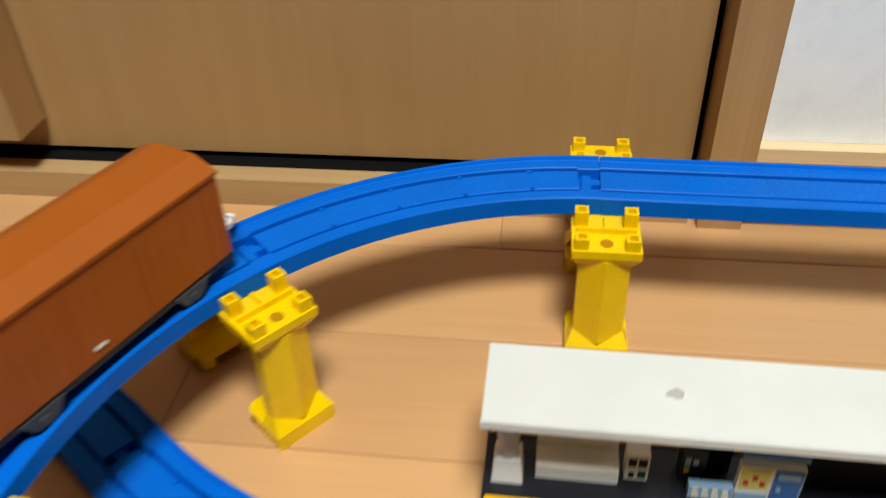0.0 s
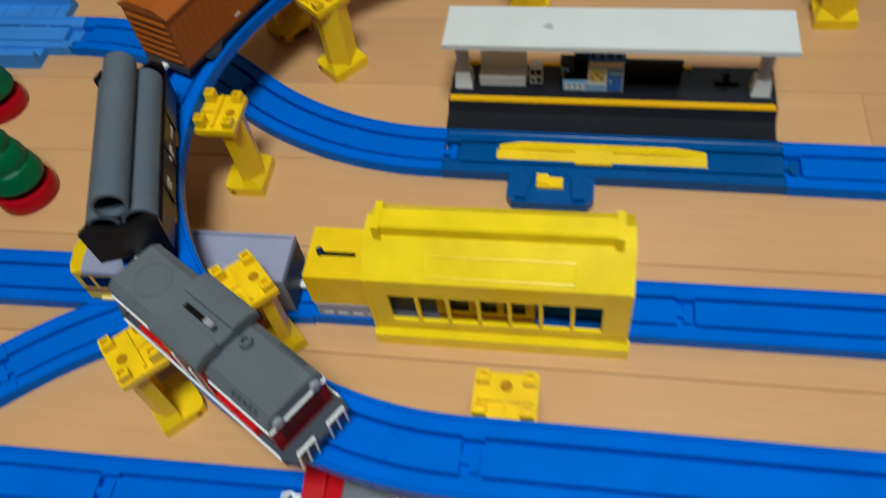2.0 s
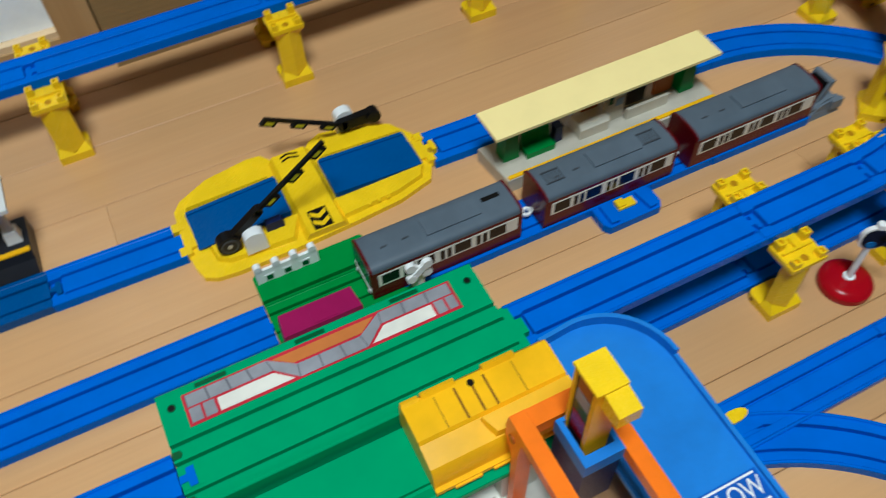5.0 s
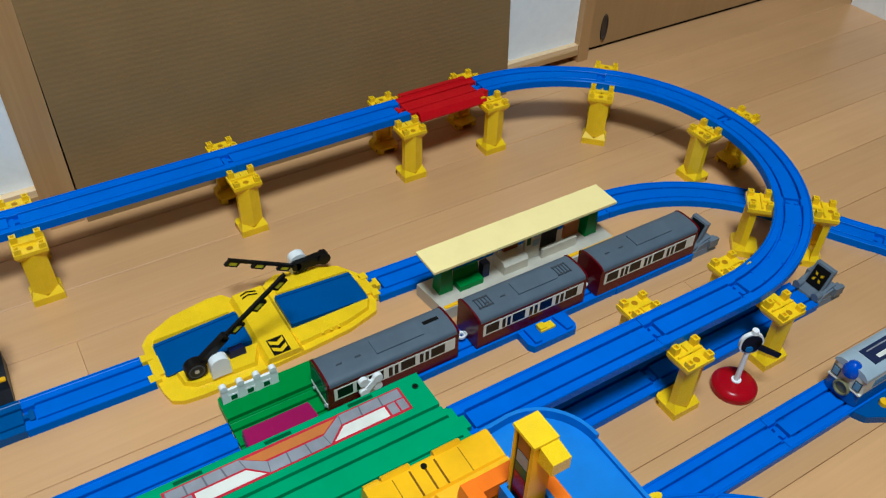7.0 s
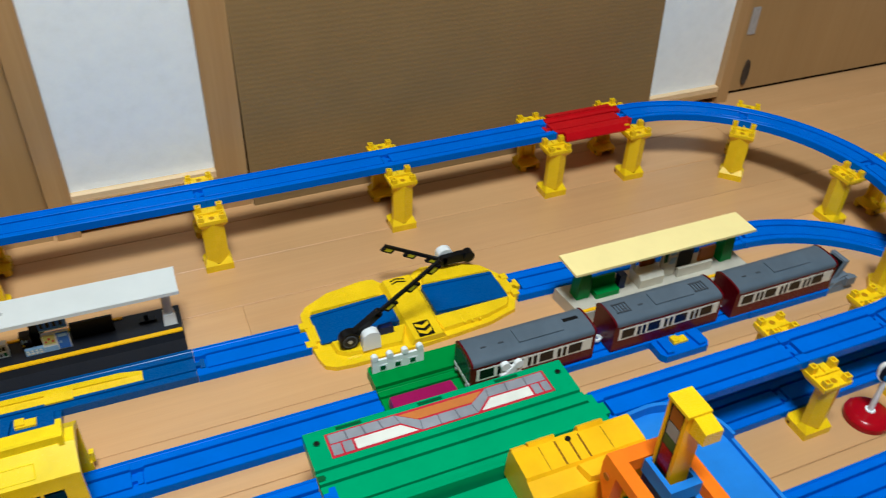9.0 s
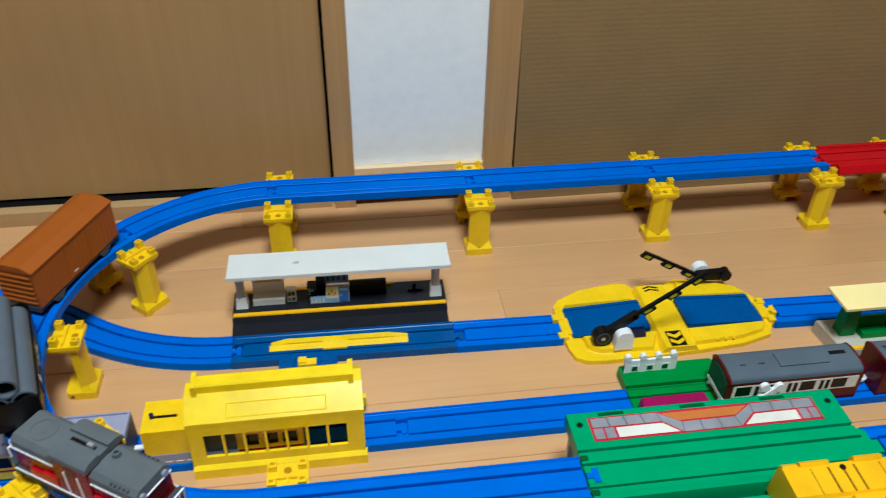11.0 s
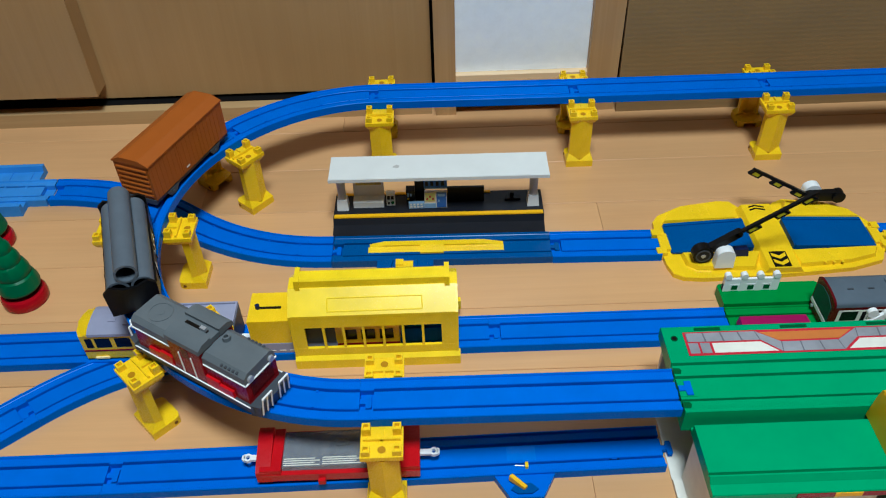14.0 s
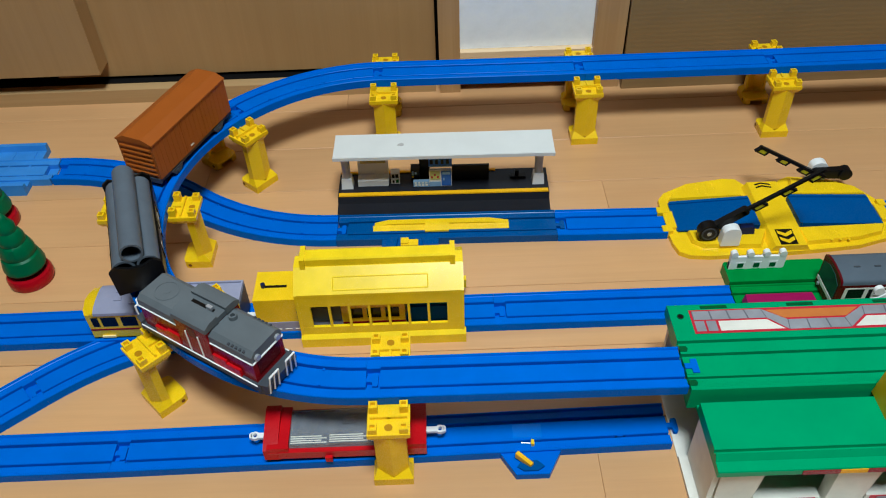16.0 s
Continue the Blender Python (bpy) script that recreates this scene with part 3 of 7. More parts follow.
rail(line(0.713, 0.244, 0.791, 0.2395), "quarter_rail", None, FLAT)
rail(arc(0.786, 0.0270, 0.2125, 88.5, 30), "curved_rail", None, CURVE, True)
rail(line(0.9702, 0.1331, 1.0237, 0.0404), "half_straight_rail", None, FLAT)
rail(arc(0.8405, -0.0655, 0.2125, 30, -15), "curved_rail", None, CURVE, True)
# middle track
rail(line(-0.665, 0.1370, -0.455, 0.1372), "straight_rail", None, FLAT)
rail(line(-0.12, 0.1400, 0.0950, 0.1405), "straight_rail", None, FLAT)
rail(line(0.0950, 0.1405, 0.3130, 0.1400), "straight_rail", None, FLAT)
rail(line(0.419, 0.1395, 0.500, 0.1390), "half_straight_rail", None, FLAT)
rail(line(0.715, 0.1385, 0.822, 0.1380), "half_straight_rail", None, FLAT)
# turnout in the middle track
turnout = thing("turnout_rail", "bright blue plastic toy turnout rail with a branch", "toy rail", "", -0.34, 0.137, 0)
rail_parts(turnout, line(-0.4545, 0.1372, -0.1205, 0.1400), BLUE, bed_name="main_bed")
bend = []
for i in range(13):
    t = radians(40) * i / 12
    bend.append((-0.118 - 0.280 * math.sin(t), 0.1390 - 0.280 * (1 - math.cos(t)), -0.0004, math.pi + t))
rail_parts(turnout, bend, BLUE, bed_name="branch_bed")
x, y, _, h = bend[-1]
rail([(x + math.cos(h) * s, y + math.sin(h) * s, 0.0, h) for s in (0, 0.05, 0.10)], "half_straight_rail", None, FLAT)
# front lower track
rail(line(-0.640, 0.0045, -0.430, 0.0050), "straight_rail", None, FLAT)
rail(line(-0.430, 0.0050, -0.215, 0.0058), "straight_rail", None, FLAT)
rail(line(-0.215, 0.0058, 0.003, 0.0085), "straight_rail", None, FLAT)
rail(line(0.300, 0.0138, 0.447, 0.0155), "straight_rail", None, FLAT)
rail(line(0.447, 0.0155, 0.662, 0.0175), "straight_rail", None, FLAT)
rail(line(0.662, 0.0175, 0.879, 0.0180), "straight_rail", None, FLAT)
# right lower track with its turnout
rail(line(0.716, -0.0885, 0.930, -0.0885), "straight_rail", None, FLAT)
rail(line(0.930, -0.0885, 1.145, -0.0885), "straight_rail", None, FLAT)
turnout_r = thing("turnout_rail", "bright blue plastic turnout rail with a yellow point lever", "toy rail", "", 0.60, -0.09, 0)
rail_parts(turnout_r, line(0.500, -0.0885, 0.7155, -0.0885), BLUE, bed_name="main_bed")
rail_parts(turnout_r, [(p[0], p[1], -0.0004, p[3]) for p in arc(0.505, -0.3010, 0.2125, 90, 45)], BLUE, bed_name="branch_bed")
bm = bmnew()
prism(bm, [(0.5765 + 0.0110 * math.cos(radians(a)), -0.0830 + 0.0046 * math.sin(radians(a))) for a in range(0, 360, 20)], 0.0069, 0.0105)
part("point_lever", bm, YELLOW, turnout_r, "yellow oval point lever", 0.001)
rail(line(0.6553, -0.1507, 0.7310, -0.2264), "half_straight_rail", None, FLAT)


# ---- white-roofed station and its rail ----
def bars(parent, rects, y, mat, name="printed_bar"):
    """Small printed patches on an upright face that looks towards -y: x0, x1, z0, z1."""
    for x0, x1, z0, z1 in rects:
        bm = bmnew()
        box(bm, x0, x1, y - 0.0003, y, z0, z1)
        part(name, bm, mat, parent)


def ribbed(bm, x0, x1, y0, y1, z0, z1, pitch, depth):
    """A slab whose upper side is finely ribbed across."""
    n = int((x1 - x0) / pitch)
    pts = [(x0, z0)]
    for i in range(n + 1):
        x = x0 + (x1 - x0) * i / n
        pts.append((x, z1 if i % 2 else z1 - depth))
    pts.append((x1, z0))
    along_y(bm, pts, y0, y1)


st = thing("station_platform", "dark grey toy station platform with a white ribbed roof", "toy station")
bm = bmnew()
along_x(bm, [(0.0, 0.0), (0.0, 0.0088), (0.004, 0.0092), (0.0135, 0.0118), (0.0165, 0.0165), (0.0175, 0.0185), (0.057, 0.0185), (0.057, 0.0)], 0.0, 0.219)
platform = part("platform", bm, CHARCOAL, st, "", 0.0006)
bm = bmnew()
box(bm, 0.001, 0.218, 0.0170, 0.0220, 0.0184, 0.0190)
stripe = part("safety_stripe", bm, YELLOW_WARM, platform, "raised yellow safety stripe")
bm = bmnew()
box(bm, 0.0, 0.00578, 0.0, 0.0046, 0.0, 0.0009)
block = mesh_of("tactile_block", bm, YELLOW_WARM, 0.0003, 1)
for k in range(36):
    ob = new("tactile_block", block)
    ob.parent = stripe
    ob.matrix_basis = Matrix.Translation((0.0012 + 0.00602 * k, 0.0172, 0.0189))
bm = bmnew()
box(bm, 0.001, 0.165, 0.0535, 0.0565, 0.0186, 0.0200)
part("rear_stripe", bm, YELLOW_WARM, platform, "yellow edge strip", 0.0004)
bm = bmnew()
ribbed(bm, 0.0005, 0.2215, 0.0175, 0.0545, 0.0660, 0.0692, 0.00135, 0.00028)
box(bm, 0.0002, 0.2218, 0.0165, 0.0175, 0.0650, 0.0688)
box(bm, 0.0002, 0.2218, 0.0545, 0.0555, 0.0650, 0.0688)
roof = part("roof", bm, plastic("roof_white_plastic", rgb(215, 217, 213), 0.42, spread=0.03), st, "white ribbed canopy roof")
bm = bmnew()
prism(bm, [(0.068 + (0.0030 + 0.001 * (a % 2)) * math.cos(a * 0.7), 0.036 + (0.0016 + 0.0007 * (a % 3)) * math.sin(a * 0.7)) for a in range(9)], 0.0690, 0.06935)
part("stain", bm, plastic("scuff", rgb(176, 174, 170), 0.5), roof, "faint grey scuff")
for x in (0.0095, 0.2085):
    bm = bmnew()
    prism(bm, [(x - 0.0062, 0.0290), (x + 0.0062, 0.0290), (x + 0.0062, 0.0405), (x - 0.0062, 0.0405)], 0.0186, 0.0310, [(x - 0.0052, 0.0300), (x + 0.0052, 0.0300), (x + 0.0052, 0.0395), (x - 0.0052, 0.0395)])
    part("pillar_base", bm, WHITE, st, "white pillar foot", 0.0008)
    bm = bmnew()
    rod(bm, (x, 0.0350, 0.0310), (x, 0.0350, 0.0660), 0.0040, 0.0050, n=24)
    part("pillar", bm, plastic("pillar_grey", rgb(196, 199, 199), 0.35), st, "round pale grey pillar")
bm = bmnew()
along_x(bm, [(0.033, 0.0186), (0.033, 0.0255), (0.0345, 0.0268), (0.0435, 0.0268), (0.0455, 0.042), (0.0475, 0.042), (0.0475, 0.0186)], 0.0205, 0.0525)
part("bench", bm, WHITE, st, "white moulded bench with a high back", 0.0010)
bm = bmnew()
box(bm, 0.0235, 0.050, 0.0450, 0.0457, 0.0395, 0.0462)
part("bench_poster", bm, plastic("sticker_ochre", rgb(206, 186, 110), 0.5, spread=0.25), st, "faded ochre poster")
bm = bmnew()
box(bm, 0.0550, 0.0640, 0.036, 0.043, 0.0186, 0.0335)
vend = part("ticket_machine", bm, WHITE, st, "small white ticket machine with dark panels", 0.0006)
bars(vend, [(0.0560, 0.0590, 0.0270, 0.0315), (0.0598, 0.0630, 0.0270, 0.0315), (0.0565, 0.0585, 0.0205, 0.0235)], 0.0358, BLACK)
bars(vend, [(0.0600, 0.0630, 0.0205, 0.0245)], 0.0358, GREEN_DARK)
bm = bmnew()
box(bm, 0.0785, 0.0950, 0.0300, 0.0335, 0.0186, 0.0258)
counter = part("kiosk_counter", bm, STICKER_PALE, st, "pale blue printed kiosk counter", 0.0005)
bars(counter, [(0.0798 + 0.0037 * i, 0.0824 + 0.0037 * i, 0.0200, 0.0222) for i in range(4)] + [(0.0798 + 0.0037 * i, 0.0818 + 0.0037 * i, 0.0232, 0.0250) for i in range(4)], 0.0299, STICKER_WHITE)
bm = bmnew()
box(bm, 0.0760, 0.0850, 0.0370, 0.0450, 0.0186, 0.0375)
part("kiosk_cabinet", bm, CHARCOAL, st, "", 0.0006)
bars(st, [(0.0770, 0.0790, 0.029, 0.034), (0.0800, 0.0820, 0.030, 0.033)], 0.0368, STICKER_PALE)
bars(st, [(0.0770, 0.0790, 0.0255, 0.0275)], 0.0368, YELLOW)
bm = bmnew()
box(bm, 0.0850, 0.0960, 0.0440, 0.0480, 0.0186, 0.0655)
part("kiosk_wall", bm, BLACK, st, "", 0.0006)
bm = bmnew()
box(bm, 0.0952, 0.1185, 0.0302, 0.0332, 0.0186, 0.0400)
poster = part("poster_board", bm, STICKER_WHITE, st, "poster board printed white, yellow and blue", 0.0004)
bars(poster, [(0.1078, 0.1180, 0.0196, 0.0392)], 0.0301, STICKER_BLUE)
bars(poster, [(0.0962, 0.1062, 0.0280, 0.0386)], 0.0301, plastic("sticker_lemon", rgb(206, 206, 120), 0.5))
bars(poster, [(0.0955, 0.1070, 0.0190, 0.0250)], 0.0301, STICKER_PALE)
bars(poster, [(0.0972 + 0.0030 * i, 0.0990 + 0.0030 * i, 0.0300 + 0.0030 * (i % 2), 0.0325 + 0.0030 * (i % 2)) for i in range(3)], 0.0297, STICKER_RED)
bars(poster, [(0.1090, 0.1168, 0.0345, 0.0378), (0.1095, 0.1110, 0.0270, 0.0300)], 0.0297, STICKER_PALE)
bm = bmnew()
box(bm, 0.0950, 0.1190, 0.0315, 0.0345, 0.0430, 0.0560)
board_top = part("route_board", bm, STICKER_BLUE, st, "dark blue route board under the roof", 0.0004)
bars(board_top, [(0.0952, 0.1188, 0.0432, 0.0445), (0.0952, 0.1188, 0.0545, 0.0558)], 0.0314, STICKER_PALE)
bars(board_top, [(0.0965 + 0.0055 * i, 0.0995 + 0.0055 * i, 0.0470, 0.0525) for i in range(4)], 0.0314, CHARCOAL)
bm = bmnew()
box(bm, 0.1190, 0.1575, 0.0400, 0.0425, 0.0186, 0.0375)
part("black_panel", bm, BLACK, st, "plain black upright panel", 0.0005)
bm = bmnew()
box(bm, 0.1800, 0.1960, 0.0400, 0.0460, 0.0186, 0.0210)
box(bm, 0.1850, 0.1890, 0.0420, 0.0450, 0.0210, 0.0270)
part("empty_fixing", bm, BLACK, st, "black bracket stub", 0.0005)
bm = bmnew()
box(bm, 0.1465, 0.1490, 0.0350, 0.0380, 0.0610, 0.0680)
part("roof_hook", bm, GREY_DARK, roof, "", 0.0004)
st.matrix_basis = pose(-0.0570, 0.2770, 0, 0, 0, -0.9)

STX0, STX1 = -0.0555, 0.1650


def station_rail(name, label, x0, x1, yc, turn, box_at, insert):
    """A rail with a stop bar: a raised insert between the lanes and a switch box on one side."""
    t = thing(name, label, "toy rail")
    bed = rail_parts(t, line(0, 0, x1 - x0, 0), BLUE_OLD if insert else BLUE, bed_name="rail_bed")
    n = x1 - x0
    if insert:
        bm = bmnew()
        a, b = insert
        along_y(bm, [(a, 0.0045), (a, 0.0066), (a + 0.016, 0.0106), (b - 0.020, 0.0106), (b, 0.0070), (b, 0.0045)], 0.0012, 0.0076)
        bar = part("stop_bar", bm, YELLOW, t, "long yellow stop bar between the lanes", 0.0005)
        bm = bmnew()
        along_x(bm, [(-0.0076, 0.0045), (-0.0076, 0.0062), (0.0012, 0.0088), (0.0012, 0.0045)], a, b)
        part("front_slope", bm, YELLOW, bar, "", 0.0004)
        bm = bmnew()
        c = a + 0.47 * (b - a)
        along_x(bm, [(-0.0077, 0.0045), (-0.0077, 0.0084), (0.0000, 0.0108), (0.0060, 0.0108), (0.0060, 0.0045)], c - 0.012, c + 0.012)
        part("centre_block", bm, YELLOW, bar, "", 0.0006)
        for x, w in ((a - 0.0085, 0.0030), (b + 0.0070, 0.0021)):
            # Deep blue box whose colour stands for the shade in a slot.
            bm = bmnew()
            box(bm, x - w, x + w, -0.0062, 0.0066, 0.0049, 0.0054)
            slot = part("slot", bm, BLUE_DEEP, bed, "dark patch for the shade in a slot")
            bm = bmnew()
            box(bm, x - w + 0.0016, x + w - 0.0004, -0.0060, 0.0026, 0.0053, 0.0062)
            if x > b:
                part("catch", bm, YELLOW, slot, "small yellow catch")
            else:
                part("catch", bm, BLUE_SKY, slot, "small blue catch")
    b0, b1 = box_at
    bm = bmnew()
    plan = [(b0, -0.0192), (b0, -0.0365), (b0 + 0.004, -0.0425), (b1 - 0.004, -0.0425), (b1, -0.0365), (b1, -0.0192)]
    prism(bm, plan, 0.0, 0.0085)
    m = 0.5 * (b0 + b1)
    for u in (-1, 1):
        prism(bm, [(m + u * 0.0225, -0.0205), (m + u * 0.0225, -0.0400), (m + u * 0.0150, -0.0405), (m + u * 0.0120, -0.0205)][:: 1 if u < 0 else -1], 0.0086, 0.0118)
    sw = part("switch_box", bm, BLUE_OLD if insert else BLUE, t, "", 0.0008)
    bm = bmnew()
    box(bm, m - 0.0092, m + 0.0080, -0.0310, -0.0225, 0.0086, 0.0110)
    box(bm, m - 0.0092, m - 0.0015, -0.0295, -0.0215, 0.0110, 0.0128)
    part("slider", bm, YELLOW, sw, "yellow sliding switch", 0.0005)
    t.matrix_basis = pose(x0, yc, 0, 0, 0, turn)
    return t


station_rail("stop_rail", "dull blue station rail with a yellow stop bar and switch", STX0, STX1, 0.2580, -1.0, (0.046, 0.102), (0.036, 0.173))

# ---- yellow level crossing with two barrier arms ----
lc = thing("level_crossing", "yellow toy level crossing ramp with black striped barrier arms", "level crossing", "", 0.385, 0.25, 0)
OUT = [(0.274, 0.244), (0.2760, 0.2210), (0.2795, 0.2085), (0.2890, 0.2030), (0.307, 0.2010), (0.357, 0.2015), (0.410, 0.2045), (0.455, 0.2085), (0.488, 0.2180), (0.496, 0.2330), (0.4985, 0.2420), (0.4985, 0.2600), (0.496, 0.2760), (0.4830, 0.2965), (0.462, 0.3085), (0.420, 0.3160), (0.409, 0.3110), (0.400, 0.3020), (0.372, 0.3020), (0.363, 0.3150), (0.350, 0.3165), (0.310, 0.3100), (0.283, 0.2960), (0.2755, 0.2860), (0.274, 0.2620)]
bm = bmnew()
prism(bm, OUT, 0.0, 0.0052)
part("base_plate", bm, YELLOW, lc, "", 0.0012)
for name, pts in (("front_step", [(0.292, 0.2345), (0.294, 0.2190), (0.304, 0.2120), (0.360, 0.2090), (0.372, 0.2330)]), ("front_step", [(0.400, 0.2330), (0.402, 0.2110), (0.455, 0.2150), (0.482, 0.2225), (0.489, 0.2345)]), ("rear_step", [(0.284, 0.2810), (0.292, 0.2945), (0.312, 0.3040), (0.352, 0.3100), (0.362, 0.2830)]), ("rear_step", [(0.408, 0.2830), (0.418, 0.3095), (0.460, 0.3020), (0.479, 0.2920), (0.488, 0.2790)])):
    bm = bmnew()
    cx, cy = sum(p[0] for p in pts) / len(pts), sum(p[1] for p in pts) / len(pts)
    prism(bm, pts, 0.0050, 0.0098, [(cx + (x - cx) * 0.94, cy + (y - cy) * 0.9) for x, y in pts])
    part(name, bm, YELLOW, lc, "", 0.0010)
bm = bmnew()
along_y(bm, [(0.366, 0.0050), (0.3705, 0.0120), (0.4005, 0.0120), (0.405, 0.0050)], 0.2045, 0.3010)
part("road_hump", bm, YELLOW, lc, "", 0.0010)
for x0, x1 in ((0.2835, 0.3655), (0.4055, 0.4885)):
    bm = bmnew()
    up = x0 < 0.385
    along_y(bm, [(min(x0, x1), 0.0052), (min(x0, x1), 0.0070 if up else 0.0112), (max(x0, x1), 0.0112 if up else 0.0070), (max(x0, x1), 0.0052)], 0.2370, 0.2785)
    road_panel = part("road_panel", bm, BLUE_OLD, lc, "blue ramp panel", 0.0005)
    for y in (0.2370, 0.2775):
        bm = bmnew()
        along_y(bm, [(x0 + 0.001, 0.0066), (x0 + 0.001, 0.0082 if up else 0.0124), (x1 - 0.001, 0.0124 if up else 0.0082), (x1 - 0.001, 0.0066)], y - 0.0018, y + 0.0018)
        part("panel_rim", bm, BLUE_OLD, road_panel, "", 0.0005)
for (ax, s) in ((0.274, -1), (0.4985, 1)):
    bm = bmnew()
    box(bm, ax - 0.010 if s > 0 else ax, ax if s > 0 else ax + 0.010, 0.2400, 0.2640, 0.0052, 0.0085)
    if s > 0:
        prism(bm, [(ax, 0.2490), (ax + 0.0042, 0.2490), (ax + 0.0045, 0.2455), (ax + 0.0088, 0.2455), (ax + 0.0088, 0.2575), (ax + 0.0045, 0.2575), (ax + 0.0042, 0.2540), (ax, 0.2540)], 0.0020, 0.0085)
    part("rail_end", bm, YELLOW, lc, "", 0.0006)
bm = bmnew()
box(bm, 0.3760, 0.3925, 0.2060, 0.2275, 0.0121, 0.0124)
panel = part("chevron_panel", bm, BLACK, lc, "black panel with yellow chevrons", 0.0)
for k in range(2):
    bm = bmnew()
    y = 0.2165 - 0.0090 * k
    prism(bm, [(0.3772, y + 0.0045), (0.38425, y), (0.3913, y + 0.0045), (0.3913, y + 0.0092), (0.38425, y + 0.0047), (0.3772, y + 0.0092)], 0.01242, 0.0126)
    part("chevron", bm, YELLOW, panel)
for k in range(2):
    bm = bmnew()
    y = 0.2905 + 0.0046 * k
    prism(bm, [(0.3770, y), (0.3840, y + 0.0026), (0.3930, y - 0.0002), (0.3930, y + 0.0018), (0.3840, y + 0.0046), (0.3770, y + 0.0020)], 0.0121, 0.0124)
    part("hazard_stripe", bm, BLACK, lc, "black chevron stripe")

for x0, y0 in ((0.318, 0.2905), (0.428, 0.2130), (0.440, 0.2890)):
    for k in range(9):
        bm = bmnew()
        x, y = x0 + 0.0085 * (k % 3), y0 + 0.0062 * (k // 3)
        rod(bm, (x, y, 0.0097), (x, y, 0.0102), 0.0015, 0.0010, n=12)
        part("grip_stud", bm, YELLOW, lc, "small raised stud")
# jaws that take the rail ends
for x0, x1 in ((0.2690, 0.2790), (0.4935, 0.5010)):
    for y0, y1 in ((0.2335, 0.2425), (0.2610, 0.2700)):
        bm = bmnew()
        box(bm, x0, x1, y0, y1, 0.0012, 0.0094)
        part("jaw", bm, YELLOW, lc, "", 0.0008)


LOZENGE = plastic("lozenge_yellow", rgb(196, 186, 30), 0.4)


def slab(bm, a, b, w0, w1, t, n):
    """A flat bar from a to b, w0 and w1 half its width at the ends, t half its thickness."""
    pts = [a - n * w0, b - n * w1, b + n * w1, a + n * w0]
    extrude(bm, [(p.x, p.y - t, p.z) for p in pts], [(p.x, p.y + t, p.z) for p in pts])


def barrier(heel, pivot, tip, spots, side, wheel):
    """A barrier arm: a thick heel, a thin beam with framed lozenges on one side."""
    a, b, c = Vector(heel), Vector(pivot), Vector(tip)

    def across(p, q):
        d = (q - p).normalized()
        return Vector((-d.z, 0, d.x))
    bm = bmnew()
    wide = 0.0040 if wheel else 0.0058
    slab(bm, a, b, wide, wide * 0.85, 0.0034, across(a, b))
    rod(bm, (b.x, b.y - 0.0034, b.z), (b.x, b.y + 0.0034, b.z), wide * 0.85, n=20)
    slab(bm, b, c, 0.0017, 0.0014, 0.0016, across(b, c))
    if not wheel:
        slab(bm, b, b + Vector((0.004, 0, -0.0085)), 0.0030, 0.0024, 0.0020, Vector((1, 0, 0)))
    arm = part("barrier_arm", bm, BLACK, lc, "black barrier arm", 0.0004)
    d, n = (c - b).normalized(), across(b, c) * side
    for s in spots:
        o = b + (c - b) * s + n * 0.0030
        ring = []
        for u, w in ((-0.0072, -0.0034), (0.0052, -0.0034), (0.0080, 0.0034), (-0.0050, 0.0034)):
            ring.append(o + d * u + n * w)
        inner_ring = [o + (p - o) * 0.66 for p in ring]
        bm = bmnew()
        for k in range(4):
            q = [ring[k], ring[(k + 1) % 4], inner_ring[(k + 1) % 4], inner_ring[k]]
            extrude(bm, [(p.x, p.y - 0.0019, p.z) for p in q], [(p.x, p.y + 0.0019, p.z) for p in q])
        part("lozenge_frame", bm, BLACK, arm)
        bm = bmnew()
        extrude(bm, [(p.x, p.y - 0.0013, p.z) for p in inner_ring], [(p.x, p.y + 0.0013, p.z) for p in inner_ring])
        part("lozenge", bm, LOZENGE, arm, "yellow inset")
    bm = bmnew()
    rod(bm, (a.x, a.y - 0.0052, a.z), (a.x, a.y + 0.0042, a.z), 0.0098 if wheel else 0.0066, n=32)
    wh = part("counterweight", bm, BLACK, arm, "", 0.0014, 3)
    if wheel:
        bm = bmnew()
        rod(bm, (a.x, a.y - 0.0058, a.z), (a.x, a.y - 0.0052, a.z), 0.0074, n=28, bore=0.0060)
        part("weight_rim", bm, GREY_DARK, wh, "grey ring")
        bm = bmnew()
        rod(bm, (a.x, a.y - 0.0056, a.z), (a.x, a.y - 0.0052, a.z), 0.0060, n=24)
        part("weight_face", bm, CHARCOAL, wh, "dark disc")
        bm = bmnew()
        rod(bm, (a.x, a.y - 0.0060, a.z), (a.x, a.y - 0.0055, a.z), 0.0022, n=16)
        part("mark", bm, SILVER, wh)


barrier((0.3075, 0.2215, 0.0200), (0.3380, 0.2215, 0.0440), (0.4010, 0.2215, 0.0910), (0.16, 0.52, 0.86), -1, True)
barrier((0.4690, 0.3000, 0.0215), (0.4390, 0.3000, 0.0220), (0.3730, 0.3000, 0.0590), (0.16, 0.54, 0.92), 1, False)
# Dark blue block for the bracket and the blob of shade below it.
bm = bmnew()
prism(bm, [(0.3400, 0.2245), (0.3560, 0.2245), (0.3575, 0.2330), (0.3390, 0.2330)], 0.0095, 0.0185, [(0.3410, 0.2250), (0.3545, 0.2250), (0.3545, 0.2310), (0.3410, 0.2310)])
part("arm_bracket_shade", bm, BLUE_DEEP, lc, "dark blue block for the bracket and shade under the arm", 0.0010)
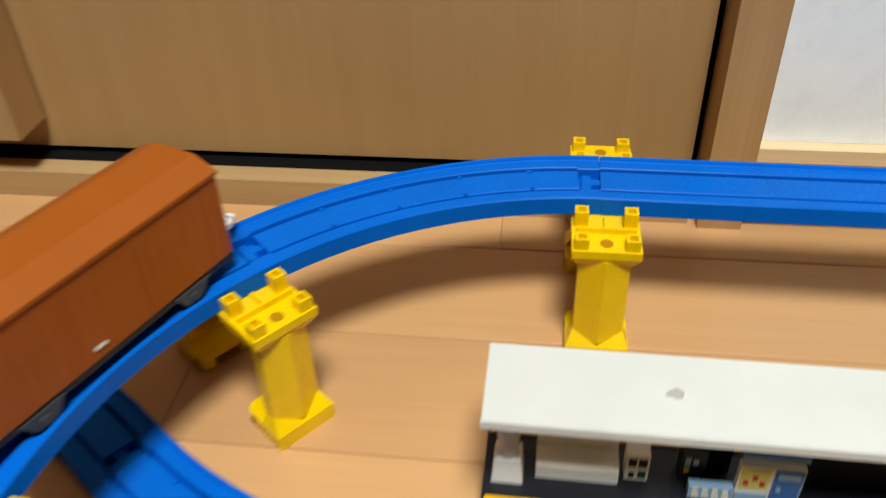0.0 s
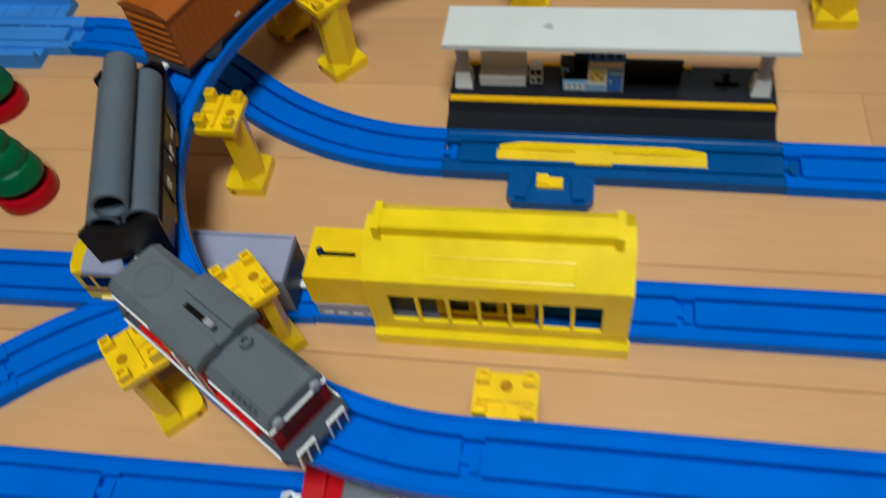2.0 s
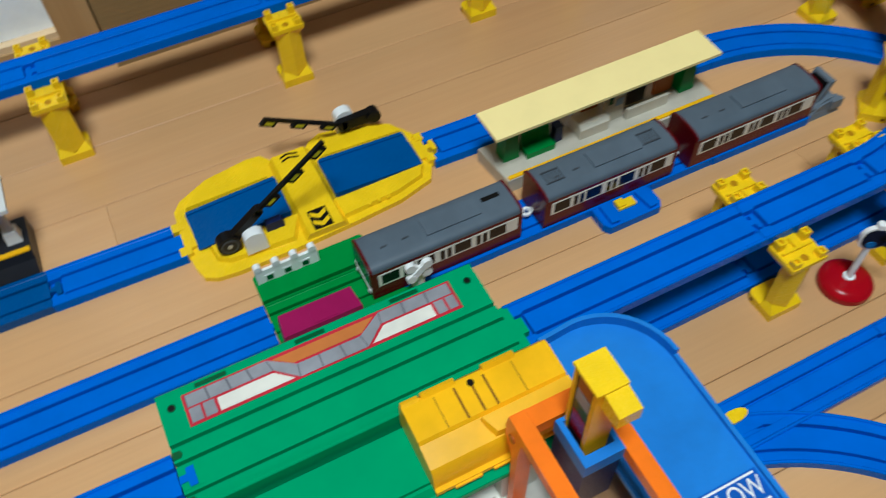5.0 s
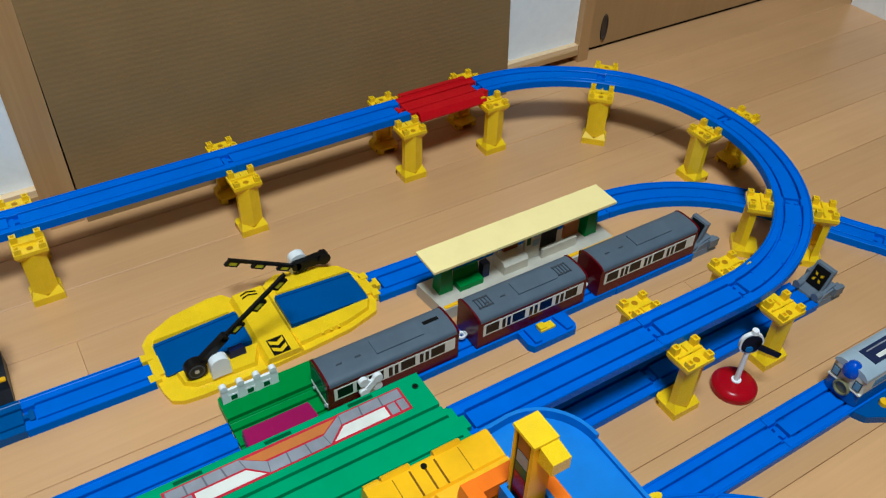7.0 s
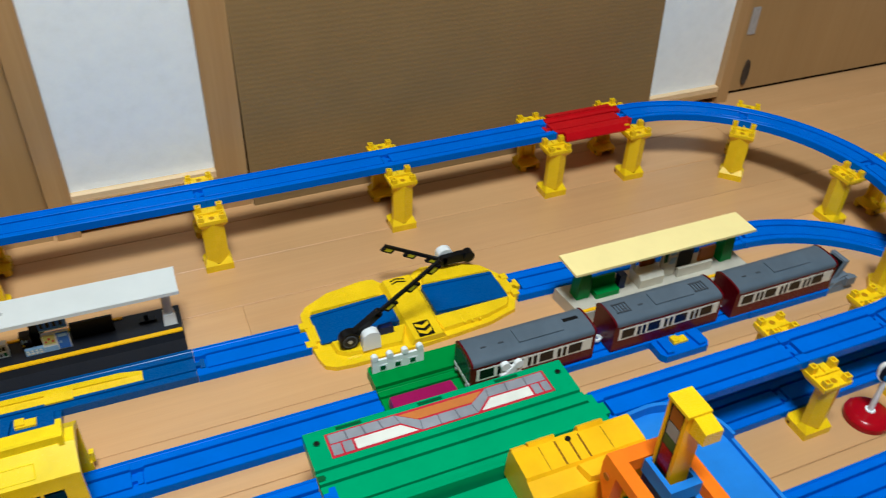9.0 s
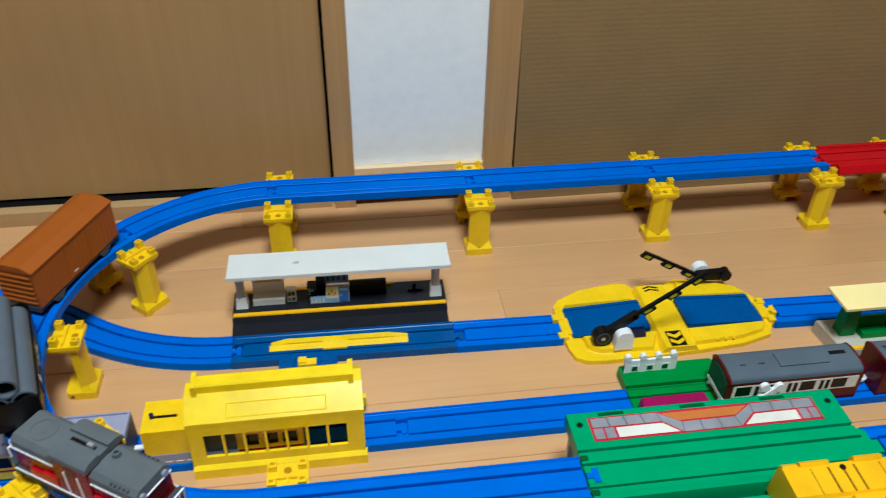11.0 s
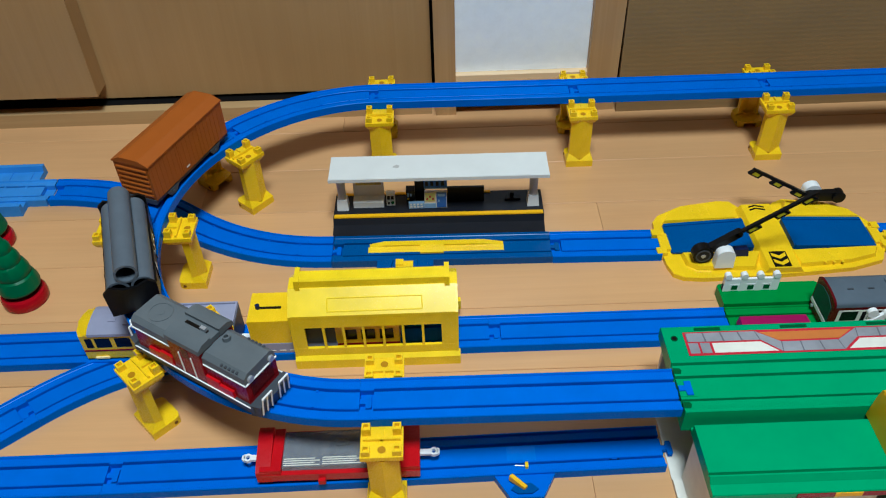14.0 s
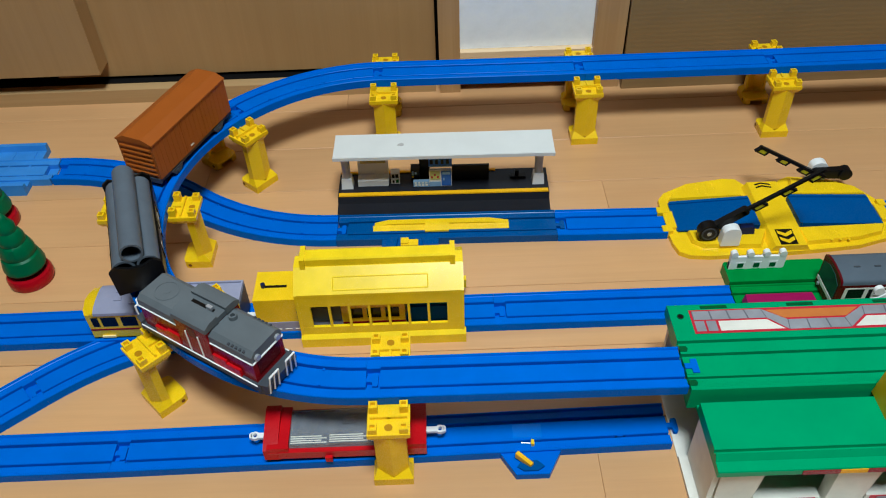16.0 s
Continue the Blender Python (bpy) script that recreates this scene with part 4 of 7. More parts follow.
for x, y, zt in ((0.3275, 0.2145, 0.0245), (0.4440, 0.3080, 0.0255)):
    bm = bmnew()
    pts = [(x - 0.0092, 0.0095), (x + 0.0092, 0.0095), (x + 0.0086, zt)] + [(x + 0.0086 * math.cos(radians(a)), zt + 0.0066 * math.sin(radians(a))) for a in range(20, 180, 20)] + [(x - 0.0086, zt)]
    along_y(bm, pts, y - 0.0050, y + 0.0045)
    part("gate_post", bm, WHITE, lc, "white gate housing", 0.0012)

# ---- cream-roofed station ----
st2 = thing("station_shelter", "cream-roofed toy station with green pillars beside the track", "toy station", "", 0.64, 0.20, 0)
bm = bmnew()
prism(bm, [(0.541, 0.1755), (0.760, 0.1735), (0.760, 0.2195), (0.536, 0.2215)], 0.0, 0.0150)
p2 = part("platform", bm, plastic("off_white_plastic", rgb(190, 184, 168), 0.5), st2, "off-white platform", 0.0008)
bm = bmnew()
box(bm, 0.5425, 0.759, 0.1762, 0.1800, 0.0151, 0.0162)
part("safety_stripe", bm, YELLOW_WARM, p2, "yellow stripe", 0.0003)
bm = bmnew()
ribbed(bm, 0.5310, 0.7550, 0.1805, 0.2155, 0.0625, 0.0655, 0.0013, 0.0003)
part("roof", bm, YELLOW_PALE, st2, "cream canopy roof")
for x in (0.5555, 0.7400):
    bm = bmnew()
    prism(bm, [(x - 0.008, 0.196), (x + 0.008, 0.196), (x + 0.008, 0.210), (x - 0.008, 0.210)], 0.0151, 0.060, [(x - 0.0055, 0.197), (x + 0.0055, 0.197), (x + 0.0055, 0.209), (x - 0.0055, 0.209)])
    part("pillar", bm, GREEN_GRASS, st2, "green pillar", 0.0012)
    bm = bmnew()
    box(bm, x - 0.004, x + 0.004, 0.186, 0.200, 0.0570, 0.0624)
    part("roof_bracket", bm, TERRACOTTA, st2, "", 0.0008)
bm = bmnew()
along_x(bm, [(0.190, 0.0151), (0.190, 0.0215), (0.1995, 0.0225), (0.202, 0.0340), (0.2045, 0.0340), (0.2045, 0.0151)], 0.5680, 0.5960)
part("bench", bm, GREEN_GRASS, st2, "green bench", 0.0008)
bm = bmnew()
box(bm, 0.599, 0.607, 0.196, 0.204, 0.0151, 0.0330)
part("vending_machine", bm, BLUE_DEEP, st2, "dark blue vending machine", 0.0006)
bm = bmnew()
along_x(bm, [(0.188, 0.0151), (0.188, 0.0260), (0.191, 0.0300), (0.209, 0.0300), (0.209, 0.0151)], 0.6200, 0.6500)
box(bm, 0.620, 0.623, 0.205, 0.209, 0.030, 0.046)
part("kiosk", bm, CREAM, st2, "cream kiosk counter", 0.0006)
bm = bmnew()
box(bm, 0.6300, 0.6480, 0.205, 0.2085, 0.030, 0.052)
part("kiosk_opening", bm, BROWN, st2, "brown kiosk back panel")
bm = bmnew()
box(bm, 0.6500, 0.6700, 0.196, 0.199, 0.0151, 0.0620)
sign2 = part("sign_board", bm, CREAM, st2, "cream notice board with pale blue prints", 0.0005)
bars(sign2, [(0.652, 0.657, 0.036, 0.052)], 0.1958, GREEN_DARK)
bars(sign2, [(0.660, 0.668, 0.032, 0.040), (0.660, 0.668, 0.044, 0.053)], 0.1958, STICKER_PALE)
bm = bmnew()
box(bm, 0.6720, 0.7000, 0.2055, 0.2085, 0.0151, 0.0480)
part("grey_panel", bm, GREY_DARK, st2, "grey upright panel", 0.0005)
bm = bmnew()
box(bm, 0.6700, 0.7150, 0.1900, 0.1930, 0.0151, 0.0270)
part("low_wall", bm, CREAM, st2, "", 0.0005)
bm = bmnew()
box(bm, 0.7100, 0.7300, 0.2050, 0.2080, 0.0151, 0.0330)
part("rear_panel", bm, TERRACOTTA, st2, "", 0.0005)

# ---- red and grey coaches ----
def hook(parent, x, z, s, k=1.0):
    """A white coupling hook with an eye, pointing along x; k: its length."""
    bm = bmnew()
    box(bm, min(x, x + s * k * 0.012), max(x, x + s * k * 0.012), -0.0022, 0.0022, z - 0.0010, z + 0.0010)
    rod(bm, (x + s * k * 0.0150, 0, z - 0.0012), (x + s * k * 0.0150, 0, z + 0.0012), 0.0046 * k, n=20, bore=0.0023 * k)
    prism(bm, [(x + s * k * 0.0185, -0.0030), (x + s * k * 0.0215, -0.0016), (x + s * k * 0.0215, 0.0016), (x + s * k * 0.0185, 0.0030)], z - 0.001, z + 0.0012)
    part("coupling", bm, WHITE, parent, "white plastic coupling hook")


def axle(parent, x, z, mat, r=0.0062, y=0.0110):
    for s in (-1, 1):
        bm = bmnew()
        rod(bm, (x, s * y, z), (x, s * (y + 0.0035), z), r, n=22)
        part("wheel", bm, mat, parent, "", 0.0006)


def coach(x0, x1, yc, turn, pantograph, slot):
    t = thing("railway_coach", "maroon toy railway coach with a grey roof and white window band", "toy train", "maroon coaches")
    n = x1 - x0
    bm = bmnew()
    side = [(-0.0175, 0.0085), (-0.0178, 0.0130), (-0.0178, 0.0405), (0.0178, 0.0405), (0.0178, 0.0130), (0.0175, 0.0085)]
    along_x(bm, side, 0, n)
    body = part("body", bm, MAROON, t, "", 0.0010)
    bm = bmnew()
    top = [(0.0178 * math.cos(radians(a)), 0.0402 + 0.0076 * math.sin(radians(a)) ** 0.5) for a in range(0, 181, 9)]
    along_x(bm, top, 0.0012, n - 0.0012)
    rf = part("roof", bm, GREY_ROOF, t, "grey curved roof")
    for e in (0.0, n - 0.0022):
        bm = bmnew()
        along_x(bm, [(u * 1.035, v + (0.0002 if abs(u) < 0.017 else 0)) for u, v in top], e, e + 0.0022)
        part("roof_edge", bm, MAROON, rf)
    for s in (-1, 1):
        bm = bmnew()
        box(bm, 0.006, n - 0.004, min(s * 0.0178, s * 0.0181), max(s * 0.0178, s * 0.0181), 0.0228, 0.0372)
        band = part("window_band", bm, STICKER_WHITE, body, "white printed window band")
        xs = [0.010, 0.040, 0.072, 0.103]
        for x in xs:
            bm = bmnew()
            box(bm, x - 0.001, x + 0.0135, min(s * 0.0181, s * 0.0183), max(s * 0.0181, s * 0.0183), 0.0248, 0.0358)
            part("window", bm, GLASS_DARK, band)
        for x in (0.0275, 0.0590, 0.0905):
            for u in (0.0, 0.0058):
                bm = bmnew()
                box(bm, x + u - 0.0003, x + u + 0.0034, min(s * 0.0181, s * 0.0183), max(s * 0.0181, s * 0.0183), 0.0240, 0.0352)
                part("door_window", bm, GLASS_DARK, band)
    bm = bmnew()
    box(bm, n * 0.40, n * 0.76, -0.0085, 0.0085, 0.0474, 0.0488)
    part("roof_unit", bm, GREY_ROOF, rf, "", 0.0004)
    if slot:
        bm = bmnew()
        box(bm, n * 0.80, n * 0.92, 0.0010, 0.0050, 0.0474, 0.0483)
        part("switch_slot", bm, BLACK, rf, "black switch slot")
    for x in (0.016, 0.034):
        bm = bmnew()
        box(bm, x, x + 0.0055, -0.0030, -0.0016, 0.0476, 0.0484)
        part("roof_vent", bm, GREY_DARK, rf)
    if pantograph:
        for c in (0.016, n - 0.020):
            for k in range(5):
                bm = bmnew()
                box(bm, c - 0.007 + 0.0035 * k, c - 0.0062 + 0.0035 * k, -0.0070, 0.0070, 0.0472, 0.0486)
                part("pantograph_rib", bm, GREY_DARK, rf)
            for k in (-1, 1):
                bm = bmnew()
                box(bm, c - 0.008, c + 0.008, k * 0.0058 - 0.0005, k * 0.0058 + 0.0005, 0.0472, 0.0487)
                part("pantograph_rib", bm, GREY_DARK, rf)
    for x in (0.022, n - 0.022):
        axle(t, x, 0.0062 + 0.0068 - 0.0002, BLACK)
    hook(t, n, 0.0135, 1)
    bm = bmnew()
    box(bm, 0.004, n - 0.004, -0.0140, 0.0140, 0.0070, 0.0090)
    part("chassis", bm, BLACK, t, "", 0.0005)
    t.matrix_basis = pose(x0, yc, 0, 0, 0, turn)
    return t, body


_, b1 = coach(0.3920, 0.5235, 0.1410, 0, False, True)
bm = bmnew()
along_x(bm, [(-0.0155, 0.0215), (-0.0155, 0.0385), (-0.006, 0.0435), (0.006, 0.0435), (0.0155, 0.0385), (0.0155, 0.0215)], -0.0006, 0.0)
part("windscreen", bm, plastic("cab_glass", rgb(40, 74, 66), 0.15), b1, "dark green cab windscreen")
bm = bmnew()
along_x(bm, [(-0.0165, 0.0165), (-0.0165, 0.0205), (0.0165, 0.0205), (0.0165, 0.0165)], -0.0008, 0.0)
part("cab_band", bm, WHITE, b1, "white front band")
for s in (-1, 1):
    bm = bmnew()
    rod(bm, (-0.0016, s * 0.0115, 0.0140), (0.0, s * 0.0115, 0.0140), 0.0018, n=14)
    part("headlight", bm, SILVER, b1, "round headlight")
coach(0.5440, 0.6720, 0.1400, 0, True, False)
coach(0.6885, 0.8215, 0.1385, 0, False, False)
station_rail("stop_rail", "bright blue rail with a side switch box under the coaches", 0.500, 0.7145, 0.1391, 0, (0.090, 0.147), None)

# ---- buffers at the two track ends ----
def buffer(x, y):
    t = thing("buffer_stop", "grey plastic track-end buffer stop", "buffer stop", "buffer stops")
    bm = bmnew()
    prism(bm, [(0.0, -0.0175), (0.036, -0.0175), (0.036, 0.0175), (0.0, 0.0175)], 0.0, 0.0070, [(0.002, -0.0165), (0.034, -0.0155), (0.034, 0.0155), (0.002, 0.0165)])
    part("base", bm, GREY, t, "", 0.0008)
    for s in (-1, 1):
        bm = bmnew()
        along_y(bm, [(0.004, 0.0070), (0.010, 0.0130), (0.022, 0.0160), (0.034, 0.0160), (0.034, 0.0070)], s * 0.0130 - 0.0028, s * 0.0130 + 0.0028)
        part("cheek", bm, GREY, t, "", 0.0008)
        bm = bmnew()
        rod(bm, (0.0005, s * 0.0115, 0.0115), (0.008, s * 0.0115, 0.0115), 0.0036, n=18)
        rod(bm, (-0.0010, s * 0.0115, 0.0115), (0.0005, s * 0.0115, 0.0115), 0.0044, n=18)
        part("buffer_head", bm, GREY, t, "round buffer head", 0.0004)
        bm = bmnew()
        box(bm, 0.022, 0.0350, s * 0.0165 - 0.0025, s * 0.0165 + 0.0025, 0.0070, 0.0170)
        part("side_block", bm, GREY, t, "", 0.0008)
    bm = bmnew()
    along_y(bm, [(0.003, 0.0068), (0.008, 0.0125), (0.020, 0.0185), (0.026, 0.0185), (0.029, 0.0130), (0.035, 0.0120), (0.035, 0.0068)], -0.0140, 0.0140)
    part("middle_block", bm, GREY, t, "", 0.0010)
    bm = bmnew()
    extrude(bm, [(0.010, -0.0110, 0.0120), (0.010, 0.0110, 0.0120), (0.015, 0.0110, 0.0120), (0.015, -0.0110, 0.0120)], [(0.019, -0.0110, 0.0360), (0.019, 0.0110, 0.0360), (0.024, 0.0110, 0.0360), (0.024, -0.0110, 0.0360)])
    plate = part("stop_plate", bm, GREY, t, "", 0.0010)
    bm = bmnew()
    extrude(bm, [(0.0085, -0.0085, 0.0140), (0.0085, 0.0085, 0.0140), (0.0115, 0.0085, 0.0140), (0.0115, -0.0085, 0.0140)], [(0.0172, -0.0085, 0.0340), (0.0172, 0.0085, 0.0340), (0.0190, 0.0085, 0.0340), (0.0190, -0.0085, 0.0340)])
    face = part("sign_face", bm, BLACK, plate, "black square sign face")
    for s in (-1, 1):
        for u in (-1, 1):
            bm = bmnew()
            q = [(0.5, 0.4), (0.85, 0.5), (0.95, 0.85), (0.55, 0.75)]

            def at(a, b):
                v = 0.5 + u * b * 0.42
                return (0.0085 + (0.0172 - 0.0085) * v - 0.0003, s * a * 0.0078, 0.0140 + 0.020 * v)
            vs = [bm.verts.new(at(a - 0.3, b - 0.3)) for a, b in q]
            bm.faces.new(vs)
            bmesh.ops.solidify(bm, geom=bm.faces[:], thickness=0.0004)
            part("sign_mark", bm, YELLOW, face, "yellow mark")
    t.matrix_basis = pose(x, y, 0)
    return t


buf = buffer(0.8235, 0.1380)
copy_thing(buf, pose(0.8805, 0.0180, 0))

# ---- green crossing with fence, plate and warning cross ----
gc = thing("green_crossing", "green plastic crossing piece with a fuchsia plate and white fence", "level crossing", "", 0.365, 0.14, 0)
bm = bmnew()
sweep(bm, [(u, v * 1.0) for u, v in RAIL], line(0.3140, 0.1400, 0.4185, 0.1396))
part("rail_bed", bm, GREEN_GRASS, gc)
bm = bmnew()
prism(bm, [(0.3135, 0.1600), (0.4080, 0.1600), (0.4080, 0.1840), (0.4060, 0.1860), (0.3155, 0.1860), (0.3135, 0.1840)], 0.0, 0.0115)
part("rear_bank", bm, GREEN_GRASS, gc, "", 0.0012)
bm = bmnew()
prism(bm, [(0.3170, 0.0870), (0.4300, 0.0870), (0.4300, 0.1205), (0.3170, 0.1205)], 0.0, 0.0115)
part("front_bank", bm, GREEN_GRASS, gc, "", 0.0012)
bm = bmnew()
prism(bm, [(0.3160, 0.1150), (0.3815, 0.1150), (0.3795, 0.1370), (0.3180, 0.1370)], 0.0117, 0.0200, [(0.3175, 0.1160), (0.3805, 0.1160), (0.3785, 0.1362), (0.3192, 0.1362)])
footboard = part("footboard", bm, FUCHSIA, gc, "flat fuchsia footboard", 0.0006)
bm = bmnew()
box(bm, 0.3410, 0.3630, 0.1172, 0.1280, 0.0198, 0.0206)
part("raised_patch", bm, FUCHSIA, footboard, "", 0.0004)
bm = bmnew()
box(bm, 0.3160, 0.3680, 0.1765, 0.1795, 0.0115, 0.0200)
fence = part("fence", bm, WHITE, gc, "low white toy fence", 0.0005)
for i in range(4):
    bm = bmnew()
    x = 0.3190 + 0.0150 * i
    box(bm, x - 0.0030, x + 0.0030, 0.1760, 0.1800, 0.0116, 0.0290)
    rod(bm, (x, 0.1755, 0.0300), (x, 0.1805, 0.0300), 0.0032, n=16)
    part("picket", bm, WHITE, fence, "", 0.0006)
    if i < 3:
        bm = bmnew()
        box(bm, x + 0.0050, x + 0.0105, 0.1761, 0.1765, 0.0135, 0.0185)
        part("opening", bm, GREEN_DARK, fence, "square opening")
bm = bmnew()
box(bm, 0.3165, 0.3680, 0.1768, 0.1792, 0.0200, 0.0262)
part("fence_rail", bm, WHITE, fence, "", 0.0004)
bm = bmnew()
box(bm, 0.4230, 0.4330, 0.1160, 0.1210, 0.0116, 0.0310)
sign = part("cross_post", bm, WHITE, gc, "white warning cross on a short post", 0.0006)
for r, dy in ((42, 0.0), (-42, -0.0012)):
    bm = bmnew()
    box(bm, -0.0092, 0.0092, -0.0016, 0.0016, -0.0032, 0.0032)
    for s in (-1, 1):
        rod(bm, (s * 0.0088, -0.0020, 0), (s * 0.0088, 0.0020, 0), 0.0044, n=16)
    arm = part("cross_arm", bm, WHITE, sign, "", 0.0004)
    arm.matrix_basis = pose(0.4280, 0.1142 + dy, 0.0375, 0, r, 0)


# ---- green two-level station building ----
gs = thing("station_building", "green-decked toy station building with white arcades below", "toy station", "", 0.34, 0.0, 0)
X0, X1 = 0.2265, 0.4520
bm = bmnew()
TY = 0.0172
ZD = 0.0750
tr = [(W + 0.0052, ZD), (W + 0.0048, 0.0700), (W + 0.0030, 0.0700), (W + 0.0027, 0.0746), (0.0118, 0.0746), (0.0116, 0.0696), (0.0096, 0.0696), (0.0094, 0.0742), (-0.0094, 0.0742), (-0.0096, 0.0696), (-0.0116, 0.0696), (-0.0118, 0.0746), (-W + 0.0010, 0.0746), (-W, 0.0752), (-W - 0.0012, 0.0752), (-W - 0.0022, 0.0744), (-W - 0.0024, 0.0525)]
prof = [(0.0785, 0.0640), (0.0785, 0.0740), (0.0775, ZD)] + [(TY + u, v) for u, v in tr]
along_x(bm, prof, X0, X1)
deck = part("deck", bm, GREEN, gs, "green deck with a rail channel")
bm = bmnew()
fr = TY - W - 0.0026
CZ = 0.0645
along_x(bm, [(fr, 0.0530), (fr, 0.0560), (fr - 0.0036, 0.0560), (fr - 0.0040, CZ), (-0.0476, CZ), (-0.0480, CZ - 0.0030), (-0.0494, CZ - 0.0030), (-0.0498, CZ), (-0.0510, CZ), (-0.0545, 0.0598), (-0.0618, 0.0592), (-0.0624, 0.0584), (-0.0624, 0.0530), (-0.0600, 0.0530)], 0.2335, 0.4600)
lower = part("front_canopy", bm, GREEN, gs, "green front canopy", 0.0004)
# Notch shade laid on the deck as dark green patches.
for y, r in ((TY + 0.0165, 0.0026), (TY - 0.0150, 0.0026)):
    bm = bmnew()
    prism(bm, [(X0 - 0.0002, y - r), (X0 + 0.0050, y - r), (X0 + 0.0062, y), (X0 + 0.0050, y + r), (X0 - 0.0002, y + r)], 0.0747, 0.07495)
    part("notch_shade", bm, GREEN_DARK, deck, "dark green patch for the shade in a notch")
# Slot shade laid on the deck as dark green strips.
for k in range(3):
    bm = bmnew()
    x = 0.252 + 0.0685 * k
    box(bm, x, x + 0.0210, 0.0728, 0.0758, 0.0751, 0.0754)
    part("deck_slot_shade", bm, GREEN_DARK, deck, "dark patch for the shade in a slot")
for x in (0.2345, 0.4440):
    bm = bmnew()
    rod(bm, (x, 0.0655, 0.0751), (x, 0.0655, 0.0755), 0.0028, n=20, bore=0.0021)
    h = part("peg_hole", bm, GREEN_DARK, deck, "round peg hole")
    # Black disc painted as the shade in the peg hole.
    bm = bmnew()
    rod(bm, (x, 0.0655, 0.0750), (x, 0.0655, 0.07525), 0.0021, n=16)
    part("peg_hole_shade", bm, BLACK, h)
# printed paving sticker
bm = bmnew()
box(bm, 0.2420, 0.4320, 0.0475, 0.0715, 0.0751, 0.0753)
sticker = part("paving_sticker", bm, STICKER_RED, deck, "printed paving sticker with a red border")


def patch(mat, pts, name="printed_area", lift=0.0):
    bm = bmnew()
    prism(bm, pts, 0.07532 + lift, 0.07546 + lift)
    part(name, bm, mat, sticker)


patch(STICKER_WHITE, [(0.2625, 0.0497), (0.3120, 0.0497), (0.3005, 0.0595), (0.2625, 0.0595)])
patch(STICKER_WHITE, [(0.3665, 0.0497), (0.4130, 0.0497), (0.4130, 0.0595), (0.3780, 0.0595)])
patch(TERRACOTTA, [(0.3020, 0.0690), (0.3745, 0.0690), (0.3625, 0.0605), (0.3145, 0.0605)])
path_lo = [(0.2438, 0.0612), (0.3010, 0.0612), (0.3150, 0.0490), (0.3630, 0.0490), (0.3770, 0.0612), (0.4302, 0.0612)]
path_hi = [(0.2438, 0.0702), (0.2990, 0.0702), (0.3165, 0.0588), (0.3610, 0.0588), (0.3785, 0.0702), (0.4302, 0.0702)]
for i in range(5):
    patch(STICKER_MORTAR, [path_lo[i], path_lo[i + 1], path_hi[i + 1], path_hi[i]], "paving_bed", -0.00004)
    n = max(1, round(math.dist(path_lo[i], path_lo[i + 1]) / 0.0160))
    for k in range(n):
        def mixp(p, q, u):
            return (p[0] + (q[0] - p[0]) * u, p[1] + (q[1] - p[1]) * u)
        u0, u1 = k / n + 0.012, (k + 1) / n - 0.012
        patch(STICKER_GREY, [mixp(path_lo[i], path_lo[i + 1], u0), mixp(path_lo[i], path_lo[i + 1], u1), mixp(path_hi[i], path_hi[i + 1], u1), mixp(path_hi[i], path_hi[i + 1], u0)], "paving_slab")
for x0, x1 in ((0.2440, 0.2515), (0.2530, 0.2605), (0.4150, 0.4220), (0.4235, 0.4300)):
    patch(STICKER_GREY, [(x0, 0.0497), (x1, 0.0497), (x1, 0.0600), (x0, 0.0600)], "paving_slab")
# tongue of the deck's rail channel on both ends
bm = bmnew()
prism(bm, [(X1, TY - 0.0185), (X1 + 0.0060, TY - 0.0185), (X1 + 0.0060, TY - 0.0060), (X1 + 0.0105, TY - 0.0060), (X1 + 0.0105, TY + 0.0060), (X1 + 0.0060, TY + 0.0060), (X1 + 0.0060, TY + 0.0185), (X1, TY + 0.0185)], 0.0640, 0.0742)
part("rail_end", bm, GREEN, deck, "", 0.0005)
bm = bmnew()
prism(bm, [(X0 + 0.0002, TY - 0.0072), (X0 + 0.0125, TY - 0.0072), (X0 + 0.0125, TY + 0.0072), (X0 + 0.0002, TY + 0.0072)], 0.0743, 0.0746)
recess = part("rail_socket", bm, GREEN, deck, "socket for the rail tongue")
bm = bmnew()
prism(bm, [(X0, TY - 0.0024), (X0 + 0.0046, TY - 0.0024), (X0 + 0.0050, TY - 0.0064), (X0 + 0.0098, TY - 0.0064), (X0 + 0.0098, TY + 0.0064), (X0 + 0.0050, TY + 0.0064), (X0 + 0.0046, TY + 0.0024), (X0, TY + 0.0024)], 0.0747, 0.0756)
part("blue_tongue", bm, BLUE, recess, "blue rail tongue", 0.0003)
# white storey below
bm = bmnew()
box(bm, 0.2335, 0.2376, -0.0585, -0.0140, 0.0041, 0.0528)
part("end_wall", bm, WHITE_WARM, gs, "off-white end wall", 0.0008)
bm = bmnew()
box(bm, 0.4480, 0.4520, -0.0560, -0.0060, 0.0, 0.0560)
part("end_wall", bm, WHITE_WARM, gs, "off-white end wall", 0.0008)
bm = bmnew()
box(bm, 0.2300, 0.4500, 0.0690, 0.0735, 0.0, 0.0640)
part("rear_wall", bm, WHITE_WARM, gs, "off-white rear wall", 0.0008)
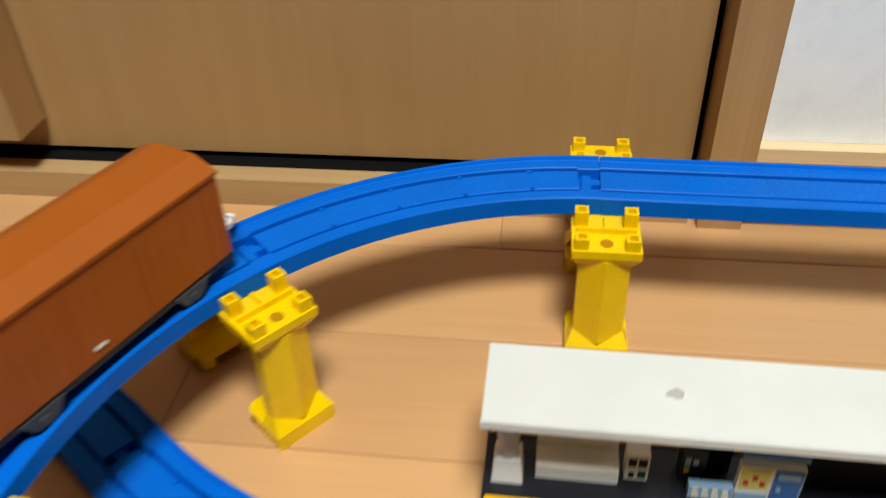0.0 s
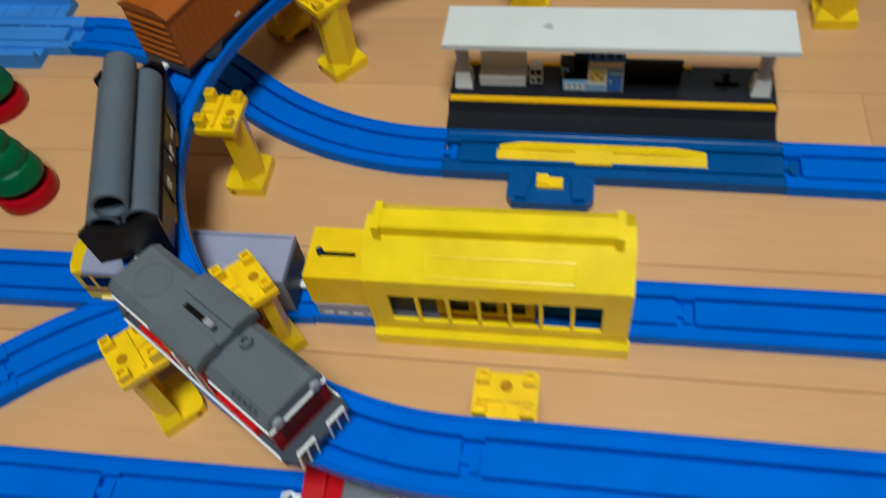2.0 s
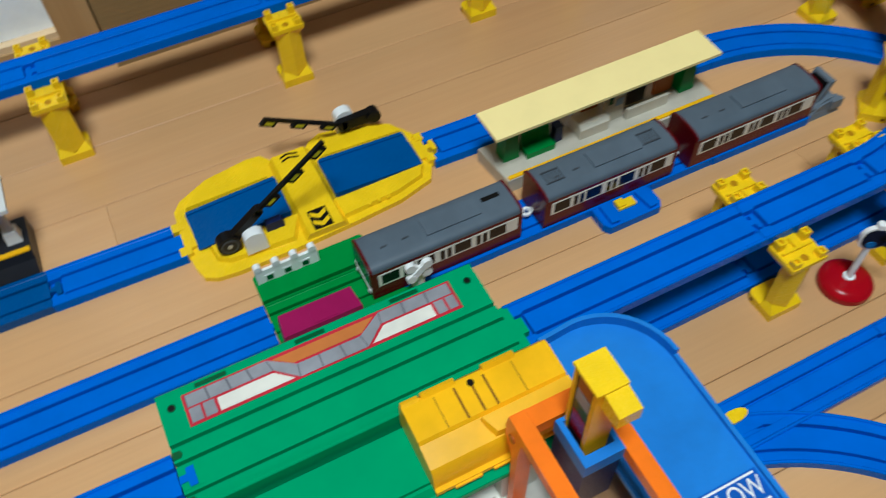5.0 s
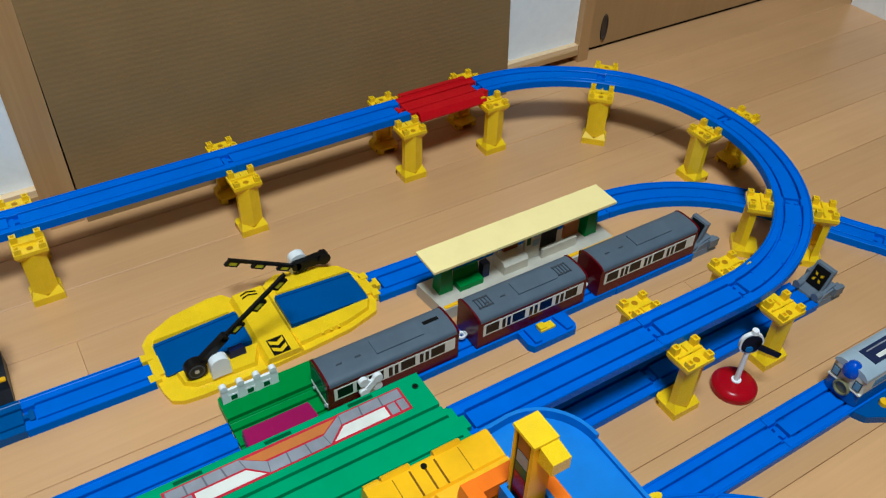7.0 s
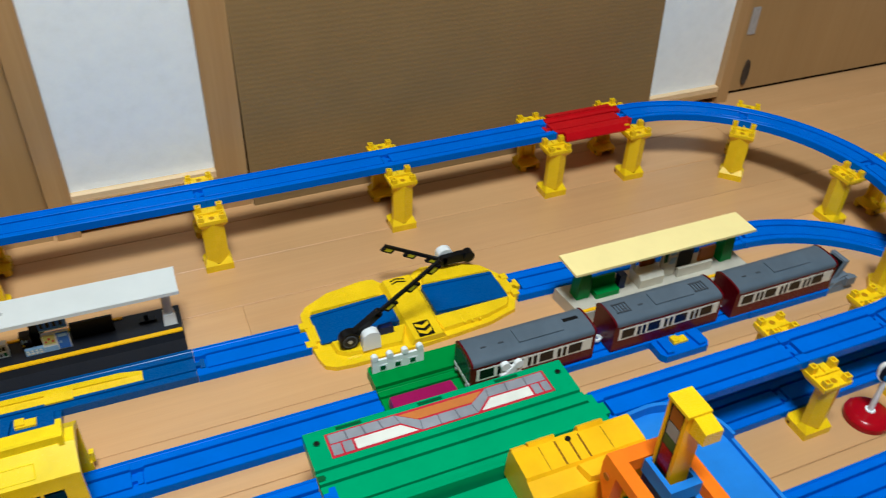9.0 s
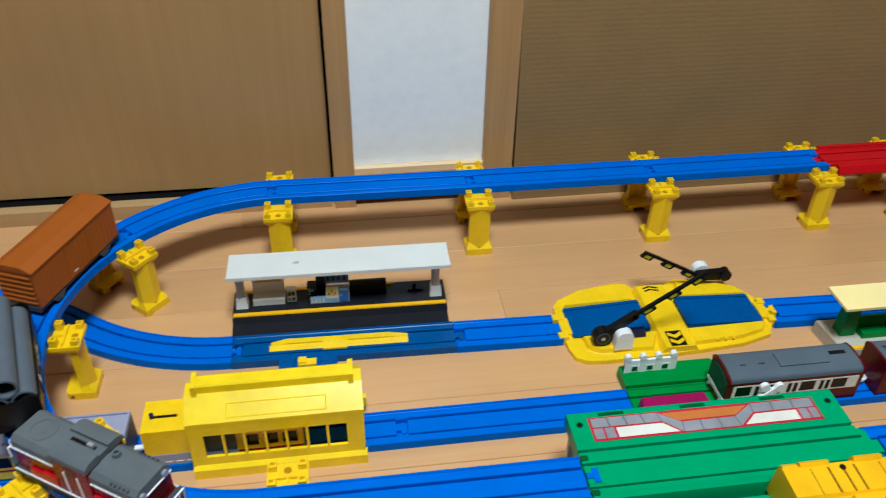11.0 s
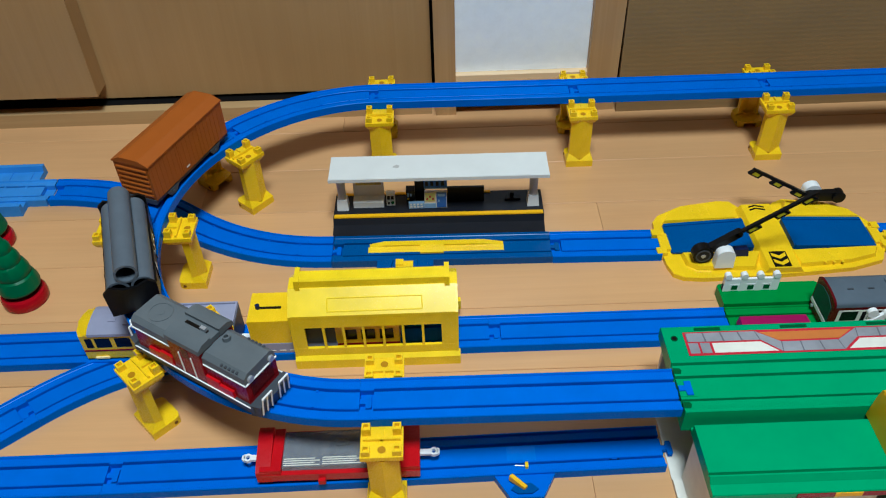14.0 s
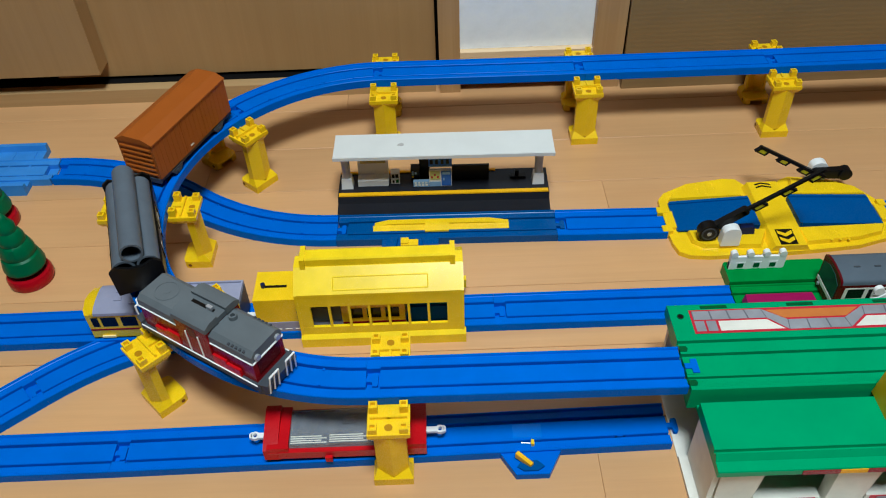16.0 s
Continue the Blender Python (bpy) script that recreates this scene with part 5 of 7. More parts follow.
for k in range(3):
    x = 0.2380 + 0.0825 * k
    bm = bmnew()
    prism(bm, [(x + 0.002, -0.0580), (x + 0.0290, -0.0580), (x + 0.0290, -0.0480), (x + 0.002, -0.0480)], 0.0041, 0.0535, [(x, -0.0600), (x + 0.0310, -0.0600), (x + 0.0310, -0.0480), (x, -0.0480)])
    part("arcade_pillar", bm, WHITE_WARM, gs, "off-white arcade pillar", 0.0012)
# Dark grey wall whose colour stands for the shade inside the arcade.
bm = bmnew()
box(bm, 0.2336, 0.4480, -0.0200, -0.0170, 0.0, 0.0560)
part("shop_shade_wall", bm, GREY_DARK, gs, "dark grey wall for the shade behind the arcade")
bm = bmnew()
box(bm, 0.2265, 0.4560, -0.1050, 0.0690, 0.0, 0.0012)
box(bm, 0.2265, 0.4560, -0.1050, -0.0145, 0.0012, 0.0040)
part("forecourt", bm, WHITE_WARM, gs, "off-white forecourt slab", 0.0010)
for x0, x1, m in ((0.2920, 0.3180, RED_DARK), (0.3182, 0.3370, YELLOW_WARM), (0.3372, 0.3700, RED_DARK)):
    bm = bmnew()
    box(bm, x0, x1, -0.0630, -0.0625, 0.0534, 0.0580)
    part("sign_strip", bm, m, lower, "printed sign strip")
for k in range(2):
    x = 0.2705 + 0.0825 * k
    bm = bmnew()
    box(bm, x, x + 0.0480, -0.0570, -0.0480, 0.0041, 0.0110)
    counter = part("shop_counter", bm, STICKER_WHITE, gs, "white counter", 0.0006)
    bm = bmnew()
    box(bm, x + 0.003, x + 0.045, -0.0575, -0.0571, 0.0050, 0.0105)
    part("counter_print", bm, STICKER_RED, counter, "red print")
    bm = bmnew()
    box(bm, x + 0.008, x + 0.020, -0.0578, -0.0576, 0.0060, 0.0095)
    part("print_patch", bm, STICKER_GREY, counter, "grey print")
bm = bmnew()
prism(bm, [(0.3540, -0.0640), (0.4150, -0.0640), (0.4190, -0.0800), (0.3540, -0.0900)], 0.0041, 0.0044)
court = part("court_sticker", bm, STICKER_RED, gs, "red printed court sticker")
for k in range(3):
    bm = bmnew()
    x = 0.3590 + 0.0190 * k
    prism(bm, [(x, -0.0670), (x + 0.0130, -0.0670), (x + 0.0130, -0.0770), (x, -0.0770)], 0.00445, 0.0047)
    part("print_patch", bm, STICKER_GREY, court)

# yellow housing on the canopy
lift = thing("crane_housing", "yellow plastic crane housing on the green canopy", "toy crane", "", 0.41, -0.03, 0.067)
bm = bmnew()
along_x(bm, [(-0.0040, CZ), (-0.0062, 0.0915), (-0.0095, 0.0965), (-0.0125, 0.0975), (-0.0345, 0.0962), (-0.0362, 0.0935), (-0.0505, 0.0890), (-0.0532, 0.0850), (-0.0542, 0.0690), (-0.0556, 0.0682), (-0.0556, CZ)], 0.3600, 0.4600)
shell = part("shell", bm, YELLOW_WARM, lift, "", 0.0012)
# Grooves, seams and screw hole: their shade is laid on as dark pieces.
for x in (0.3930, 0.4038, 0.4128):
    bm = bmnew()
    extrude(bm, [(x, -0.0135, 0.0962), (x + 0.0014, -0.0135, 0.0962), (x + 0.0014, -0.0345, 0.0952), (x, -0.0345, 0.0952)], [(x, -0.0135, 0.0979), (x + 0.0014, -0.0135, 0.0979), (x + 0.0014, -0.0345, 0.0966), (x, -0.0345, 0.0966)])
    part("groove", bm, RECESS_SHADE, shell, "brown strip for the shade in a groove")
for x in (0.3800, 0.4330):
    bm = bmnew()
    extrude(bm, [(x, -0.0135, 0.0962), (x + 0.0005, -0.0135, 0.0962), (x + 0.0005, -0.0345, 0.0952), (x, -0.0345, 0.0952)], [(x, -0.0135, 0.0977), (x + 0.0005, -0.0135, 0.0977), (x + 0.0005, -0.0345, 0.0964), (x, -0.0345, 0.0964)])
    part("seam", bm, RECESS_SHADE, shell, "fine brown strip for the shade in a seam")
bm = bmnew()
rod(bm, (0.4045, -0.0150, 0.0968), (0.4045, -0.0150, 0.0982), 0.0023, n=16)
part("screw_hole_shade", bm, BLACK, shell, "black disc for the shade in a screw hole")
bm = bmnew()
extrude(bm, [(0.3985, -0.0370, 0.0880), (0.4598, -0.0370, 0.0880), (0.4598, -0.0545, 0.0800), (0.4020, -0.0500, 0.0830)], [(0.4000, -0.0380, 0.0975), (0.4594, -0.0380, 0.0990), (0.4594, -0.0530, 0.0955), (0.4050, -0.0490, 0.0950)])
part("bearing_block", bm, YELLOW_WARM, lift, "", 0.0014)
for x0, x1, zt in ((0.3605, 0.3720, 0.0985), (0.3735, 0.3960, 0.0998), (0.4150, 0.4370, 0.1003)):
    bm = bmnew()
    along_x(bm, [(-0.0118, 0.0972), (-0.0098, zt), (-0.0070, zt - 0.0018), (-0.0062, 0.0910)], x0, x1)
    part("rear_ridge", bm, YELLOW_WARM, lift, "", 0.0006)
bm = bmnew()
box(bm, 0.3598, 0.4300, -0.0574, -0.0550, CZ, CZ + 0.0042)
part("front_lip", bm, YELLOW_WARM, lift, "", 0.0006)
for x in (0.372, 0.398):
    bm = bmnew()
    box(bm, x, x + 0.018, -0.0590, -0.0560, CZ + 0.0005, CZ + 0.0028)
    part("clip", bm, YELLOW_WARM, lift, "", 0.0006)

# orange gantry with its hoist and tower
crane = thing("gantry_crane", "orange toy gantry with a blue hoist frame and yellow tower", "toy crane", "", 0.43, -0.12, 0)
ZB = 0.1300
for x0, x1 in ((0.4058, 0.4160), (0.4520, 0.4622)):
    bm = bmnew()
    along_x(bm, [(-0.0635, 0.0890), (-0.0560, 0.1030), (-0.0555, ZB - 0.0120), (-0.0575, ZB), (-0.2400, ZB), (-0.2400, ZB - 0.0100), (-0.0720, ZB - 0.0100), (-0.0700, ZB - 0.0280), (-0.0690, 0.0050), (-0.0635, 0.0050)], x0, x1)
    part("side_beam", bm, ORANGE, crane, "", 0.0012)
bm = bmnew()
box(bm, 0.4162, 0.4518, -0.0690, -0.0576, ZB - 0.0120, ZB - 0.0003)
part("cross_beam", bm, ORANGE, crane, "", 0.0012)
bm = bmnew()
rod(bm, (0.4050, -0.0630, 0.1120), (0.4060, -0.0630, 0.1120), 0.0030, n=16)
part("axle_end", bm, BROWN, crane, "dark axle end")
bm = bmnew()
for (x0, x1, y0, y1) in ((0.4265, 0.4300, -0.1020, -0.0715), (0.4485, 0.4516, -0.1020, -0.0715), (0.4300, 0.4485, -0.1020, -0.0960), (0.4300, 0.4485, -0.0740, -0.0715)):
    box(bm, x0, x1, y0, y1, 0.1190, 0.1320)
part("hoist_frame", bm, BLUE_SKY, crane, "sky blue square hoist frame", 0.0007)
TX0, TX1, TY0, TY1, TZ = 0.4316, 0.4472, -0.0920, -0.0726, 0.1920
bm = bmnew()
prism(bm, [(TX0, TY0), (TX1, TY0), (TX1, TY0 + 0.0030), (TX0, TY0 + 0.0030)], 0.1150, TZ)
prism(bm, [(TX1 - 0.0030, TY0 + 0.0030), (TX1, TY0 + 0.0030), (TX1, TY1), (TX1 - 0.0030, TY1)], 0.1150, TZ)
prism(bm, [(TX0, TY1 - 0.0022), (TX1 - 0.0030, TY1 - 0.0022), (TX1 - 0.0030, TY1), (TX0, TY1)], 0.1150, TZ)
part("tower", bm, YELLOW_WARM, crane, "yellow tower shell", 0.0006)
bm = bmnew()
box(bm, TX0 - 0.0010, TX1 + 0.0015, TY0 - 0.0010, TY1 + 0.0010, TZ, TZ + 0.0025)
part("tower_cap", bm, YELLOW, crane, "", 0.0008)
bm = bmnew()
along_x(bm, [(TY0 - 0.0010, TZ), (TY0 - 0.0135, TZ - 0.0020), (TY0 - 0.0135, TZ - 0.0125), (TY0 - 0.0002, TZ - 0.0140)], TX0 + 0.0035, TX1 + 0.0012)
part("tower_visor", bm, YELLOW, crane, "", 0.0008)
bm = bmnew()
box(bm, TX0 + 0.0012, TX1 - 0.0032, TY0 + 0.0032, TY1 - 0.0024, 0.1150, TZ - 0.0010)
inner = part("tower_core", bm, CHARCOAL, crane, "dark printed core")
for z0, z1, m in ((0.132, 0.152, RED_DARK), (0.1535, 0.162, GREEN_DARK), (0.163, 0.174, STICKER_GREY), (0.1755, 0.188, BROWN)):
    bm = bmnew()
    box(bm, TX0 + 0.0009, TX0 + 0.0012, TY0 + 0.0045, TY1 - 0.0040, z0, z1)
    part("core_print", bm, m, inner)
bm = bmnew()
box(bm, 0.4272, 0.4510, -0.1012, -0.0722, 0.0700, 0.1189)
part("hoist_body", bm, BLUE_DEEP, crane, "dark blue hoist body", 0.0010)

# sky blue road ramp with its rim and lettering
ramp = thing("road_ramp", "sky blue plastic road ramp with a raised rim", "toy road", "", 0.50, -0.1, 0.07)
RAD = 0.050
outline = [(0.4605, -0.300), (0.5370, -0.300)] + [(0.5370 - RAD + RAD * math.cos(radians(a)), 0.0015 - RAD + RAD * math.sin(radians(a))) for a in range(0, 91, 9)] + [(0.4605, -0.0005)]
bm = bmnew()
prism(bm, outline, 0.0700, 0.0745)
road = part("road_plate", bm, BLUE_SKY, ramp, "", 0.0005)
bm = bmnew()
inner_pts = [(0.5370, -0.300)] + outline[2:]
ins = [(0.5338, -0.300)] + [(0.5370 - RAD + (RAD - 0.0032) * math.cos(radians(a)), 0.0015 - RAD + (RAD - 0.0032) * math.sin(radians(a))) for a in range(0, 91, 9)] + [(0.4605, -0.0037)]
for i in range(len(inner_pts) - 1):
    zt = 0.0835 if i >= 1 else 0.0780
    prism(bm, [inner_pts[i], inner_pts[i + 1], ins[i + 1], ins[i]], 0.0742, zt)
bmesh.ops.remove_doubles(bm, verts=bm.verts, dist=1e-6)
part("rim", bm, BLUE_SKY, ramp, "raised rim")
bm = bmnew()
for x, y in ((0.4700, -0.02), (0.5300, -0.06), (0.4700, -0.28), (0.5300, -0.28)):
    rod(bm, (x, y, 0.0), (x, y, 0.0702), 0.0040, n=14)
part("support_leg", bm, BLUE_SKY, ramp)
cu = bpy.data.curves.new("road_lettering", "FONT")
cu.body, cu.size, cu.extrude, cu.align_x = "SLOW", 0.0165, 0.00012, "CENTER"
tmp = bpy.data.objects.new("tmp", cu)
scene.collection.objects.link(tmp)
bpy.context.view_layer.update()
me = bpy.data.meshes.new_from_object(tmp.evaluated_get(bpy.context.evaluated_depsgraph_get()))
bpy.data.objects.remove(tmp)
me.materials.clear()
me.materials.append(WHITE)
txt = new("road_lettering", me)
txt.parent = road
txt.matrix_basis = pose(0.5125, -0.1452, 0.0750) @ Matrix.Diagonal((0.80, 1, 1, 1))
tagged(txt, "white road lettering")
bm = bmnew()
box(bm, 0.4905, 0.5325, -0.1530, -0.1300, 0.07455, 0.0748)
part("lettering_sticker", bm, plastic("sticker_deep_blue", rgb(24, 88, 178), 0.4), road, "deeper blue sticker behind the lettering")
for y in (-0.1492, -0.1325):
    bm = bmnew()
    box(bm, 0.4940, 0.5300, y, y + 0.0013, 0.0748, 0.0751)
    part("lettering_line", bm, WHITE, road)

# ---- yellow shed over the middle track, with the trams ----
shed = thing("engine_shed", "yellow plastic engine shed with a row of window openings", "toy shed", "", 0.0, 0.14, 0)
SX0, SX1 = -0.0755, 0.0655
for s, y in ((-1, 0.1185), (1, 0.1620)):
    bm = bmnew()
    box(bm, SX0, SX1, y - 0.0012, y + 0.0012, 0.0120, 0.0215)
    part("lower_wall", bm, LEMON, shed)
    bm = bmnew()
    box(bm, SX0, SX1, y - 0.0012, y + 0.0012, 0.0465, 0.0600)
    part("upper_wall", bm, LEMON, shed)
    xs = [SX0 + 0.0108 + 0.0170 * i for i in range(8)]
    for a, b in [(SX0, xs[0])] + [(q - 0.0022, q) for q in xs[1:-1]] + [(xs[-1] - 0.0022, SX1)]:
        bm = bmnew()
        box(bm, a, b, y - 0.0011, y + 0.0011, 0.0213, 0.0467)
        part("window_post", bm, LEMON, shed)
    bm = bmnew()
    along_x(bm, [(y + s * 0.0045, 0.0), (y + s * 0.0045, 0.0100), (y + s * 0.0014, 0.0128), (y - s * 0.0010, 0.0128), (y - s * 0.0010, 0.0)], SX0 - 0.0015, SX1 + 0.0025)
    part("skirt", bm, LEMON, shed, "", 0.0006)
bm = bmnew()
rp = [(0.1171, 0.0575), (0.1171, 0.0606), (0.1345, 0.0742), (0.1470, 0.0742), (0.1634, 0.0612), (0.1634, 0.0575)]
along_x(bm, rp, SX0, SX1)
shed_roof = part("roof", bm, LEMON, shed, "", 0.0005)
bm = bmnew()
along_x(bm, [(0.1350, 0.0735), (0.1350, 0.0810), (0.1362, 0.0822), (0.1455, 0.0822), (0.1470, 0.0810), (0.1470, 0.0735)], SX0 + 0.007, SX1 - 0.008)
part("ridge_box", bm, LEMON, shed_roof, "", 0.0006)
for x in (SX0 + 0.0050, SX1 - 0.0095):
    bm = bmnew()
    box(bm, x, x + 0.0042, 0.1328, 0.1490, 0.0735, 0.0834)
    part("ridge_end", bm, LEMON, shed_roof, "", 0.0006)


def on_roof(u):
    """A point on the front roof slope, u from eave to ridge."""
    return (0.1171 + u * 0.0174, 0.0605 + u * 0.0136)


frame_rect = [(SX0 + 0.032, 0.15), (SX0 + 0.112, 0.15), (SX0 + 0.112, 0.62), (SX0 + 0.032, 0.62)]
for i in range(4):
    (xa, ua), (xb, ub) = frame_rect[i], frame_rect[(i + 1) % 4]
    ya, za = on_roof(ua)
    yb, zb = on_roof(ub)
    bm = bmnew()
    rod(bm, (xa, ya, za), (xb, yb, zb), 0.0005, n=8)
    part("roof_bead", bm, LEMON, shed_roof, "raised bead")
for s in (SX0, SX1):
    bm = bmnew()
    pts = [(0.1168, 0.0), (0.1168, 0.0604), (0.1345, 0.0739), (0.1470, 0.0739), (0.1637, 0.0610), (0.1640, 0.0580), (0.1640, 0.0), (0.1600, 0.0), (0.1600, 0.0560), (0.1530, 0.0640), (0.1280, 0.0640), (0.1210, 0.0560), (0.1210, 0.0)]
    along_x(bm, pts, s - 0.0012, s + 0.0012)
    part("portal", bm, LEMON, shed, "", 0.0004)
bm = bmnew()
box(bm, SX1 + 0.0012, SX1 + 0.0050, 0.1640, 0.1690, 0.010, 0.020)
part("side_lug", bm, LEMON, shed, "", 0.0008)

shed.matrix_basis = pose(0.0, 0.1395, 0) @ Matrix.Diagonal((1, 1.12, 1.05, 1))


def tram(x0, x1):
    """A yellow front half with a low crowned roof; the rear half is a grey cover with a raised rim."""
    t = thing("tram_car", "yellow toy tram car with a red stripe and lilac grey roof", "toy train", "yellow tram cars")
    n = x1 - x0
    m = 0.074
    bm = bmnew()
    prism(bm, [(0.004, -0.0165), (m, -0.0165), (m, 0.0165), (0.004, 0.0165), (0.0008, 0.010), (0.0, 0.0), (0.0008, -0.010)], 0.0100, 0.0390)
    body = part("body", bm, YELLOW, t, "", 0.0010)
    crown = [(0.0174, 0.0385), (0.0170, 0.0412), (0.0135, 0.0432), (0.0080, 0.0444), (0.0, 0.0448)]
    crown += [(-y, z) for y, z in crown[-2::-1]]
    bm = bmnew()
    along_x(bm, crown, 0.012, m)
    rf = part("roof", bm, GREY_LILAC, t, "lilac grey roof with small vents", 0.0004)
    bm = bmnew()
    ends = [(0.0005 + 0.0070 * (y / 0.0174) ** 2, y * 0.95, 0.0380 + (z - 0.0385) * 0.55) for y, z in crown]
    extrude(bm, [(0.0120, y, z) for y, z in crown], ends)
    part("roof_front", bm, YELLOW, t, "rounded yellow roof front")
    for q in ((0.022, -0.004), (0.022, 0.006), (0.040, 0.001), (0.036, -0.008), (0.050, 0.007), (0.052, -0.005)):
        bm = bmnew()
        box(bm, q[0] + 0.0065, q[0] + 0.0130, q[1] - 0.0018, q[1] + 0.0018, 0.0425, 0.0456)
        part("roof_vent", bm, GREY_LILAC, rf, "", 0.0004)
    bm = bmnew()
    prism(bm, [(m, -0.0165), (n, -0.0165), (n, 0.0165), (m, 0.0165)], 0.0100, 0.0405)
    cover = part("rear_cover", bm, GREY_LILAC, t, "lilac grey rear cover", 0.0006)
    for y in (-0.0157, 0.0157):
        bm = bmnew()
        box(bm, m, n, y - 0.0008, y + 0.0008, 0.0404, 0.0424)
        part("rim", bm, GREY_LILAC, cover, "", 0.0003)
    bm = bmnew()
    box(bm, n - 0.0018, n - 0.0002, -0.0149, 0.0149, 0.0404, 0.0424)
    part("rim", bm, GREY_LILAC, cover, "", 0.0003)
    bm = bmnew()
    box(bm, n, n + 0.0006, -0.0150, 0.0150, 0.0115, 0.0390)
    part("end_panel", bm, GREY_DARK, cover, "dark grey end panel", 0.0002)
    for s in (-1, 1):
        for x in (0.008, 0.0165, 0.034, 0.0515):
            w = 0.006 if x < 0.01 else 0.0135
            bm = bmnew()
            box(bm, x, x + w, min(s * 0.0165, s * 0.0167), max(s * 0.0165, s * 0.0167), 0.0240, 0.0355)
            part("window", bm, GLASS_DARK, body, "dark window opening")
        bm = bmnew()
        box(bm, 0.004, m - 0.001, min(s * 0.0165, s * 0.0168), max(s * 0.0165, s * 0.0168), 0.0192, 0.0210)
        part("stripe", bm, RED_DARK, body, "thin red stripe")
        for sx in (0.012, 0.050):
            bm = bmnew()
            box(bm, sx, sx + 0.012, min(s * 0.0165, s * 0.0180), max(s * 0.0165, s * 0.0180), 0.0105, 0.0125)
            part("step", bm, YELLOW_PALE, body)
    bm = bmnew()
    box(bm, 0.006, n - 0.002, -0.0130, 0.0130, 0.0072, 0.0101)
    part("chassis", bm, BLACK, t)
    for x in (0.022, n - 0.022):
        axle(t, x, 0.0128, BLACK)
    hook(t, n, 0.0140, 1)
    t.matrix_basis = pose(x0, 0.1395, 0)
    return t


tram(-0.2670, -0.1290)
# motor car whose end shows beside the shed
mc = thing("tram_car", "yellow and grey toy tram motor car inside the yellow shed", "toy train", "yellow tram cars")
bm = bmnew()
prism(bm, [(-0.1150, 0.1225), (0.0150, 0.1225), (0.0150, 0.1575), (-0.1150, 0.1575)], 0.0220, 0.0500)
mbody = part("body", bm, YELLOW, mc, "", 0.0010)
bm = bmnew()
prism(bm, [(-0.1135, 0.1220), (-0.0400, 0.1220), (-0.0400, 0.1580), (-0.1135, 0.1580)], 0.0095, 0.0218)
skirt = part("skirt", bm, GREY_LILAC, mc, "lilac grey lower body", 0.0008)
for k in range(4):
    bm = bmnew()
    box(bm, -0.110 + 0.009 * k, -0.104 + 0.009 * k, 0.1216, 0.1220, 0.0125, 0.0135)
    part("printed_bar", bm, STICKER_WHITE, skirt)
bm = bmnew()
box(bm, -0.0790, -0.0405, 0.1212, 0.1588, 0.0225, 0.0400)
part("side_panel", bm, GREY_DARK, mc, "dark grey side panel", 0.0006)
bm = bmnew()
box(bm, -0.0400, 0.0150, 0.1226, 0.1574, 0.0095, 0.0219)
part("lower_body", bm, YELLOW, mc)
for k in range(3):
    bm = bmnew()
    box(bm, -0.034 + 0.016 * k, -0.022 + 0.016 * k, 0.1221, 0.1225, 0.0240, 0.0360)
    part("window", bm, GLASS_DARK, mbody, "dark window")
bm = bmnew()
box(bm, -0.0400, 0.0150, 0.1221, 0.1225, 0.0170, 0.0190)
part("stripe", bm, RED_DARK, mbody, "thin red stripe")
bm = bmnew()
box(bm, -0.1090, -0.0870, 0.1375, 0.1400, 0.0495, 0.0506)
part("switch_slot", bm, BLACK, mbody, "black switch slot")
bm = bmnew()
rod(bm, (-0.1075, 0.1388, 0.0500), (-0.1075, 0.1388, 0.0540), 0.0020, n=14)
part("switch_knob", bm, BLUE_DEEP, mbody, "small blue knob")
for x in (-0.095, -0.010):
    for y in (0.1285, 0.1480):
        bm = bmnew()
        rod(bm, (x, y, 0.0128), (x, y + 0.0035, 0.0128), 0.0062, n=22)
        part("wheel", bm, BLACK, mc)

# ---- red wagon under the front straight ----
fw = thing("flat_wagon", "red toy flat wagon with a clear grey ribbed cover", "toy train")
bm = bmnew()
along_x(bm, [(-0.0175, 0.0095), (-0.0185, 0.0175), (0.0185, 0.0175), (0.0175, 0.0095)], 0.0, 0.1235)
for x0, x1 in ((0.0, 0.0165), (0.1080, 0.1235)):
    box(bm, x0, x1, -0.0180, 0.0180, 0.0176, 0.0215)
wb = part("body", bm, RED, fw, "", 0.0010)
bm = bmnew()
along_x(bm, [(-0.0182, 0.0100), (-0.0182, 0.0200), (-0.0120, 0.0222), (0.0020, 0.0248), (0.0120, 0.0268), (0.0165, 0.0255), (0.0182, 0.0215), (0.0182, 0.0100)], -0.003, 0.0085)
part("nose", bm, RED, fw, "", 0.0010)
bm = bmnew()
box(bm, 0.0172, 0.1073, -0.0146, 0.0146, 0.0176, 0.0181)
load_floor = part("load_floor", bm, STICKER_GREY, fw, "grey load floor")
for k in range(3):
    bm = bmnew()
    x = 0.024 + 0.028 * k
    box(bm, x, x + 0.018, -0.0080 + 0.004 * (k % 2), 0.0090, 0.0181, 0.0188)
    part("floor_block", bm, GREY if k == 1 else SILVER, load_floor, "", 0.0003)
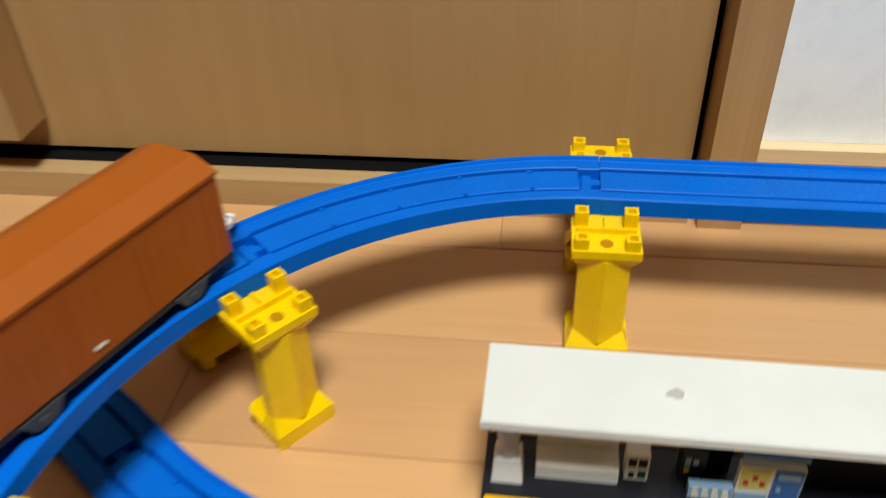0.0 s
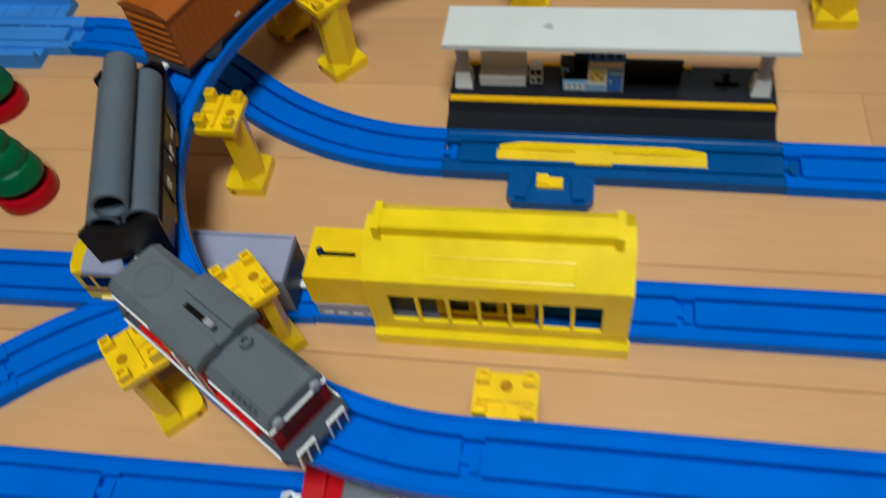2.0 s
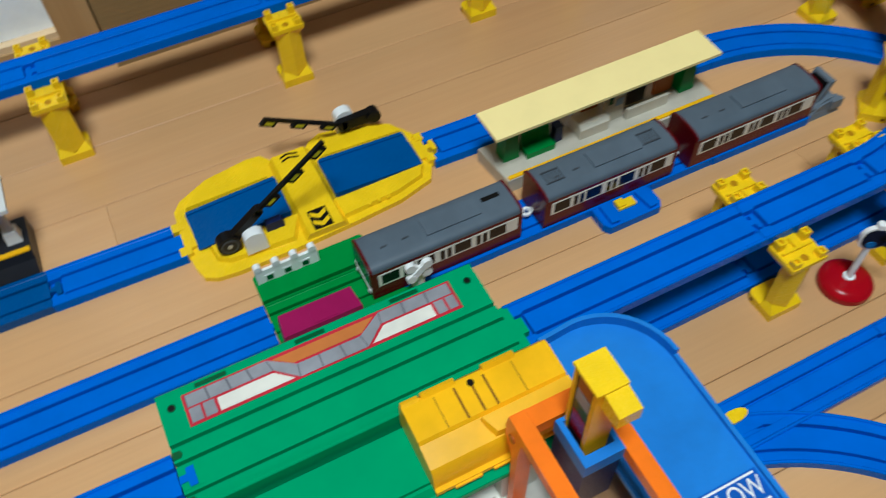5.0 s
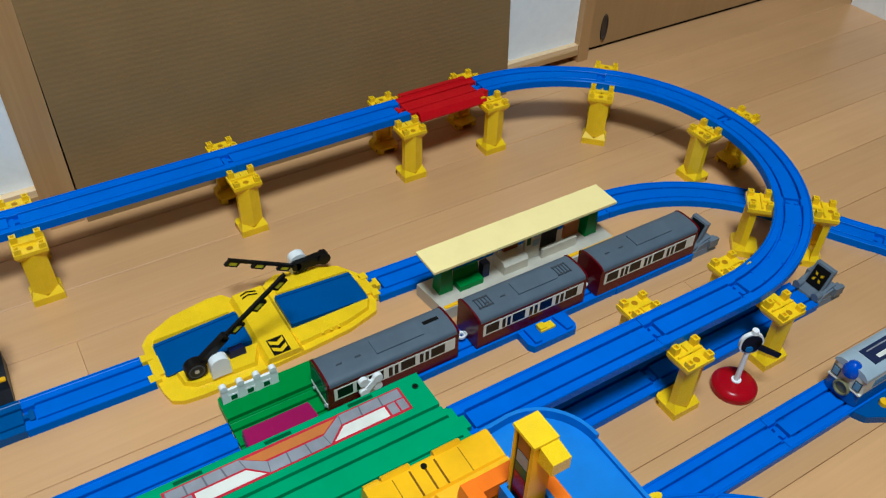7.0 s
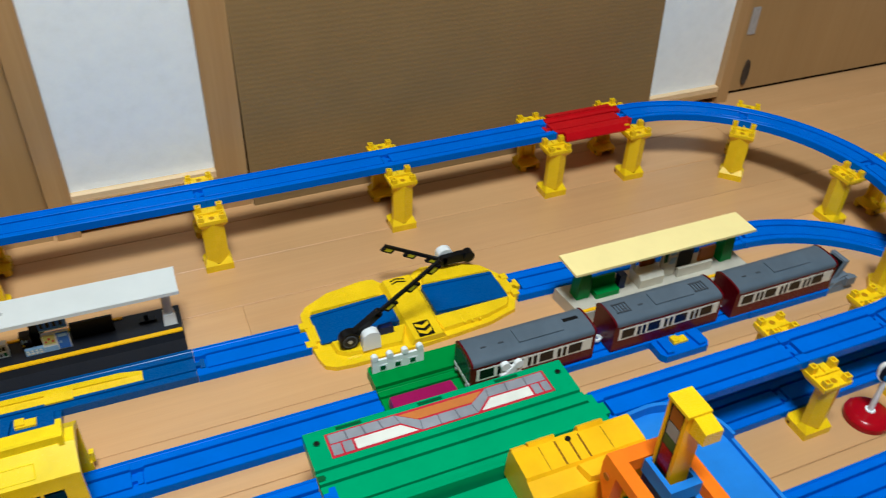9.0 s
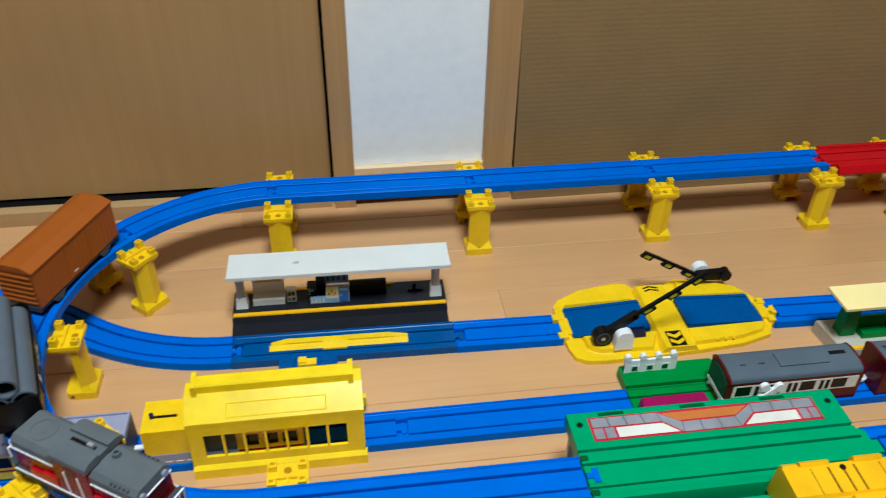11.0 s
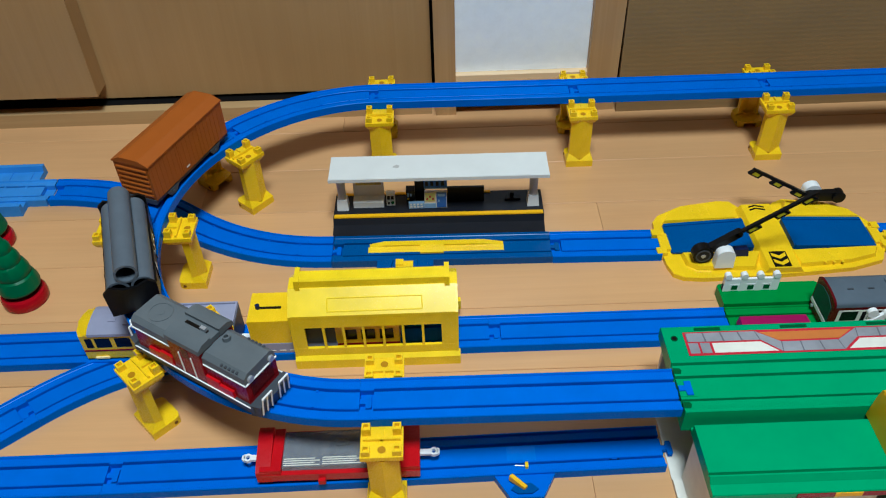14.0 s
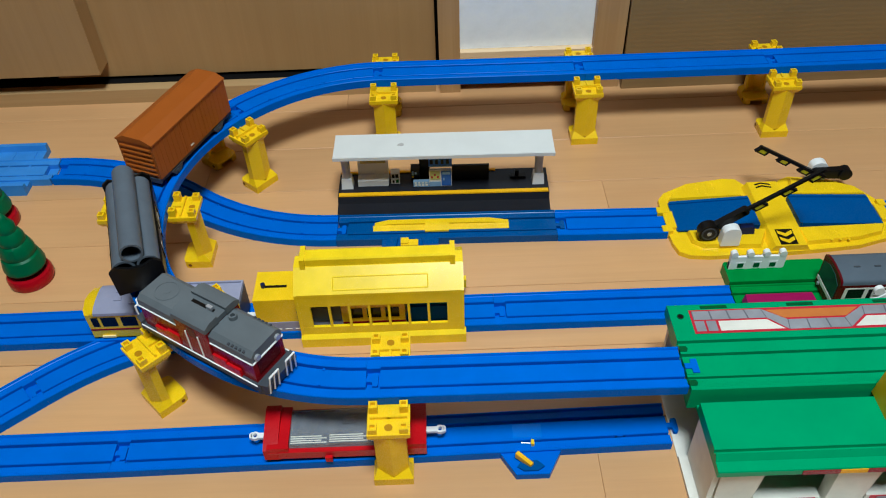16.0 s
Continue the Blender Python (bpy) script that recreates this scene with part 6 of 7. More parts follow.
for x0, x1, lift_z in ((0.0170, 0.0470, 0.0), (0.0472, 0.0795, 0.0006), (0.0797, 0.1075, 0.0)):
    bm = bmnew()
    along_x(bm, [(-0.0150, 0.0177), (-0.0142, 0.0206 + lift_z), (0.0142, 0.0222 + lift_z), (0.0150, 0.0177), (0.0141, 0.0177), (0.0134, 0.0212 + lift_z), (-0.0134, 0.0197 + lift_z), (-0.0141, 0.0177)], x0, x1)
    cover = part("cover", bm, CLEAR, fw, "clear plastic cover", 0.0003)
    for k in range(4):
        bm = bmnew()
        y = -0.0130 + 0.0017 * k
        z = 0.0207 + lift_z + 0.0563 * (y + 0.0142)
        rod(bm, (x0 + 0.001, y, z), (x1 - 0.001 - 0.004 * (k % 2), y, z), 0.00042, n=6)
        part("rib", bm, STICKER_WHITE, cover)
bm = bmnew()
box(bm, 0.058, 0.068, 0.0010, 0.0070, 0.0222, 0.0234)
part("raised_block", bm, CLEAR, fw, "clear raised block", 0.0006)
bm = bmnew()
box(bm, 0.0445, 0.0500, -0.0205, -0.0178, 0.0085, 0.0125)
part("side_lug", bm, RED, wb, "", 0.0006)
hook(fw, 0.1235, 0.0130, 1, 0.72)
hook(fw, -0.002, 0.0130, -1, 0.72)
for x in (0.022, 0.101):
    axle(fw, x, 0.0128, BLACK, 0.0060, 0.0105)
fw.matrix_basis = pose(-0.0895, 0.0085, 0.0015) @ Matrix.Diagonal((0.985, 1.06, 1.22, 1))

# front rail with the stop lever
fs = thing("stop_rail", "bright blue rail with a yellow stop lever on a side plate", "toy rail", "", 0.115, 0.01, 0)
fbed = rail_parts(fs, line(0.0035, 0.0086, 0.2230, 0.0128), BLUE, bed_name="rail_bed")
bm = bmnew()
prism(bm, [(0.0890, -0.0085), (0.1000, -0.0275), (0.1255, -0.0275), (0.1365, -0.0075)], 0.0, 0.0068)
plate = part("side_plate", bm, BLUE, fs, "", 0.0012)
bm = bmnew()
prism(bm, [(0.1010, -0.0215), (0.1050, -0.0165), (0.1170, -0.0165), (0.1220, -0.0215), (0.1170, -0.0250), (0.1060, -0.0250)], 0.0069, 0.0085)
part("lever_seat", bm, BLUE_OLD, plate, "", 0.0006)
bm = bmnew()
extrude(bm, [(0.1110, -0.0225, 0.0086), (0.1135, -0.0203, 0.0086), (0.1025, -0.0120, 0.0090), (0.0998, -0.0140, 0.0090)], [(0.1110, -0.0225, 0.0112), (0.1135, -0.0203, 0.0112), (0.1025, -0.0120, 0.0155), (0.0998, -0.0140, 0.0155)])
part("lever", bm, YELLOW_WARM, plate, "yellow lever", 0.0010)
bm = bmnew()
box(bm, 0.1135, 0.1160, -0.0035, 0.0010, 0.0070, 0.0105)
part("catch", bm, YELLOW, fbed, "small yellow catch", 0.0004)
bm = bmnew()
rod(bm, (0.1060, -0.0002, 0.0078), (0.1130, -0.0012, 0.0082), 0.0006, n=8)
part("catch_wire", bm, SILVER, fbed)
bm = bmnew()
box(bm, 0.1000, 0.1230, 0.0045, 0.0172, 0.0050, 0.0071)
part("cover_plate", bm, plastic("plate_blue_plastic", rgb(10, 108, 210), 0.36), fbed, "paler square plate in the track bed", 0.0003)
# Two deep blue strips painted as the shade in the bed's slots.
for x in (0.1806, 0.1868):
    bm = bmnew()
    box(bm, x, x + 0.0016, 0.0035, 0.0195, 0.0050, 0.0055)
    part("bed_slot_shade", bm, BLUE_DEEP, fbed, "narrow deep blue strip for the shade in a slot")
bm = bmnew()
box(bm, 0.1823, 0.1866, 0.0035, 0.0195, 0.0050, 0.0062)
part("bed_bar", bm, BLUE, fbed, "", 0.0003)

# ---- trees and signal ----
def tree(x, y, turn):
    t = thing("toy_tree", "green toy fir tree on a glossy red round base", "toy tree", "toy trees")
    bm = bmnew()
    turned(bm, (0, 0, 0), [(0.0205, 0.0), (0.0215, 0.0020), (0.0215, 0.0085), (0.0200, 0.0115), (0.0165, 0.0125), (0.0150, 0.0105), (0.0040, 0.0105)], 40)
    part("base", bm, BASE_RED, t, "glossy red round base")
    bm = bmnew()
    rod(bm, (0, 0, 0.0105), (0, 0, 0.0205), 0.0032, n=14)
    part("trunk", bm, GREY, t, "pale trunk stub")
    bm = bmnew()
    prof = [(0.0120, 0.0165)]
    tiers = [(0.0196, 0.0195), (0.0160, 0.0360), (0.0122, 0.0510), (0.0088, 0.0645), (0.0050, 0.0770)]
    for (r, z), (r2, z2) in zip(tiers, tiers[1:]):
        m = r * 0.36 + r2 * 0.62
        prof += [(r * 0.95, z - 0.0012), (r, z + 0.0012), (r * 0.97, z + 0.0048), (m, z2 - 0.0030)]
    prof += [(0.0052, 0.0755), (0.0048, 0.0785), (0.0030, 0.0812), (0.0008, 0.0822)]
    turned(bm, (0, 0, 0), prof, 48)
    for v in bm.verts:
        n = noise.noise(v.co * 150.0) + 0.6 * math.sin(9 * math.atan2(v.co.y, v.co.x)) * (0.4 + 0.3 * math.sin(v.co.z * 900.0))
        v.co.x *= 1 + 0.035 * n
        v.co.y *= 1 + 0.035 * n
        v.co.z += 0.0006 * n
    part("foliage", bm, plastic("fir_green_plastic", rgb(4, 100, 60), 0.42), t, "tiered dark green foliage")
    t.matrix_basis = pose(x, y, 0, 0, 0, turn)
    return t


fir = tree(-0.3520, 0.2110, 0)
copy_thing(fir, pose(-0.4150, 0.2950, 0, 0, 0, 70))

sg = thing("toy_signal", "black toy signal disc on a white pole and red base", "toy signal")
bm = bmnew()
turned(bm, (0, 0, 0), [(0.0205, 0.0), (0.0212, 0.0020), (0.0208, 0.0060), (0.0180, 0.0095), (0.0140, 0.0110), (0.0040, 0.0112)], 40)
part("base", bm, BASE_RED, sg, "glossy red round base")
bm = bmnew()
rod(bm, (0, 0, 0.010), (0, 0, 0.0535), 0.0026, 0.0022, n=16)
rod(bm, (0, 0, 0.0105), (0, 0, 0.0125), 0.0045, n=20)
part("pole", bm, WHITE, sg, "white pole")
bm = bmnew()
pts = [(0.0105 * math.cos(radians(a)), 0.0600 + 0.0110 * math.sin(radians(a)) + (0.003 if math.sin(radians(a)) > 0 else 0)) for a in range(0, 360, 15)]
along_y(bm, pts, -0.0018, 0.0018)
disc = part("disc", bm, WHITE, sg, "white rimmed signal disc", 0.0006)
bm = bmnew()
along_y(bm, [(x * 0.84, 0.0612 + (z - 0.0612) * 0.86) for x, z in pts], -0.0023, -0.0018)
part("disc_face", bm, BLACK, disc, "black disc face")
bm = bmnew()
rod(bm, (-0.001, -0.0030, 0.0555), (-0.001, -0.0022, 0.0555), 0.0034, n=18)
part("lens", bm, plastic("blue_lens", rgb(40, 110, 170), 0.15), disc, "round blue lens")
bm = bmnew()
extrude(bm, [(0.0040, -0.0052, 0.0585), (0.0065, -0.0052, 0.0635), (0.0290, -0.0052, 0.0505), (0.0268, -0.0052, 0.0455)], [(0.0040, -0.0036, 0.0585), (0.0065, -0.0036, 0.0635), (0.0290, -0.0036, 0.0505), (0.0268, -0.0036, 0.0455)])
part("signal_arm", bm, BLACK, disc, "short black arm hanging down", 0.0006)
bm = bmnew()
rod(bm, (0, 0, 0.0730), (0, 0, 0.0775), 0.0032, 0.0030, n=16)
part("finial", bm, WHITE, sg, "", 0.0006)
sg.matrix_basis = pose(0.7280, -0.0300, 0, 0, 0, -28)

# ---- blue and cream train on the right-hand track ----
rt = thing("toy_train_car", "blue and cream toy train car on the side track", "toy train", "", 0.86, -0.088, 0)
bm = bmnew()
CAR = [(0.7995, -0.1050), (0.930, -0.1050), (0.930, -0.0720), (0.7995, -0.0720), (0.7970, -0.0770), (0.7970, -0.1000)]
prism(bm, CAR, 0.0085, 0.0250)
low = part("lower_body", bm, plastic("train_blue", rgb(30, 92, 168), 0.3), rt, "", 0.0012)
bm = bmnew()
prism(bm, CAR, 0.0251, 0.0425)
up = part("upper_body", bm, CREAM, rt, "cream upper body", 0.0010)
bm = bmnew()
box(bm, 0.7964, 0.8, -0.1052, -0.0718, 0.0240, 0.0256)
part("nose_line", bm, WHITE_WARM, low, "pale line round the nose", 0.0004)
bm = bmnew()
along_x(bm, [(-0.1055, 0.0425), (-0.1050, 0.0455), (-0.1005, 0.0490), (-0.0950, 0.0498), (-0.0820, 0.0498), (-0.0765, 0.0490), (-0.0720, 0.0455), (-0.0715, 0.0425)], 0.7968, 0.930)
rr_ = part("roof", bm, plastic("pale_blue_grey", rgb(158, 174, 184), 0.4), rt, "pale blue-grey roof", 0.0006)
bm = bmnew()
box(bm, 0.8150, 0.925, -0.0975, -0.0800, 0.0490, 0.0506)
lab = part("roof_sticker", bm, plastic("dark_slate_sticker", rgb(36, 44, 74), 0.4), rr_, "dark navy roof panel with pale print")
for k in range(3):
    bm = bmnew()
    box(bm, 0.824 + 0.030 * k, 0.846 + 0.030 * k, -0.0945, -0.0905, 0.0507, 0.0509)
    part("printed_bar", bm, STICKER_WHITE, lab)
bm = bmnew()
box(bm, 0.820, 0.900, -0.0845, -0.0832, 0.0507, 0.0509)
part("printed_bar", bm, STICKER_GREY, lab)
PANE_BLUE = plastic("pale_blue_window", rgb(112, 150, 172), 0.25)
for y in (-0.0995, -0.0775):
    bm = bmnew()
    box(bm, 0.7964, 0.7976, y - 0.0036, y + 0.0036, 0.0280, 0.0380)
    rim = part("window_frame", bm, GREY_DARK, up, "dark window frame", 0.0004)
    bm = bmnew()
    box(bm, 0.7960, 0.7964, y - 0.0027, y + 0.0027, 0.0290, 0.0370)
    part("cab_window", bm, PANE_BLUE, rim, "pale blue cab window")
bm = bmnew()
turned(bm, (0, 0, 0), [(0.0060, 0), (0.0078, 0.0004), (0.0080, 0.0020), (0.0070, 0.0032), (0.0060, 0.0028), (0.0056, 0.0010)], 28)
ring = part("round_headboard", bm, plastic("olive_ring", rgb(120, 118, 84), 0.4), low, "round ring on the nose")
ring.matrix_basis = pose(0.7966, -0.0885, 0.0215, 0, -90, 0)
bm = bmnew()
turned(bm, (0.7995, -0.0885, 0.0380), [(0.0072, 0), (0.0080, 0.0030), (0.0078, 0.0075), (0.0055, 0.0120), (0.0020, 0.0142)], 24)
part("blue_cap", bm, plastic("bright_cap_blue", rgb(20, 78, 190), 0.25), up, "rounded blue nose cap")
for k in range(4):
    bm = bmnew()
    box(bm, 0.812 + 0.028 * k, 0.832 + 0.028 * k, -0.1053, -0.1050, 0.0280, 0.0380)
    part("window", bm, PANE_BLUE, up, "pale blue side window")
for x in (0.825, 0.908):
    for y in (-0.1010, -0.0795):
        bm = bmnew()
        rod(bm, (x, y, 0.0128), (x, y + 0.0035, 0.0128), 0.0062, n=22)
        part("wheel", bm, BLACK, rt)
sb = thing("switch_box", "blue side plate with a yellow button beside the track", "toy rail", "", 0.84, -0.12, 0)
bm = bmnew()
prism(bm, [(0.795, -0.1078), (0.800, -0.1180), (0.820, -0.1290), (0.900, -0.1290), (0.905, -0.1078)], 0.0, 0.0080)
part("plate", bm, BLUE_OLD, sb, "", 0.0012)
bm = bmnew()
rod(bm, (0.826, -0.1160, 0.0080), (0.826, -0.1160, 0.0120), 0.0045, n=18)
part("button", bm, YELLOW_WARM, sb, "yellow button", 0.0008)
# Deep blue strip painted as the shade in a slot of the rail.
bm = bmnew()
box(bm, 0.735, 0.739, -0.0970, -0.0800, 0.0051, 0.0058)
single("track_slot_shade", bm, BLUE_DEEP, "deep blue strip for the shade in a rail slot", "slot")

# ---- pale blue bridge rail at the far left ----
pb = thing("bridge_rail", "pale blue plastic rail with wide side wings", "toy rail", "", -0.45, 0.37, 0)
pbed = rail_parts(pb, line(-0.3785, 0.3735, -0.600, 0.3760), BLUE_PALE, False, False, bed_name="rail_bed")
for s, x1, k_ in ((1, -0.4000, 1.0), (-1, -0.4010, 0.84)):
    bm = bmnew()
    y = 0.3745
    along_x(bm, [(y + s * 0.0192, 0.0), (y + s * 0.0192, 0.0070), (y + s * 0.0350 * k_, 0.0070), (y + s * 0.0370 * k_, 0.0135), (y + s * 0.0420 * k_, 0.0135), (y + s * 0.0430 * k_, 0.0)], -0.600, x1)
    wing = part("side_wing", bm, BLUE_PALE, pb, "", 0.0006)
    for k in range(8):
        bm = bmnew()
        x = -0.412 - 0.024 * k
        box(bm, x, x + 0.0022, min(y + s * 0.0200, y + s * 0.0345 * k_), max(y + s * 0.0200, y + s * 0.0345 * k_), 0.0070, 0.0078)
        part("rib", bm, BLUE_PALE, wing)
for k in range(8):
    bm = bmnew()
    x = -0.412 - 0.024 * k
    box(bm, x, x + 0.0022, 0.3655, 0.3845, 0.0050, 0.0064)
    part("sleeper", bm, BLUE_PALE, pbed)

# ---- the goods train on the left curve ----
TOP = DECK + 0.0098


def on_loop(t, angle):
    t.matrix_basis = pose(LX + LR * math.cos(radians(angle)), LY + LR * math.sin(radians(angle)), TOP, 0, 0, angle + 90)
    return t


bw = thing("box_wagon", "brown plastic toy box wagon on the elevated curve", "toy train")
H = 0.0600
bm = bmnew()
along_x(bm, [(-0.0195, 0.0082), (-0.0195, 0.0470), (0.0195, 0.0470), (0.0195, 0.0082)], -H, H)
bwb = part("body", bm, BROWN, bw, "", 0.0006)
bm = bmnew()
along_x(bm, [(-0.0204, 0.0458), (-0.0204, 0.0474), (-0.0100, 0.0520), (0.0100, 0.0520), (0.0204, 0.0474), (0.0204, 0.0458)], -H - 0.0008, H + 0.0008)
bwr = part("roof", bm, BROWN, bw, "three-faced brown roof", 0.0004, 1)
bwr.data.set_sharp_from_angle(angle=radians(12))
for s in (-1, 1):
    for k in range(6):
        bm = bmnew()
        z = 0.0125 + 0.0056 * k
        rod(bm, (s * H, -0.0168, z), (s * H, 0.0168, z), 0.0015, n=10)
        part("end_rib", bm, BROWN, bwb, "rounded end rib")
    for k in range(20):
        bm = bmnew()
        x = -H + 0.0030 + 0.0059 * k
        box(bm, x, x + 0.0009, min(s * 0.0195, s * 0.01975), max(s * 0.0195, s * 0.01975), 0.0095, 0.0452)
        part("side_rib", bm, BROWN, bwb)
    for x in (-0.0165, 0.0165):
        bm = bmnew()
        box(bm, x - 0.0006, x + 0.0006, min(s * 0.0195, s * 0.0200), max(s * 0.0195, s * 0.0200), 0.0090, 0.0456)
        part("door_edge", bm, BROWN, bwb)
    bm = bmnew()
    box(bm, 0.006, 0.011, min(s * 0.0199, s * 0.0201), max(s * 0.0199, s * 0.0201), 0.0125, 0.0140)
    part("printed_bar", bm, STICKER_WHITE, bwb)
    bm = bmnew()
    box(bm, s * H - 0.0012, s * H + 0.0012, -0.0180, 0.0180, 0.0030, 0.0082)
    part("end_beam", bm, GREY_DARK, bw, "dark grey end beam", 0.0008)
bm = bmnew()
box(bm, -H + 0.001, H - 0.001, -0.0182, 0.0182, 0.0040, 0.0081)
part("underframe", bm, GREY_DARK, bw, "dark grey underframe", 0.0008)
for x in (-0.036, 0.036):
    for s in (-1, 1):
        bm = bmnew()
        along_y(bm, [(x - 0.009, 0.0062), (x + 0.009, 0.0062), (x + 0.0045, -0.0004), (x - 0.0045, -0.0004)], s * 0.0182 - 0.0014, s * 0.0182 + 0.0014)
        axle_box = part("axle_box", bm, GREY_DARK, bw, "", 0.0005)
        bm = bmnew()
        rod(bm, (x, s * 0.0195, 0.0022), (x, s * 0.0206, 0.0022), 0.0020, n=14)
        part("axle_end", bm, GREY_DARK, axle_box)
    axle(bw, x, 0.0032, BLACK, 0.0060, 0.0115)
hook(bw, H, 0.0060, 1)
hook(bw, -H, 0.0060, -1)
on_loop(bw, 157.0)

pw = thing("pipe_wagon", "black toy wagon loaded with three grey pipes", "toy train")
H = 0.0585
bm = bmnew()
along_x(bm, [(-0.0195, 0.0070), (-0.0202, 0.0260), (-0.0180, 0.0260), (-0.0172, 0.0110), (0.0172, 0.0110), (0.0180, 0.0260), (0.0202, 0.0260), (0.0195, 0.0070)], -H, H)
pwb = part("body", bm, BLACK, pw, "", 0.0006)
for s in (-1, 1):
    bm = bmnew()
    along_x(bm, [(-0.0195, 0.0080), (-0.0207, 0.0330), (-0.0150, 0.0375), (-0.0050, 0.0330), (0.0050, 0.0330), (0.0150, 0.0375), (0.0207, 0.0330), (0.0195, 0.0080)], s * H - 0.0014, s * H + 0.0014)
    part("end_board", bm, BLACK, pw, "", 0.0006)
    for x in (-0.028, 0.0, 0.028):
        bm = bmnew()
        box(bm, x - 0.0010, x + 0.0010, min(s * 0.0198, s * 0.0206), max(s * 0.0198, s * 0.0206), 0.0085, 0.0258)
        part("side_post", bm, BLACK, pwb, "", 0.0003)
    for x0, x1, z0, z1 in ((-0.024, -0.015, 0.0150, 0.0165), (-0.008, 0.003, 0.0150, 0.0178), (-0.006, 0.001, 0.0120, 0.0134), (0.018, 0.026, 0.0180, 0.0194), (0.019, 0.024, 0.0145, 0.0158)):
        bm = bmnew()
        box(bm, x0, x1, min(s * 0.0200, s * 0.02035), max(s * 0.0200, s * 0.02035), z0, z1)
        part("printed_bar", bm, STICKER_WHITE, pwb, "small white print")
for y, z in ((-0.0096, 0.0285), (0.0096, 0.0285), (0.0, 0.0438)):
    bm = bmnew()
    rod(bm, (-0.0540, y, z), (0.0540, y, z), 0.0092, n=32, bore=0.0074)
    part("pipe", bm, GREY_PIPE, pw, "grey plastic pipe")
for x in (-0.030, 0.030):
    axle(pw, x, 0.0040, YELLOW_WARM, 0.0074, 0.0140)
hook(pw, H, 0.0060, 1)
hook(pw, -H, 0.0060, -1)
on_loop(pw, 198.0)

lo = thing("diesel_locomotive", "red and grey toy diesel locomotive with white handrails", "toy train")
H = 0.0630
bm = bmnew()
box(bm, -H + 0.002, H - 0.002, -0.0186, 0.0186, 0.0040, 0.0098)
part("underframe", bm, GREY_DARK, lo, "dark grey underframe", 0.0010)
bm = bmnew()
box(bm, -H + 0.010, H - 0.010, -0.0165, 0.0165, -0.0020, 0.0040)
part("running_gear", bm, BLACK, lo, "black running gear", 0.0010)
bm = bmnew()
along_x(bm, [(-0.0160, 0.0098), (-0.0160, 0.0310), (0.0160, 0.0310), (0.0160, 0.0098)], -H + 0.0065, H - 0.0065)
lob = part("body", bm, RED_DARK, lo, "", 0.0010)
bm = bmnew()
a = [(-0.0163, 0.0306), (-0.0158, 0.0375), (-0.0118, 0.0408), (0.0118, 0.0408), (0.0158, 0.0375), (0.0163, 0.0306)]
along_x(bm, a, -H + 0.0060, H - 0.0060)
hood = part("hood", bm, GREY_LOCO, lo, "grey engine hood", 0.0014)
bm = bmnew()
box(bm, -0.0160, 0.0160, -0.0176, 0.0176, 0.0099, 0.0425)
cab = part("cab", bm, RED_DARK, lo, "", 0.0008)
for y0, y1 in ((-0.0184, -0.0046), (0.0046, 0.0184)):
    bm = bmnew()
    o = 0.0184 if y1 > 0 else -0.0184
    i_ = 0.0046 if y1 > 0 else -0.0046
    along_x(bm, [(o, 0.0420), (o * 0.97, 0.0458), (o * 0.72, 0.0486), (i_, 0.0490), (i_, 0.0420)], -0.0172, 0.0172)
    part("cab_roof", bm, GREY_LOCO, cab, "grey cab roof half", 0.0007)
bm = bmnew()
box(bm, -0.0165, 0.0165, -0.0046, 0.0046, 0.0418, 0.0462)
channel = part("roof_channel", bm, GREY_LOCO, cab, "", 0.0004)
bm = bmnew()
box(bm, -0.0120, 0.0100, -0.0014, 0.0014, 0.0462, 0.0465)
slot = part("switch_slot", bm, BLACK, channel, "black switch slot")
bm = bmnew()
box(bm, 0.0035, 0.0085, -0.0014, 0.0014, 0.0464, 0.0492)
part("switch_knob", bm, SILVER, channel, "pale switch knob", 0.0005)
bm = bmnew()
rod(bm, (0.0225, 0.005, 0.0405), (0.0225, 0.005, 0.0440), 0.0034, 0.0030, n=18, bore=0.0018)
part("exhaust", bm, GREY_LOCO, hood, "", 0.0004)
bm = bmnew()
rod(bm, (-0.040, 0.0, 0.0406), (-0.040, 0.0, 0.0412), 0.0098, n=30, bore=0.0090)
rod(bm, (-0.040, 0.0, 0.0405), (-0.040, 0.0, 0.0410), 0.0030, n=20)
part("fan_ring", bm, GREY_LOCO, hood)
